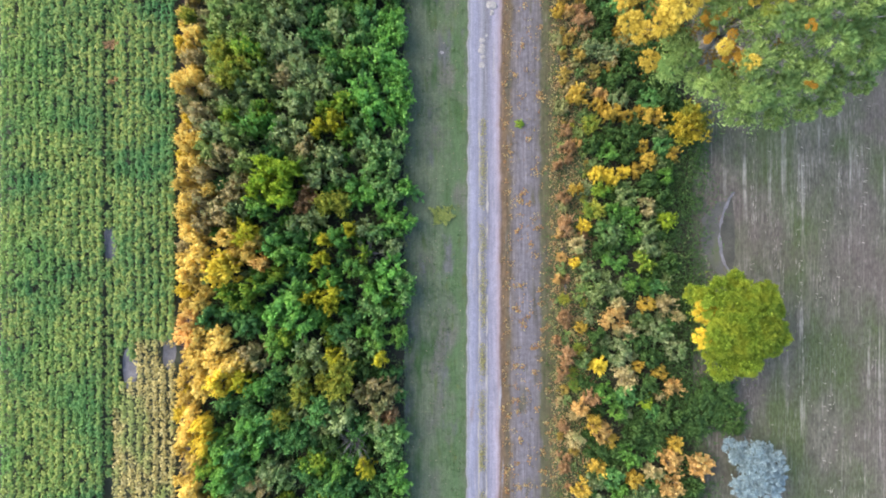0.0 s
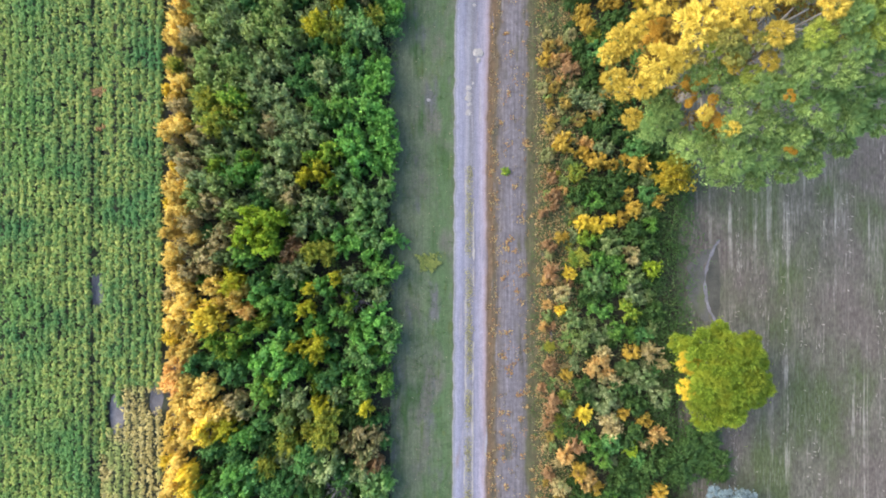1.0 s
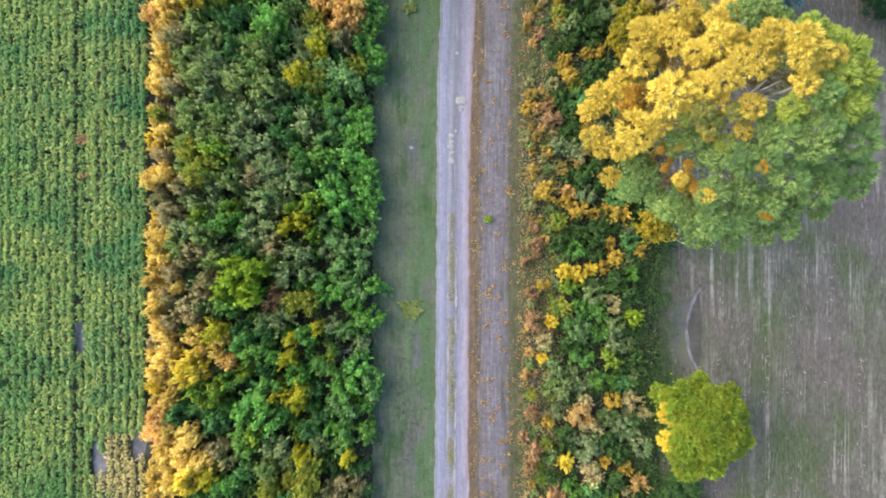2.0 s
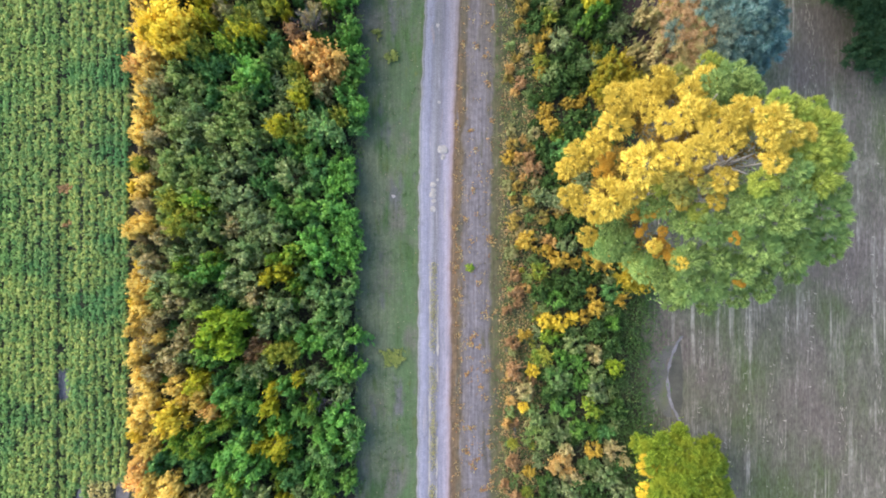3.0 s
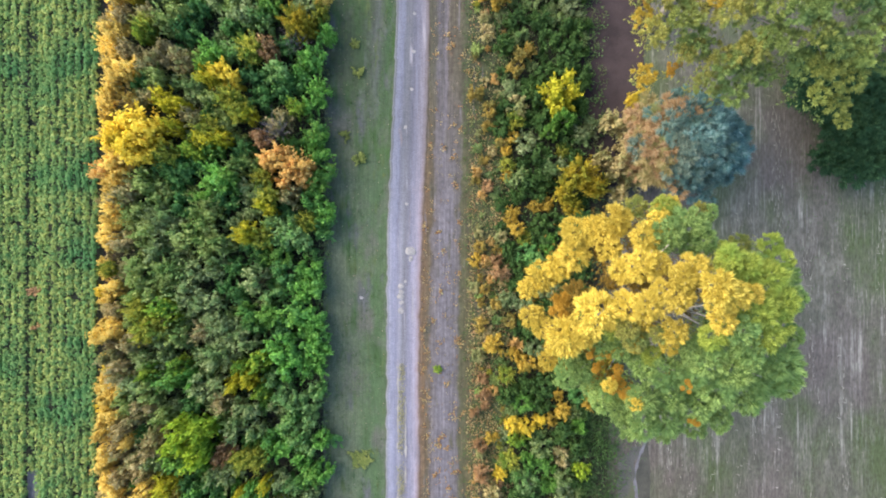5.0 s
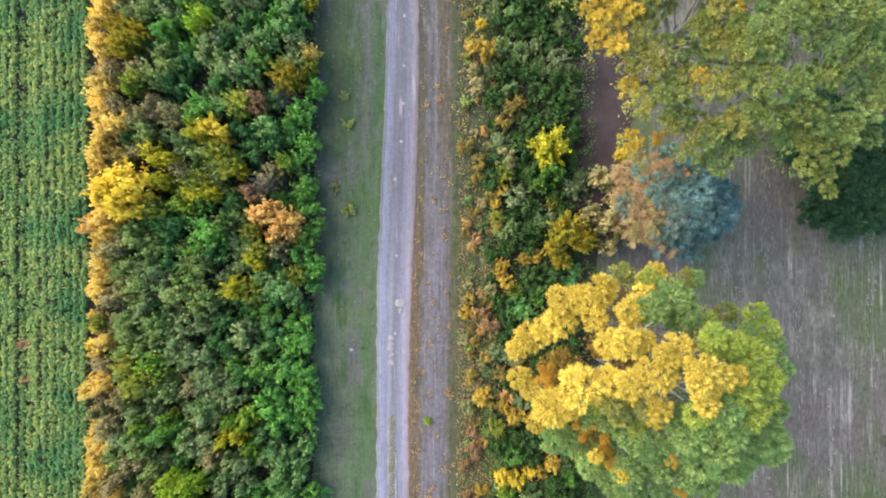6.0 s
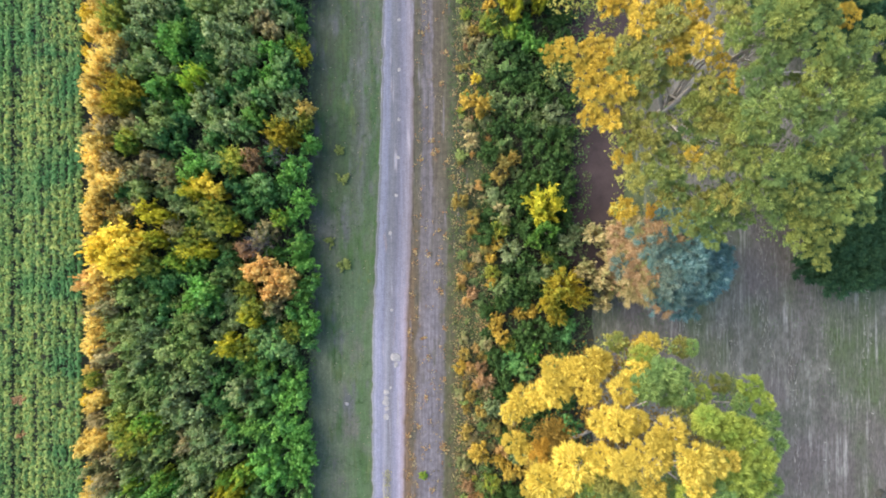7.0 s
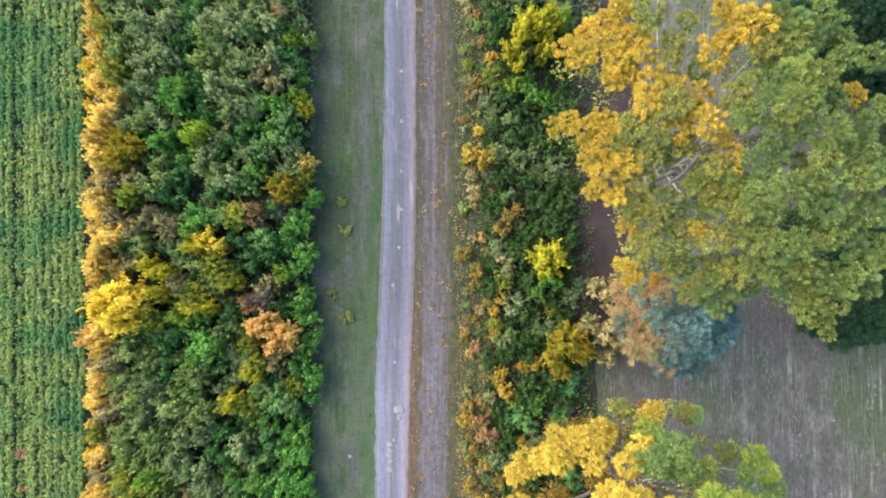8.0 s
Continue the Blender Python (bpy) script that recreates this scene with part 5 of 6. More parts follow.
CLUMPS = {"dense": [clump_mesh(500 + k, 32, 58, 0.28, 0.082, 0.13) for k in range(6)], "loose": [clump_mesh(520 + k, 24, 70, 0.24, 0.085, 0.26) for k in range(7)],
          "wispy": [clump_mesh(540 + k, 15, 46, 0.5, 0.1, 0.42) for k in range(7)]}
CLUMP_LOOK = {"gold": ("treegold", "golden leaf clump"), "lime": ("treelime", "yellow-green leaf clump"), "green": ("treegreen", "green leaf clump"), "olive": ("treeolive", "olive-yellow leaf clump"),
              "rust": ("treerust", "rust-orange leaf clump"), "amber": ("treeamber", "amber leaf clump darkened for crevice shade"), "loose": ("loosegreen", "light green leaf clump"), "paler": ("looselime", "pale yellow-green leaf clump"), "yellowed": ("loosegold", "yellowed leaf clump"),
              "blue": ("blue", "blue-grey leaf clump"), "tan": ("tan", "withered tan leaf clump"), "turning": ("turning", "yellow-green leaf clump"), "bright": ("yellow", "bright yellow leaf clump"),
              "greyed": ("greyed", "grey-green leaf clump"), "tawny": ("tawny", "tawny withered leaf clump"), "teal": ("teal", "dark blue-green leaf clump"), "silver": ("silver", "silver-blue leaf clump")}
growing = []


def puff(kind, x, y, z, r):
    """One foliage clump of the tree that is being built: its middle from the tree's foot, and its radius."""
    growing.append((kind, x, y, z, r))


def clumped_tree(name, x, y, label, style, ways, bark, seed, fill, fill_kinds, swell=0.97):
    """A tree whose crown is made of single leaf clumps round an inner mass of looser leaves."""
    rng = np.random.default_rng(seed)
    base = new(name)
    base.location = (x, y, 0)
    tagged(base, label, "tree")
    # inner leaf colours; in two crowns darkened to stand for shade
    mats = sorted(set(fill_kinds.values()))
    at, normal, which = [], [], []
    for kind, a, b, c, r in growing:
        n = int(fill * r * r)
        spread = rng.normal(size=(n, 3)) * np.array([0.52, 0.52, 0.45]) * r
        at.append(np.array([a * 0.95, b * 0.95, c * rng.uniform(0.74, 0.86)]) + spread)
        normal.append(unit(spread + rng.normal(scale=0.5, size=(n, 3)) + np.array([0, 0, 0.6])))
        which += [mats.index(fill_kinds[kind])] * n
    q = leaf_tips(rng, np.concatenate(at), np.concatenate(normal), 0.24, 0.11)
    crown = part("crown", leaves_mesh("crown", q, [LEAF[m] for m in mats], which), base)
    patches = []
    for kind, a, b, c, r in growing:
        if kind == "rust":
            patches += [(kind, a + r * rng.normal(scale=0.55), b + r * rng.normal(scale=0.55), c + r * rng.uniform(-0.4, 0.1), r * rng.uniform(0.3, 0.55)) for _ in range(6)]
        else:
            patches.append((kind, a, b, c, r))
    for kind, a, b, c, r in patches:
        look_of, words = CLUMP_LOOK[kind]
        ob = part("leaf_clump", CLUMPS[style][rng.integers(len(CLUMPS[style]))], crown, words)
        ob.location = (a, b, c - 0.45 * r + rng.normal(scale=0.3 * r))
        ob.rotation_euler = (rng.uniform(-0.25, 0.25), rng.uniform(-0.25, 0.25), rng.uniform(0, 6.28))
        ob.scale = (r * swell, r * swell * rng.uniform(0.88, 1.1), r * swell * rng.uniform(0.9, 1.15))
        ob.material_slots[0].link = "OBJECT"
        ob.material_slots[0].material = LEAF[look_of]
    trunk = part("trunk", tubes("trunk", ways[:1], BARK, 10), base)
    for w in ways[1:]:
        part("limb", tubes("limb", [w], bark, 7), trunk)
    growing.clear()
    return base


def limbs_to(rng, fork, lobes, n, r0, wander=0.8):
    """Limbs that curve up from the fork to some of the lobes."""
    ways = []
    for p in rng.permutation(np.array(lobes))[:n]:
        f = np.array(fork)
        m1 = f + (p - f) * 0.4 + rng.normal(scale=wander * 0.5, size=3) + np.array([0, 0, 0.12 * (p[2] - f[2])])
        m2 = f + (p - f) * 0.75 + rng.normal(scale=wander * 0.4, size=3)
        ways.append([(tuple(f), r0), (tuple(m1), r0 * 0.62), (tuple(m2), r0 * 0.36), (tuple(p), r0 * 0.1)])
    return ways


# the large tree that stands over the field's edge: gold to the north-west, green to the south-east
puff("gold", -6.8, 2.5, 8.8, 1.10)
puff("gold", -7.7, 1.6, 8.0, 0.80)
puff("gold", -5.8, 3.2, 9.6, 1.00)
puff("gold", -7.5, -0.4, 8.2, 0.88)
puff("gold", -6.8, -1.1, 9.0, 0.78)
puff("gold", -5.2, 4.1, 12.4, 1.08)
puff("gold", -5.3, 5.5, 12.2, 0.94)
puff("gold", -4.2, 5.6, 13.2, 0.98)
puff("gold", -3.1, 6.1, 14.0, 1.10)
puff("gold", -4.9, 0.7, 16.6, 1.28)
puff("gold", -6.1, -1.0, 13.8, 1.25)
puff("gold", -5.2, -0.8, 14.4, 0.82)
puff("gold", -6.4, -1.7, 12.4, 0.86)
puff("gold", -6.5, -3.3, 10.0, 0.69)
puff("gold", -2.0, 5.0, 15.6, 0.92)
puff("gold", -1.0, 5.9, 15.0, 0.87)
puff("gold", -3.1, 3.2, 15.8, 0.92)
puff("gold", -2.6, 3.4, 17.4, 1.00)
puff("gold", -1.6, 3.5, 17.4, 0.75)
puff("gold", -3.2, 1.0, 17.0, 0.88)
puff("gold", -2.4, 1.2, 17.8, 0.93)
puff("gold", -1.8, 2.0, 18.0, 0.74)
puff("gold", -1.0, 1.8, 18.5, 0.84)
puff("gold", -1.0, 2.8, 18.7, 0.78)
puff("gold", -0.2, 3.2, 19.0, 0.89)
puff("gold", 0.4, 2.4, 20.0, 0.92)
puff("gold", 1.5, 1.9, 19.4, 0.88)
puff("gold", 0.5, 1.7, 19.4, 0.70)
puff("gold", 1.1, 0.5, 18.8, 0.72)
puff("gold", -0.7, -0.3, 17.0, 0.76)
puff("gold", -0.5, -1.3, 15.6, 0.59)
puff("gold", -2.3, -1.2, 15.0, 0.60)
puff("lime", -3.6, -0.3, 15.4, 0.73)
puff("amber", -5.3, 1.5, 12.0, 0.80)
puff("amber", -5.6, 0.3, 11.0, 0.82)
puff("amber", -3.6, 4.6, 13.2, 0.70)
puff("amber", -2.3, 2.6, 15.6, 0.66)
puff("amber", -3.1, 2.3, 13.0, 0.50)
puff("lime", -0.6, 6.8, 15.0, 0.74)
puff("green", -0.7, 5.2, 16.4, 0.90)
puff("green", 0.5, 5.9, 16.0, 1.04)
puff("green", 1.3, 4.9, 16.4, 0.77)
puff("lime", 2.0, 3.8, 18.0, 0.80)
puff("lime", 3.1, 3.4, 17.8, 0.86)
puff("lime", 4.3, 2.6, 17.4, 1.11)
puff("lime", 5.1, 1.4, 17.0, 1.04)
puff("lime", 3.1, 1.0, 18.6, 0.96)
puff("gold", 2.7, 2.0, 18.8, 0.60)
puff("lime", 5.3, 0.2, 16.8, 1.05)
puff("lime", 4.0, -0.4, 17.4, 0.94)
puff("green", 6.3, 2.6, 15.6, 0.63)
puff("green", 6.8, -0.7, 15.2, 0.71)
puff("green", 2.2, 0.1, 18.4, 0.85)
puff("lime", 1.2, -0.5, 17.6, 0.81)
puff("green", 3.1, -1.4, 17.4, 0.94)
puff("green", 5.6, -2.0, 16.0, 1.23)
puff("green", 7.3, -3.3, 14.0, 0.98)
puff("green", 8.0, -4.3, 12.6, 0.84)
puff("green", 4.6, -3.0, 16.0, 1.23)
puff("green", 6.3, -4.1, 13.6, 0.99)
puff("green", 2.6, -2.6, 17.0, 1.01)
puff("green", 1.2, -2.0, 17.0, 0.95)
puff("green", 0.5, -1.4, 16.6, 0.83)
puff("green", 2.4, -4.0, 15.4, 1.06)
puff("green", 4.6, -4.4, 14.0, 1.22)
puff("green", 6.1, -5.6, 12.0, 0.77)
puff("green", 0.8, -3.0, 16.0, 0.91)
puff("green", 2.0, -5.5, 13.6, 1.04)
puff("green", 3.7, -5.7, 13.0, 0.99)
puff("green", 4.3, -6.8, 11.6, 0.86)
puff("green", -0.6, -3.0, 15.4, 0.99)
puff("green", 0.3, -4.7, 14.0, 0.96)
puff("green", 0.4, -6.3, 13.0, 1.06)
puff("green", 2.7, -7.3, 11.6, 0.73)
puff("green", 0.9, -7.7, 11.2, 0.74)
puff("green", -1.2, -6.6, 13.0, 1.06)
puff("green", -1.4, -7.5, 11.0, 0.75)
puff("green", -1.7, -4.8, 14.0, 1.03)
puff("green", -2.4, -6.0, 12.0, 0.87)
puff("green", -3.3, -5.6, 11.0, 0.82)
puff("green", -1.7, -2.7, 14.8, 0.88)
puff("green", -2.9, -1.7, 14.4, 0.82)
puff("green", -3.9, -1.7, 13.4, 0.77)
puff("green", -5.3, -2.5, 12.0, 0.94)
puff("green", -5.4, -4.2, 10.6, 0.90)
puff("green", -3.8, -4.8, 10.6, 0.75)
puff("green", -4.7, -3.5, 11.4, 0.89)
puff("green", -2.7, -4.7, 11.8, 0.73)
puff("rust", -4.1, -2.8, 13.0, 0.57)
puff("rust", -2.8, -3.8, 13.4, 0.63)
puff("gold", -2.1, -5.0, 14.2, 0.51)
puff("rust", -2.5, -4.4, 13.8, 0.48)
puff("rust", 0.3, -3.7, 16.2, 0.39)
puff("rust", 1.7, -6.3, 13.8, 0.35)
puff("rust", -4.5, -2.2, 13.6, 0.5)
puff("rust", -3.4, -1.7, 14.2, 0.5)
puff("rust", -6.5, 1.3, 14.2, 0.6)
puff("rust", -6.6, 0.3, 13.9, 0.55)
puff("gold", -3.6, -4.0, 13.9, 0.5)
puff("gold", -2.1, -4.9, 13.9, 0.55)
puff("olive", -3.1, -0.3, 16.3, 0.75)
puff("gold", -2.1, 0.2, 16.5, 0.7)
puff("olive", -1.3, -0.5, 16.4, 0.6)
puff("olive", -2.5, -1.0, 16.0, 0.7)
puff("lime", -1.3, -2.0, 15.6, 0.66)
puff("green", 1.9, -1.4, 17.2, 0.75)
puff("olive", -1.2, 7.2, 12.0, 0.73)
puff("gold", 0.7, 7.2, 12.4, 0.72)
puff("gold", 0.2, 6.8, 12.0, 0.58)
puff("olive", 3.2, 6.8, 11.6, 0.66)
puff("green", 0.3, 5.5, 14.0, 0.90)
puff("green", 1.5, 5.6, 14.4, 0.89)
puff("green", 0.9, 4.6, 15.4, 0.80)
puff("lime", -0.4, 4.7, 14.0, 0.69)
puff("olive", 5.1, 4.7, 12.4, 0.65)
puff("lime", 6.7, 4.7, 13.6, 0.74)
puff("lime", 7.3, 3.7, 13.8, 0.74)
puff("green", 7.6, 2.6, 13.8, 0.81)
puff("green", 7.5, 1.4, 14.2, 0.81)
puff("lime", 3.4, 4.3, 14.0, 0.55)
puff("lime", 2.6, 3.4, 17.0, 0.89)
puff("lime", 3.9, 3.1, 17.0, 0.76)
puff("green", 6.2, 3.6, 13.0, 0.59)
puff("green", 3.7, 6.8, 11.4, 0.59)
puff("lime", 4.1, 1.7, 18.0, 0.94)
puff("gold", -2.6, 6.1, 13.4, 0.77)
puff("gold", -3.6, 5.6, 12.6, 0.72)
puff("gold", -3.5, 4.4, 13.6, 0.84)
rng = np.random.default_rng(41)
tips = [(a, b, c) for _, a, b, c, _ in growing]
ways = [[((0, 0, -0.1), 0.62), ((0.1, 0, 2.5), 0.5), ((0.2, 0.1, 6.0), 0.38), ((0.0, 0.4, 10), 0.26), ((-0.3, 0.6, 13.6), 0.16)]]
ways += limbs_to(rng, (0.1, 0.05, 4.5), tips, 16, 0.2)
for tip in ((1.0, 1.2, 16.6), (0.8, 0.1, 16.4), (-0.6, 0.5, 16.4), (0.2, 1.3, 16.6)):
    ways.append([((-0.2, 0.5, 12.6), 0.13), ((-0.1 + 0.4 * tip[0], 0.5 + 0.3 * tip[1], 15.6), 0.1), (tip, 0.03)])
for tip in ((-1.4, 4.1, 16.4), (-1.0, 4.6, 16.6), (-1.8, 4.3, 16.2)):
    ways.append([((0.1, 0.3, 7.5), 0.16), ((-1.3, 3.2, 13.4), 0.09), (tip, 0.025)])
# the mass inside the gold clumps is coloured dark, as their shade
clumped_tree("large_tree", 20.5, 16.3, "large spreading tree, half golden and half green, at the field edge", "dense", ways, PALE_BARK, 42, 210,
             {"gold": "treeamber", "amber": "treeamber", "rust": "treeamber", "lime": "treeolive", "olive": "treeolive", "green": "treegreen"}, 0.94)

# the loose-crowned second tree, light green with yellow on its western limbs
puff("gold", -9.9, 1.9, 15.0, 0.50)
puff("gold", -9.1, 2.0, 15.4, 0.56)
puff("gold", -8.3, 1.4, 15.6, 0.59)
puff("gold", -7.6, 1.9, 16.0, 0.65)
puff("gold", -6.9, 1.4, 16.4, 0.71)
puff("gold", -7.8, 0.7, 15.6, 0.59)
puff("gold", -7.2, 0.4, 16.4, 0.71)
puff("gold", -8.0, -0.5, 15.6, 0.59)
puff("gold", -7.5, -1.3, 16.4, 0.71)
puff("gold", -7.8, -2.0, 15.4, 0.53)
puff("gold", -6.8, -2.3, 16.0, 0.65)
puff("gold", -6.6, -0.7, 17.0, 0.70)
puff("olive", -6.3, 0.3, 17.6, 0.75)
puff("gold", -9.1, 6.4, 15.4, 0.73)
puff("gold", -8.5, 5.8, 15.8, 0.59)
puff("gold", -8.1, 7.2, 16.0, 0.65)
puff("gold", -7.3, 7.5, 16.4, 0.71)
puff("gold", -7.4, 6.0, 16.6, 0.77)
puff("gold", -6.6, 5.3, 17.0, 0.76)
puff("gold", -6.1, 4.4, 16.6, 0.64)
puff("gold", -6.7, 4.4, 16.0, 0.59)
puff("gold", -6.0, 6.4, 17.4, 0.75)
puff("olive", -5.3, 7.2, 17.8, 0.80)
puff("gold", -6.6, 7.9, 17.0, 0.76)
puff("gold", -5.4, 5.6, 17.4, 0.69)
puff("gold", -5.1, 3.5, 18.6, 0.78)
puff("gold", -4.1, 3.2, 18.6, 0.66)
puff("olive", -4.4, 2.1, 18.6, 0.78)
puff("gold", -5.5, 2.4, 18.4, 0.73)
puff("gold", -3.2, 2.0, 18.8, 0.72)
puff("gold", -2.5, 1.2, 18.6, 0.72)
puff("gold", -2.8, 2.8, 18.6, 0.54)
puff("olive", -6.0, 1.2, 18.0, 0.80)
puff("olive", -5.1, 0.8, 18.2, 0.79)
puff("gold", -3.9, 1.0, 18.4, 0.79)
puff("gold", -6.2, -0.5, 17.6, 0.75)
puff("olive", -5.2, -0.3, 17.6, 0.68)
puff("gold", -2.1, 5.0, 18.6, 0.78)
puff("gold", -1.5, 5.5, 18.6, 0.54)
puff("gold", -1.7, 7.0, 19.0, 0.71)
puff("gold", -0.5, 6.1, 19.4, 0.88)
puff("olive", 0.0, 5.0, 19.4, 0.76)
puff("gold", -1.1, 6.1, 19.0, 0.54)
puff("lime", 0.9, 6.5, 19.4, 0.76)
puff("lime", 1.6, 5.7, 19.4, 0.82)
puff("green", 2.3, 6.5, 19.0, 0.65)
puff("green", 1.2, 4.7, 19.4, 0.70)
puff("green", 2.1, 4.5, 19.4, 0.70)
puff("green", 3.0, 5.7, 19.0, 0.59)
puff("green", 4.4, 6.5, 18.6, 0.72)
puff("green", 5.4, 5.7, 18.0, 0.67)
puff("green", 5.1, 4.9, 18.0, 0.61)
puff("green", 3.8, 7.3, 18.6, 0.60)
puff("lime", 1.5, 3.2, 20.4, 0.80)
puff("lime", 2.5, 3.2, 20.4, 0.74)
puff("green", 0.9, 3.0, 20.0, 0.69)
puff("olive", -0.3, 3.0, 19.4, 0.76)
puff("olive", -1.0, 2.6, 19.0, 0.71)
puff("green", 0.3, 2.1, 20.0, 0.75)
puff("lime", 1.1, 1.7, 20.6, 0.79)
puff("green", 2.2, 1.8, 20.6, 0.73)
puff("green", 3.5, 2.1, 20.0, 0.58)
puff("gold", 5.3, 2.7, 18.6, 0.54)
puff("lime", -0.7, 1.5, 19.0, 0.71)
puff("green", 1.1, 0.6, 20.0, 0.75)
puff("green", 2.0, 0.7, 20.4, 0.74)
puff("lime", 3.4, 0.6, 20.0, 0.69)
puff("green", 5.6, 0.9, 19.0, 0.71)
puff("green", 6.8, 2.0, 18.4, 0.61)
puff("green", 0.9, -0.4, 19.4, 0.76)
puff("green", 0.2, -1.0, 19.0, 0.71)
puff("lime", 3.2, -0.5, 19.6, 0.70)
puff("lime", 4.3, -0.6, 19.6, 0.76)
puff("green", 5.8, -0.2, 19.0, 0.71)
puff("green", 3.7, -1.8, 19.6, 0.82)
puff("lime", 2.6, -2.1, 19.4, 0.76)
puff("green", 1.6, -2.4, 19.2, 0.83)
puff("green", 0.6, -2.3, 18.8, 0.78)
puff("lime", 5.1, -2.0, 19.2, 0.83)
puff("green", 6.7, -1.4, 18.6, 0.72)
puff("olive", -1.5, -0.9, 17.6, 0.68)
puff("gold", -0.6, -0.7, 18.0, 0.61)
puff("gold", -1.2, 0.4, 18.0, 0.49)
puff("lime", -2.2, -1.9, 17.0, 0.70)
puff("olive", -1.4, -2.4, 17.2, 0.63)
puff("lime", -0.5, -2.0, 18.0, 0.67)
puff("lime", 0.2, -3.1, 18.0, 0.80)
puff("olive", -0.7, -3.2, 17.2, 0.75)
puff("green", 1.1, -3.4, 18.4, 0.79)
puff("green", 4.0, -3.5, 19.0, 0.77)
puff("green", 5.0, -4.4, 18.6, 0.66)
puff("lime", 4.1, -4.9, 18.4, 0.73)
puff("green", 3.0, -3.2, 18.8, 0.72)
puff("olive", -5.3, -1.4, 16.4, 0.72)
puff("olive", -5.4, -2.9, 16.0, 0.78)
puff("olive", -3.9, -2.9, 16.4, 0.77)
puff("olive", -4.4, -3.9, 16.0, 0.78)
puff("lime", -3.6, -5.2, 15.6, 0.79)
puff("olive", -4.7, -5.5, 15.0, 0.74)
puff("olive", -2.7, -4.2, 16.0, 0.72)
puff("gold", -2.0, -4.4, 16.4, 0.45)
puff("green", -2.0, -3.2, 16.0, 0.65)
puff("olive", -0.9, -4.9, 16.2, 0.78)
puff("olive", -0.0, -4.6, 17.0, 0.76)
puff("lime", 0.9, -4.9, 17.6, 0.81)
puff("green", 1.9, -5.5, 17.6, 0.75)
puff("green", 2.0, -6.8, 16.8, 0.76)
puff("green", 1.2, -6.4, 16.4, 0.64)
puff("olive", 0.7, -6.8, 15.6, 0.79)
puff("green", 0.9, -7.9, 14.4, 0.75)
puff("green", -0.4, -7.6, 14.2, 0.75)
puff("olive", -1.1, -8.3, 13.4, 0.70)
puff("green", 0.4, -9.0, 13.2, 0.70)
puff("olive", -2.5, -6.5, 14.4, 0.68)
puff("green", 2.1, -7.9, 14.0, 0.62)
puff("green", 2.8, -5.2, 18.0, 0.74)
puff("lime", 3.5, -6.5, 17.4, 0.75)
puff("green", 3.6, -7.8, 15.6, 0.72)
puff("lime", 4.5, -8.2, 15.8, 0.79)
puff("lime", 5.0, -9.3, 14.4, 0.55)
puff("green", 4.7, -7.1, 17.0, 0.76)
puff("lime", 6.3, -8.5, 15.6, 0.79)
puff("lime", 6.4, -9.9, 14.2, 0.62)
puff("lime", 7.1, -10.8, 13.4, 0.42)
puff("lime", 6.2, -7.5, 16.6, 0.77)
puff("green", 6.9, -6.5, 17.0, 0.82)
puff("lime", 7.2, -5.6, 17.4, 0.81)
puff("green", 8.3, -7.8, 15.4, 0.60)
puff("rust", -3.1, -7.4, 13.0, 0.42)
puff("gold", -4.3, -7.2, 11.0, 0.67)
puff("gold", -5.0, -4.1, 13.0, 0.57)
puff("rust", -5.0, -3.4, 14.0, 0.48)
puff("green", 6.4, -3.5, 18.6, 0.78)
puff("green", 5.9, -5.2, 18.0, 0.74)
puff("lime", 2.9, -0.9, 18.0, 0.55)
puff("olive", -3.7, 5.9, 17.8, 0.68)
puff("olive", -3.9, 4.8, 17.4, 0.62)
puff("olive", -3.0, 7.2, 17.6, 0.56)
puff("green", -2.0, 4.7, 16.6, 0.58)
puff("olive", -3.4, 0.2, 17.4, 0.7)
puff("paler", -1.9, -1.4, 17.0, 0.70)
puff("olive", -4.3, -0.5, 16.6, 0.64)
puff("yellowed", -3.1, 0.3, 17.2, 0.57)
puff("olive", -1.3, -2.6, 16.4, 0.71)
puff("paler", -0.4, -2.0, 17.2, 0.69)
puff("loose", -2.3, -6.1, 14.6, 0.82)
puff("olive", -0.7, -7.1, 14.0, 0.76)
puff("loose", 0.6, -6.8, 15.0, 0.81)
rng = np.random.default_rng(51)
for k in range(70):
    a, q = k * 2.39996, 11.5 * math.sqrt((k + 0.5) / 70)
    if q * math.cos(a) > 9.0 or q * math.sin(a) > 6.8:
        puff(("green", "lime", "loose")[k % 3], q * math.cos(a), 2 + q * math.sin(a), 19.6 - 0.05 * q * q + rng.normal(scale=0.6), rng.uniform(0.7, 1.0))
growing[:] = [({"green": "loose", "lime": "paler", "gold": "yellowed"}.get(kind, kind), *rest) for kind, *rest in growing]
tips = [(a, b, c) for _, a, b, c, _ in growing]
ways = [[((0, 0, -0.1), 0.5), ((-0.2, 0, 3.0), 0.42), ((-0.5, 0.1, 7.5), 0.36), ((0.6, 0.6, 11.5), 0.24), ((2.2, 1.2, 15.5), 0.12)]]
ways += limbs_to(rng, (-0.4, 0.05, 6.8), tips, 16, 0.13, 1.4)
ways.append([((-0.9, -0.2, 8.4), 0.26), ((0.2, 0.5, 10.5), 0.2), ((1.3, 1.8, 13.0), 0.13), ((2.1, 2.2, 15.6), 0.07), ((2.8, 2.0, 16.8), 0.02)])
ways.append([((1.3, 1.8, 13.0), 0.1), ((1.9, 1.5, 14.6), 0.07), ((2.0, 0.6, 16.2), 0.02)])
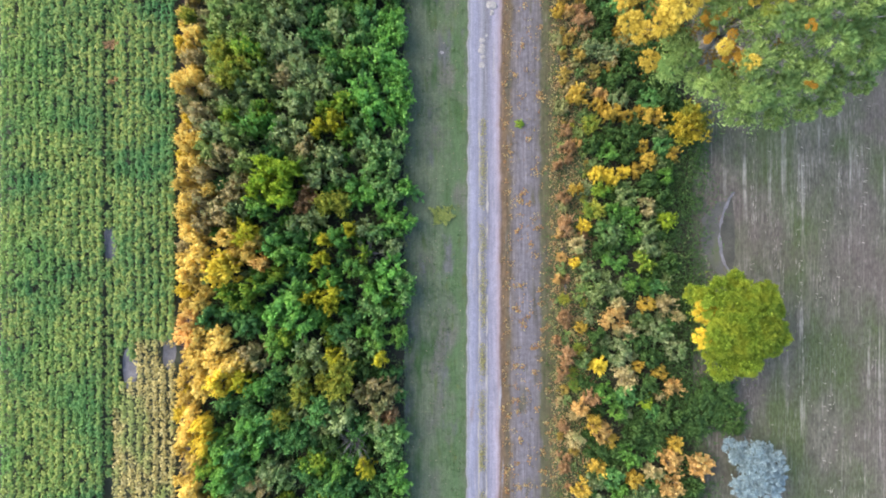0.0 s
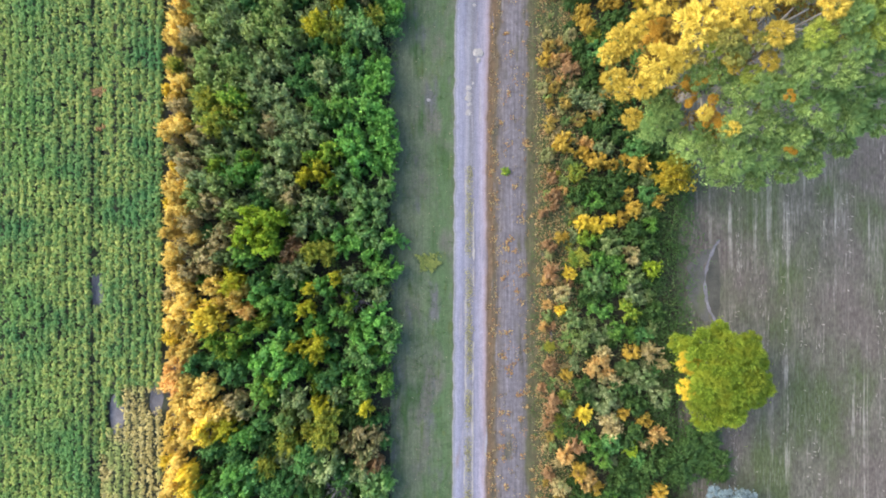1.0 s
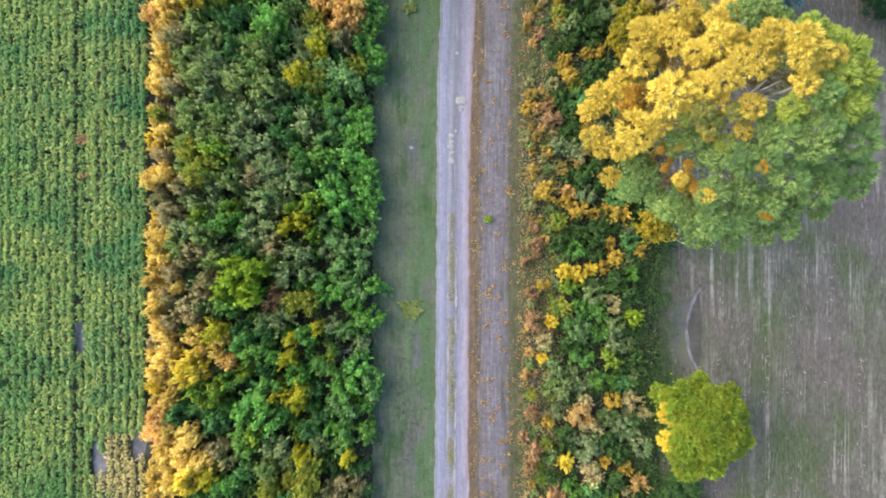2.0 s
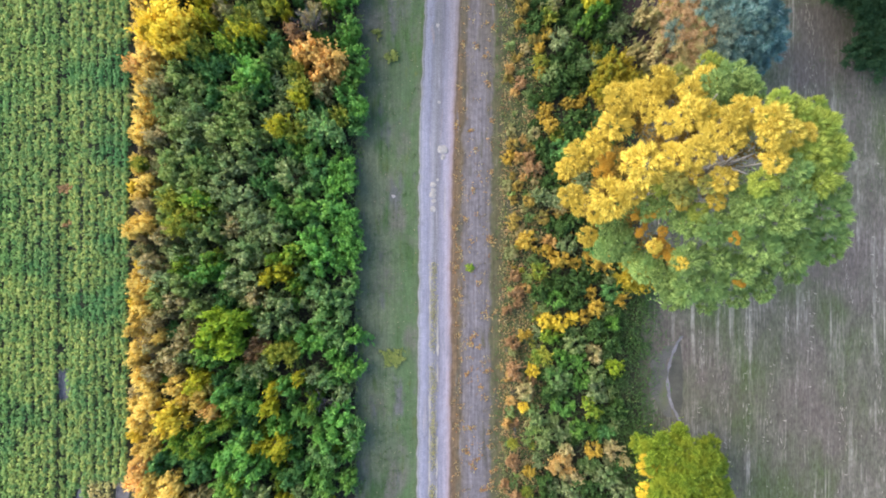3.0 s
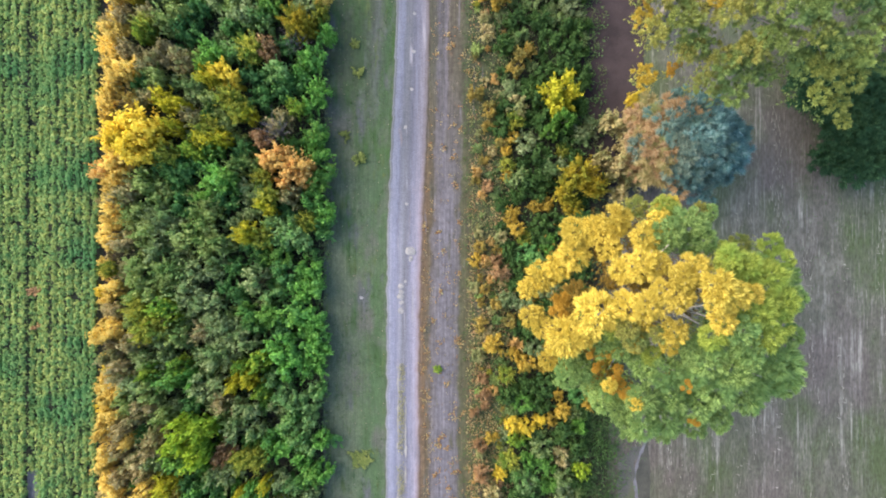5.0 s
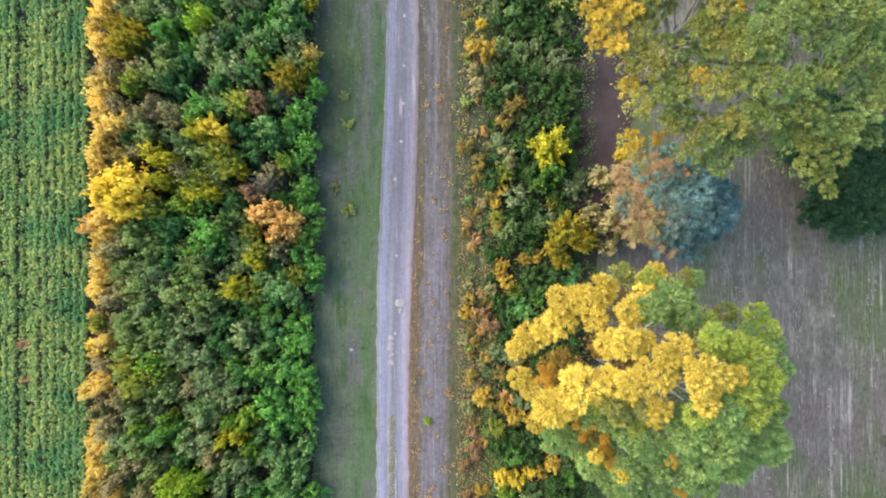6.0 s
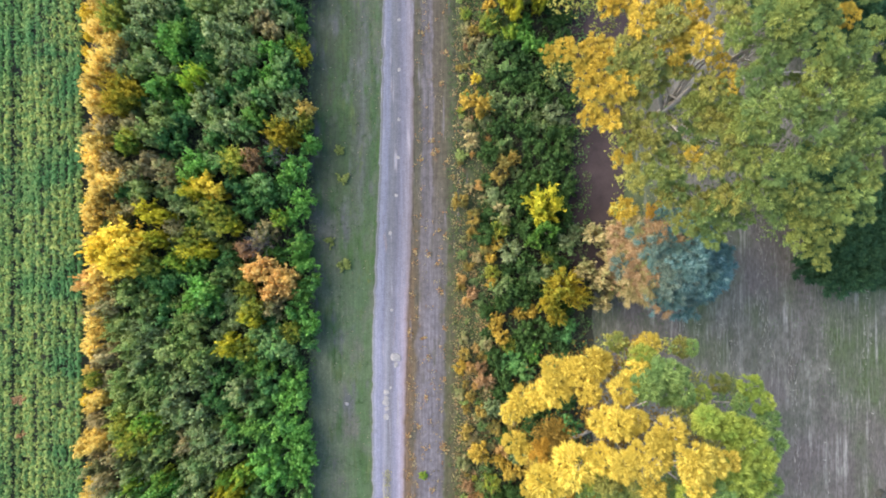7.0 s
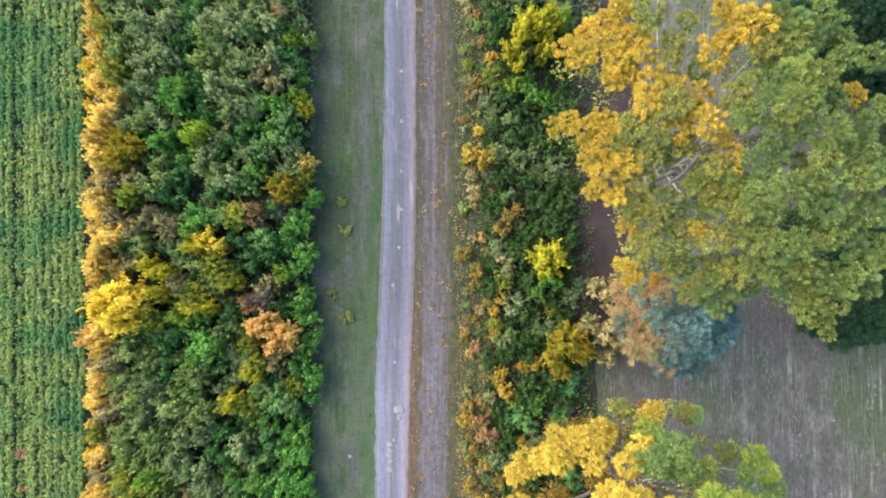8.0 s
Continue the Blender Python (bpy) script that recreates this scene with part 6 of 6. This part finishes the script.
ways.append([((0.6, 0.6, 11.5), 0.2), ((-0.8, 0.4, 14.6), 0.17), ((-2.5, -1.1, 15.2), 0.13), ((-3.6, -1.9, 15.3), 0.08), ((-4.6, -2.5, 15.2), 0.03)])
ways.append([((-0.8, 0.4, 14.6), 0.13), ((0.7, 0.7, 15.4), 0.09), ((1.1, 1.5, 16.2), 0.03)])
ways.append([((-0.9, -0.2, 8.4), 0.2), ((-3.0, 2.6, 12.5), 0.12), ((-4.4, 5.6, 15.2), 0.06), ((-4.8, 7.0, 16.0), 0.02)])
for twig in range(10):
    u, a = rng.uniform(0.1, 1.0), rng.uniform(0, 6.28)
    foot = (0.2 + 2.0 * u, 0.5 + 1.6 * u, 10.5 + 5.2 * u)
    ways.append([(foot, 0.06), ((foot[0] + 0.7 * math.cos(a), foot[1] + 0.7 * math.sin(a), foot[2] + 0.9), 0.04), ((foot[0] + 1.4 * math.cos(a + 0.4), foot[1] + 1.4 * math.sin(a + 0.4), foot[2] + 1.6), 0.012)])
clumped_tree("loose_tree", 24.4, 39.4, "tall loose-crowned light green tree with yellow western limbs", "loose", ways, PALE_BARK, 52, 130,
             {"yellowed": "treeolive", "olive": "treeolive", "rust": "treeolive", "paler": "loosegreen", "loose": "loosegreen"}, 1.12)


def crown_puffs(rng, n, rx, ry, low, high, profile, size, colour_of):
    """Clumps spread evenly over a rounded crown."""
    for x, y, z in lobes_of(rng, n, rx, ry, low, high, profile):
        puff(colour_of(x, y), x, y, z, size * rng.uniform(0.75, 1.3))
    return [(a, b, c) for _, a, b, c, _ in growing]


# the small round tree in the field
rng = np.random.default_rng(61)
tips = crown_puffs(rng, 44, 3.8, 4.2, 2.4, 6.2, 2.2, 0.85, lambda x, y: "bright" if (x < -2.3 and -2.4 < y < 1.9 and rng.uniform() < 0.85) else ("lime" if y > 2.6 and rng.uniform() < 0.3 else "turning"))
ways = [[((0, 0, -0.1), 0.2), ((0.05, 0, 1.5), 0.16), ((0, 0.1, 4.6), 0.06)]] + limbs_to(rng, (0.03, 0, 1.4), tips, 9, 0.09, 0.3)
clumped_tree("small_tree", 22.7, -5.6, "small round yellow-green tree standing in the stubble", "dense", ways, BARK, 62, 260, {"bright": "turning", "lime": "turning", "turning": "turning"}, 1.0)

# the blue-grey tree between the two large ones
rng = np.random.default_rng(71)
def blue_tones(x, y):
    """Withered tan at the western side, mixed olive and rust towards the middle, blue-green beyond."""
    k = rng.uniform()
    if x < -2.1:
        return "tan" if k < 0.5 else "tawny" if k < 0.88 else "greyed"
    if x < -0.2:
        return "greyed" if k < 0.62 else "tawny" if k < 0.68 else "blue"
    return "tawny" if k < 0.03 else "greyed" if k < 0.12 else "blue"


tips = crown_puffs(rng, 105, 4.9, 3.9, 4.2, 9.6, 1.6, 0.5, blue_tones)
ways = [[((0, 0, -0.1), 0.26), ((0.1, 0, 2.2), 0.2), ((0.1, 0.2, 7.5), 0.07)]] + limbs_to(rng, (0.06, 0, 2.0), tips, 10, 0.12, 0.4)
# inner leaves under blue and grey-green clumps use the shade-darkened blue-green
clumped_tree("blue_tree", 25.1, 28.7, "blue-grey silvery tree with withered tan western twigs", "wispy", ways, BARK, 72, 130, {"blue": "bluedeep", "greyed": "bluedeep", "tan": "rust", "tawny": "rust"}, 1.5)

# the pale silver-blue shrub tree at the field's edge
rng = np.random.default_rng(81)
tips = crown_puffs(rng, 16, 2.0, 2.4, 1.2, 3.0, 2.0, 0.62, lambda x, y: "silver")
ways = [[((0, 0, -0.1), 0.1), ((0.05, 0, 1.0), 0.07), ((0, 0.1, 2.2), 0.03)]] + limbs_to(rng, (0.03, 0, 0.7), tips, 6, 0.05, 0.2)
clumped_tree("silver_tree", 24.9, -17.6, "pale silver-blue bushy young tree at the field edge", "loose", ways, BARK, 82, 220, {"silver": "silver"}, 1.2)

# dark trees at the far side of the field
for sx, sy, sr, sh, seed in ((40.8, 30.8, 5.0, 5.6, 91), (37.8, 34.8, 3.0, 4.4, 94), (38.5, 51.0, 6.8, 10.0, 92), (46.5, 40.5, 5.5, 8.0, 93)):
    rng = np.random.default_rng(seed)
    tips = crown_puffs(rng, int(5 * sr * sr ** 0.5), sr, sr * 0.9, sh * 0.35, sh, 1.9, 0.95, lambda x, y: "teal")
    ways = [[((0, 0, -0.1), 0.3), ((0.1, 0, sh * 0.3), 0.22), ((0, 0.1, sh * 0.8), 0.07)]] + limbs_to(rng, (0.06, 0, sh * 0.28), tips, 8, 0.13, 0.4)
    clumped_tree("dark_tree", sx, sy, "dark blue-green dense tree at the far field edge", "loose", ways, BARK, seed, 200, {"teal": "teal"}, 1.25)


# ---- crop, undergrowth, grass and litter ----
def bare_spot(x, y):
    spots = ((-27.9, 0.8, 0.42, 1.3), (-26.3, -9.6, 0.5, 1.7), (-23.0, -8.3, 0.45, 1.2))
    return any(((x - a) / c) ** 2 + ((y - b) / d) ** 2 < 1 + 1.4 * noise.noise((x * 2.1, y * 1.7, 4)) for a, b, c, d in spots)


def bare_patch(x, y, rx, ry, seed):
    """A low crusted patch of soil with a ragged outline."""
    bm = bmesh.new()
    rim = [bm.verts.new((x + rx * math.cos(a) * q, y + ry * math.sin(a) * q, 0.03)) for a, q in ((2 * math.pi * i / 28, 1 + 0.35 * noise.noise((math.cos(2 * math.pi * i / 28) * 1.6, math.sin(2 * math.pi * i / 28) * 1.6, seed))) for i in range(28))]
    top = bm.verts.new((x, y, 0.06))
    for i in range(28):
        bm.faces.new((rim[i], rim[(i + 1) % 28], top))
    me = bpy.data.meshes.new("bare_patch")
    bm.to_mesh(me)
    bm.free()
    me.materials.append(LILAC_SOIL)
    tagged(new("bare_patch", me), "pale crusted bare soil patch among the crop", "bare soil", kind="structure")


for k, (px, py, rx, ry) in enumerate(((-27.9, 0.8, 0.55, 1.6), (-26.3, -9.6, 0.6, 2.0), (-23.0, -8.3, 0.6, 1.5))):
    bare_patch(px, py, rx, ry, 3 + k)


def withered(x, y):
    return x > -26.9 + 0.35 * (y + 12) and y < -7.2 and x > -27.2


def rows_of_crop(name, label, x0, x1, y0, y1, spacing, step, leaves, seed, only=None, mat=None):
    rng = np.random.default_rng(seed)
    at = []
    for i in range(int((x1 - x0) / spacing)):
        x = x0 + spacing * i
        gap = abs(x + 27.8) < 0.34
        drift = rng.uniform(0, 60)
        for j in range(int((y1 - y0) / step)):
            y = y0 + step * j + rng.uniform(-0.08, 0.08)
            xx = x + 0.05 * noise.noise((y * 0.4, drift, 0)) + rng.uniform(-0.02, 0.02)
            if bare_spot(xx, y) or (gap and rng.uniform() < 0.12 + 0.45 * noise.noise((y * 0.35, 3, 3))) or rng.uniform() < 0.02 or (only is not None and withered(xx, y) != only):
                continue
            tall = 0.52 + 0.18 * noise.noise((xx * 0.25, y * 0.25, 9)) + 0.3 * noise.noise((xx * 1.3, y * 1.0, 19))
            at.append((xx, y, 0.5 * tall if gap or abs(xx + 27.2) < 0.3 else tall))
    at = np.array(at)
    wide = spacing * rng.uniform(0.37, 0.54, len(at))
    q = clump_leaves(rng, at, wide, leaves, 0.23, 0.17, 0.9)
    tagged(new(name, leaves_mesh(name, q, [mat or CROP])), label, "crop", kind="stuff")


rows_of_crop("crop_rows", "dense green and yellowing crop in straight rows", -36.4, -21.4, -30, 66, 0.66, 0.36, 30, 7, False)
rows_of_crop("withered_crop", "thin withered tan crop plants in straight rows", -36.4, -21.8, -30, 66, 0.66, 0.34, 17, 8, True, DEAD_CROP)
rows_of_crop("crop_rows", "dense green crop of the neighbouring field", -52.0, -37.2, -30, 66, 0.6, 0.5, 8, 9)


def scatter(name, label, category, x_of, y0, y1, n, size, mat, seed, z=(0.1, 0.4), clump=0, flat=1.6, long=0.5, density=None, along=None):
    """Loose leaves or blades over a strip of ground; in tufts where clump is set."""
    rng = np.random.default_rng(seed)
    y = rng.uniform(y0, y1, n)
    u = rng.uniform(0, 1, n)
    lim = np.array([x_of(v) for v in y])
    x = lim[:, 0] + (lim[:, 1] - lim[:, 0]) * u
    if density:
        keep = np.array([density(a, b) for a, b in zip(x, y)]) > rng.uniform(0, 1, n)
        x, y = x[keep], y[keep]
    at = np.stack([x, y, rng.uniform(*z, len(x))], 1)
    if clump:
        at = np.repeat(at, clump, 0) + rng.normal(scale=size * 0.9, size=(len(at) * clump, 3)) * np.array([1, 1, 0.3])
        at[:, 2] = np.maximum(at[:, 2], z[0])
    normal = unit(np.array([0, 0, flat]) + rng.normal(scale=0.7, size=at.shape))
    tagged(new(name, leaves_mesh(name, leaf_tips(rng, at, normal, size, size * long, along), [mat])), label, category, kind="stuff")


def northward(y):
    """How thick the fresh orange litter lies: less towards the north."""
    return 1.0 - 0.72 * min(1.0, max(0.0, (y - 18.0) / 16.0))


scatter("undergrowth", "dark low undergrowth beneath the hedgerow shrubs", "undergrowth", lambda y: (-20.9, -3.0), -30, 66, 9000, 0.24, LEAF["under"], 21, (0.1, 0.9), 5, 1.0)
scatter("undergrowth", "dark low undergrowth beneath the trackside shrubs", "undergrowth", lambda y: (10.8, 20.3), -30, 66, 5200, 0.22, LEAF["under"], 22, (0.1, 0.7), 5, 1.0)
scatter("tall_grass", "dark green tall grass along the stubble field", "grass", lambda y: (18.2, 21.6 + 1.4 * noise.noise((y * 0.2, 4, 0)) + (2.6 if -17 < y < -7 else 0.9)), -30, 12, 5200, 0.4, LEAF["grass"], 23, (0.1, 0.9), 6, 0.7, 0.17, lambda x, y: max(0.06, 1.25 - 0.32 * (x - 18.4)) * (0.75 + 1.1 * noise.noise((x * 0.55, y * 0.4, 12))))
scatter("verge_tufts", "short green grass tufts on the verge", "grass", lambda y: (-3.4, ROAD_LEFT(y) - 0.1), -30, 66, 4500, 0.12, LEAF["grass"], 24, (0.07, 0.12), 5, 1.0, 0.3, lambda x, y: max(0.05, 0.5 + 0.9 * noise.noise((x * 0.3, y * 0.12, 2))))
scatter("weed_patch", "tan and green dry weeds between track and shrubs", "weeds", lambda y: (8.4, 12.4), -30, 66, 3600, 0.15, LEAF["grass"], 25, (0.1, 0.35), 5, 0.9, 0.35)
scatter("weed_patch", "low brown withered weeds between track and shrubs", "weeds", lambda y: (8.8, 12.4), -30, 66, 4200, 0.17, LEAF["tan"], 26, (0.1, 0.35), 4, 0.9, 0.4, lambda x, y: 0.3 + 0.7 * northward(y))
scatter("weed_patch", "rusty brown dying weeds between track and shrubs", "weeds", lambda y: (8.9, 12.4), -30, 66, 1700, 0.17, LEAF["rust"], 36, (0.12, 0.4), 5, 0.9, 0.5, lambda x, y: northward(y))
scatter("fallen_leaves", "orange and yellow fallen leaves on the track", "leaf litter", lambda y: (ROAD_RIGHT(y) + 0.1, 9.6), -30, 66, 3000, 0.12, LEAF["litter"], 27, (0.09, 0.14), 4, 2.0, 0.7, lambda x, y: northward(y) * (0.5 + 1.2 * noise.noise((x * 1.3, y * 0.7, 16)) if x < ROAD_RIGHT(y) + 1.0 else 0.06 + 0.6 * noise.noise((x, y * 0.4, 6))))
scatter("fallen_leaves", "dull pale withered leaves strewn along the track", "leaf litter", lambda y: (ROAD_RIGHT(y) + 0.1, 10.4), -30, 66, 2600, 0.12, LEAF["faded"], 38, (0.09, 0.15), 3, 2.0, 0.6, lambda x, y: 0.2 + 0.9 * noise.noise((x * 1.2, y * 0.25, 26)))
scatter("fallen_leaves", "small drifts of rusty fallen leaves on the track", "leaf litter", lambda y: (ROAD_RIGHT(y) + 0.1, 9.0), -30, 66, 150, 0.16, LEAF["litter"], 37, (0.1, 0.15), 14, 2.0, 0.7, lambda x, y: northward(y))
scatter("fallen_leaves", "a few pale fallen leaves on the verge", "leaf litter", lambda y: (-3.2, ROAD_LEFT(y)), -30, 66, 500, 0.11, LEAF["faded"], 28, (0.07, 0.1), 1, 3.0, 0.7)
scatter("road_grass", "thin yellow-green grass line along the road's middle", "grass", lambda y: (0.5 * (ROAD_LEFT(y) + ROAD_RIGHT(y)) - 0.32, 0.5 * (ROAD_LEFT(y) + ROAD_RIGHT(y)) + 0.12), -30, 11, 4200, 0.11, LEAF["roadgrass"], 29, (0.14, 0.19), 3, 1.2, 0.4, lambda x, y: 0.35 + 0.9 * noise.noise((0, y * 0.5, 7)))
straw_at = random.Random(77)


def straw_line(y):
    """One of the lines in which straw was left, wandering a little."""
    k = straw_at.choice((25.4, 27.5, 29.7, 31.5, 32.5, 34.6, 35.2, 37.8, 40.6, 43.9, 47.2))
    x = k + 0.35 * math.sin(y * 0.23 + k) + 0.15 * math.sin(y * 0.9 + 2 * k)
    return (x - 0.35, x + 0.35)


scatter("straw", "pale straw lying in lines on the stubble field", "straw", straw_line, -30, 66, 6000, 0.45, LEAF["straw"], 30, (0.02, 0.05), 0, 6.0, 0.1, lambda x, y: 0.1 + 1.5 * noise.noise((x * 0.5, y * 0.16, 5)), (1, 0, 0))
scatter("straw", "short pale straw lying across the lines of the stubble field", "straw", straw_line, -30, 66, 1200, 0.3, LEAF["straw"], 33, (0.02, 0.05), 0, 6.0, 0.22, lambda x, y: 0.25 + 1.6 * noise.noise((x * 0.7, y * 0.2, 25)), (0.25, 1, 0))
scatter("straw", "loose pale straw strewn on the stubble field", "straw", lambda y: (21.5, 55.0), -30, 66, 1600, 0.2, LEAF["straw"], 32, (0.02, 0.05), 0, 6.0, 0.2, lambda x, y: 0.35 + 0.9 * noise.noise((x * 0.5, y * 0.2, 15)), (1, 0, 0))
scatter("field_grass", "patches of short green regrowth on the stubble field", "grass", lambda y: (22.0, 55.0), -30, 66, 9000, 0.16, LEAF["grass"], 31, (0.02, 0.08), 3, 1.5, 0.3, lambda x, y: max(0.0, noise.noise((x * 0.12, y * 0.07, 8)) * 1.2 - 0.12))
ARC = lambda y: 22.75 + 0.085 * (y - 1.2) ** 2
tagged(strip("worn_patch", lambda y: (21.3 + 0.15 * (y - 1.2) ** 2, ARC(y) + 0.05), -1.9, 4.3, 0.25, 6, lambda u, y: 0.03 + 0.006 * noise.noise((u * 5, y, 0)), WORN_SOIL, 0.5, 60), "pale worn soil where wheels turn at the field edge", "bare soil", kind="structure")
tagged(strip("tyre_track", lambda y: (ARC(y), ARC(y) + 0.22), -2.6, 5.0, 0.25, 3, lambda u, y: 0.045 + 0.004 * noise.noise((u * 5, y, 0)), LILAC_SOIL, 0.18, 61), "curved pale tyre track on the stubble field", "tyre track", kind="structure")
tagged(strip("damp_hollow", lambda y: (ARC(y) + 0.24, max(ARC(y) + 0.3, 24.15 - 0.03 * (y - 1.2) ** 2)), -2.4, 4.8, 0.25, 5, lambda u, y: 0.035 - 0.012 * math.sin(math.pi * u), DAMP_SOIL, 0.1, 62), "dark damp hollow beside the curved tyre track", "bare soil", kind="structure")


# ---- single small things by the road ----
def weed(x, y, r, h, kind, label):
    base = new("weed")
    base.matrix_world = Matrix.LocRotScale((x, y, 0.05), Euler((0, 0, chance.uniform(0, 6.28))), (r, r, h))
    tagged(base, label, "weed", "weeds on the verge")
    leaves = part("foliage", chance.choice(SHRUBS["small"])[0], base)
    leaves.material_slots[0].link = "OBJECT"
    leaves.material_slots[0].material = LEAF[kind]


weed(-0.3, 3.1, 1.0, 0.22, "weed", "yellow-green weed patch on the mown verge")
weed(-0.4, 28.2, 0.6, 0.4, "weed", "yellowing low weed on the grass verge")
weed(-0.5, 35.7, 0.55, 0.35, "weed", "yellow-olive low weed on the grass verge")
weed(-1.6, 30.2, 0.5, 0.35, "weed", "small green weed on the grass verge")
weed(-0.8, 38.0, 0.45, 0.3, "weed", "small green weed on the grass verge")
weed(-2.2, 4.6, 0.6, 0.7, "pale", "pale green low weed on the grass verge")
weed(6.2, 10.6, 0.4, 0.3, "yellowgreen", "small yellow-green weed on the leafy track")


def stone_mesh(seed):
    rng = random.Random(seed)
    bm = bmesh.new()
    bmesh.ops.create_icosphere(bm, subdivisions=2, radius=1.0)
    for v in bm.verts:
        v.co *= 1 + 0.35 * noise.noise(v.co * 1.3 + Vector((seed, 0, 0)))
        v.co.z *= 0.45
    me = bpy.data.meshes.new("stone")
    bm.to_mesh(me)
    bm.free()
    me.materials.append(STONE)
    return me


STONES = [stone_mesh(k) for k in range(4)]
for x, y, r in ((3.15, 17.6, 0.22), (3.2, 17.1, 0.2), (3.1, 16.7, 0.26), (3.2, 16.2, 0.18), (3.12, 15.5, 0.24), (3.5, 18.0, 0.12), (3.9, 20.5, 0.38), (3.95, 19.9, 0.2), (-0.2, 16.6, 0.14), (3.6, 24.5, 0.14), (3.5, 31.0, 0.15), (4.0, 34.2, 0.14), (4.2, 37.4, 0.15), (4.25, 40.6, 0.14), (4.3, 44.8, 0.15), (4.3, 49.0, 0.14)):
    ob = new("stone", chance.choice(STONES))
    ob.matrix_world = Matrix.LocRotScale((x, y, 0.125 if x > 1 else 0.06), Euler((0, 0, chance.uniform(0, 6.28))), (r, r * 1.2, r * 0.5))
    tagged(ob, "flat pale stone bedded in the gravel road" if x > 1 else "small pale stone on the grass verge", "stone", "stones by the road")


# pale sand lines where wheels part from the grassy middle
for k, (off, low, high) in enumerate(((-0.42, -30.0, -13.0), (-0.42, -8.4, 1.2), (-0.44, 4.0, 10.4), (0.2, -24.0, -3.6), (0.2, 1.0, 8.0))):
    tagged(strip("sand_line", lambda y, o=off: (0.5 * (ROAD_LEFT(y) + ROAD_RIGHT(y)) + o, 0.5 * (ROAD_LEFT(y) + ROAD_RIGHT(y)) + o + 0.11), low, high, 0.3, 2, lambda u, y: 0.142 + 0.006 * noise.noise((u, y * 2, 4)), SAND, 0.12, 70 + k),
           "thin pale sand line beside the grassy road middle", "sand line", kind="structure")


# ---- leafless shrubs, dead crop plants, a stump ----
def bare_shrub(x, y, r, h, seed):
    """A leafless shrub: stems that fork into thin grey twigs."""
    rng = np.random.default_rng(seed)
    base = new("bare_shrub")
    base.location = (x, y, 0.02)
    tagged(base, "leafless grey-brown shrub among the hedgerow green", "shrub")
    for i in range(9):
        a, lean = 6.28 * i / 9 + rng.uniform(-0.3, 0.3), rng.uniform(0.3, 0.8)
        mid = np.array([0.45 * lean * r * math.cos(a), 0.45 * lean * r * math.sin(a), 0.55 * h])
        ways = [[((0.06 * math.cos(a), 0.06 * math.sin(a), -0.05), 0.045), (tuple(mid), 0.03), ((lean * r * math.cos(a), lean * r * math.sin(a), h), 0.008)]]
        for _ in range(7):
            tip = mid + rng.normal(scale=0.42 * r, size=3) * np.array([1, 1, 0.4]) + np.array([0.3 * r * math.cos(a), 0.3 * r * math.sin(a), 0.4 * h])
            ways.append([(tuple(mid * rng.uniform(0.8, 1.0)), 0.018), (tuple(0.5 * (mid + tip) + rng.normal(scale=0.06, size=3)), 0.013), (tuple(tip), 0.004)])
        part("stem", tubes("stem", ways, TWIG, 4), base)


TWIG = earth("grey_twig_bark", [(0.3, (0.12, 0.11, 0.125)), (0.7, (0.22, 0.205, 0.225))], 3.0)
bare_shrub(-7.3, -15.1, 1.5, 3.2, 401)
bare_shrub(-6.0, -0.1, 1.0, 2.8, 402)
bare_shrub(-5.3, 37.4, 1.2, 2.8, 403)
bare_shrub(-6.6, 30.1, 1.2, 4.2, 404)


def dead_plant(x, y, r):
    base = new("dead_plant")
    base.matrix_world = Matrix.LocRotScale((x, y, 0.3), Euler((0, 0, 0.3)), (r, r * 0.4, 0.5))
    tagged(base, "rust-brown dead plant between the crop rows", "plant")
    leaves = part("foliage", chance.choice(SHRUBS["small"])[0], base)
    leaves.material_slots[0].link = "OBJECT"
    leaves.material_slots[0].material = LEAF["rust"]


dead_plant(-27.6, 17.1, 0.95)
dead_plant(-27.4, 14.2, 0.6)


def stump(x, y):
    """A low weathered stump with a flared foot and a sawn top."""
    bm = bmesh.new()
    rings = []
    for z, r in ((-0.05, 0.5), (0.1, 0.4), (0.35, 0.33), (0.5, 0.32), (0.52, 0.28)):
        rings.append([bm.verts.new((r * math.cos(a) * (1 + 0.14 * noise.noise((math.cos(a) * 2, math.sin(a) * 2, z))), r * math.sin(a) * (1 + 0.14 * noise.noise((math.cos(a) * 2, math.sin(a) * 2, z))), z)) for a in (2 * math.pi * i / 18 for i in range(18))])
    for low, high in zip(rings, rings[1:]):
        for i in range(18):
            bm.faces.new((low[i], low[(i + 1) % 18], high[(i + 1) % 18], high[i]))
    bm.faces.new(rings[-1])
    me = bpy.data.meshes.new("stump")
    bm.to_mesh(me)
    bm.free()
    me.materials.append(DAMP_SOIL)
    ob = new("stump", me)
    ob.location = (x, y, 0.02)
    tagged(ob, "low dark weathered stump standing in the stubble field", "stump")


stump(44.7, 8.9)
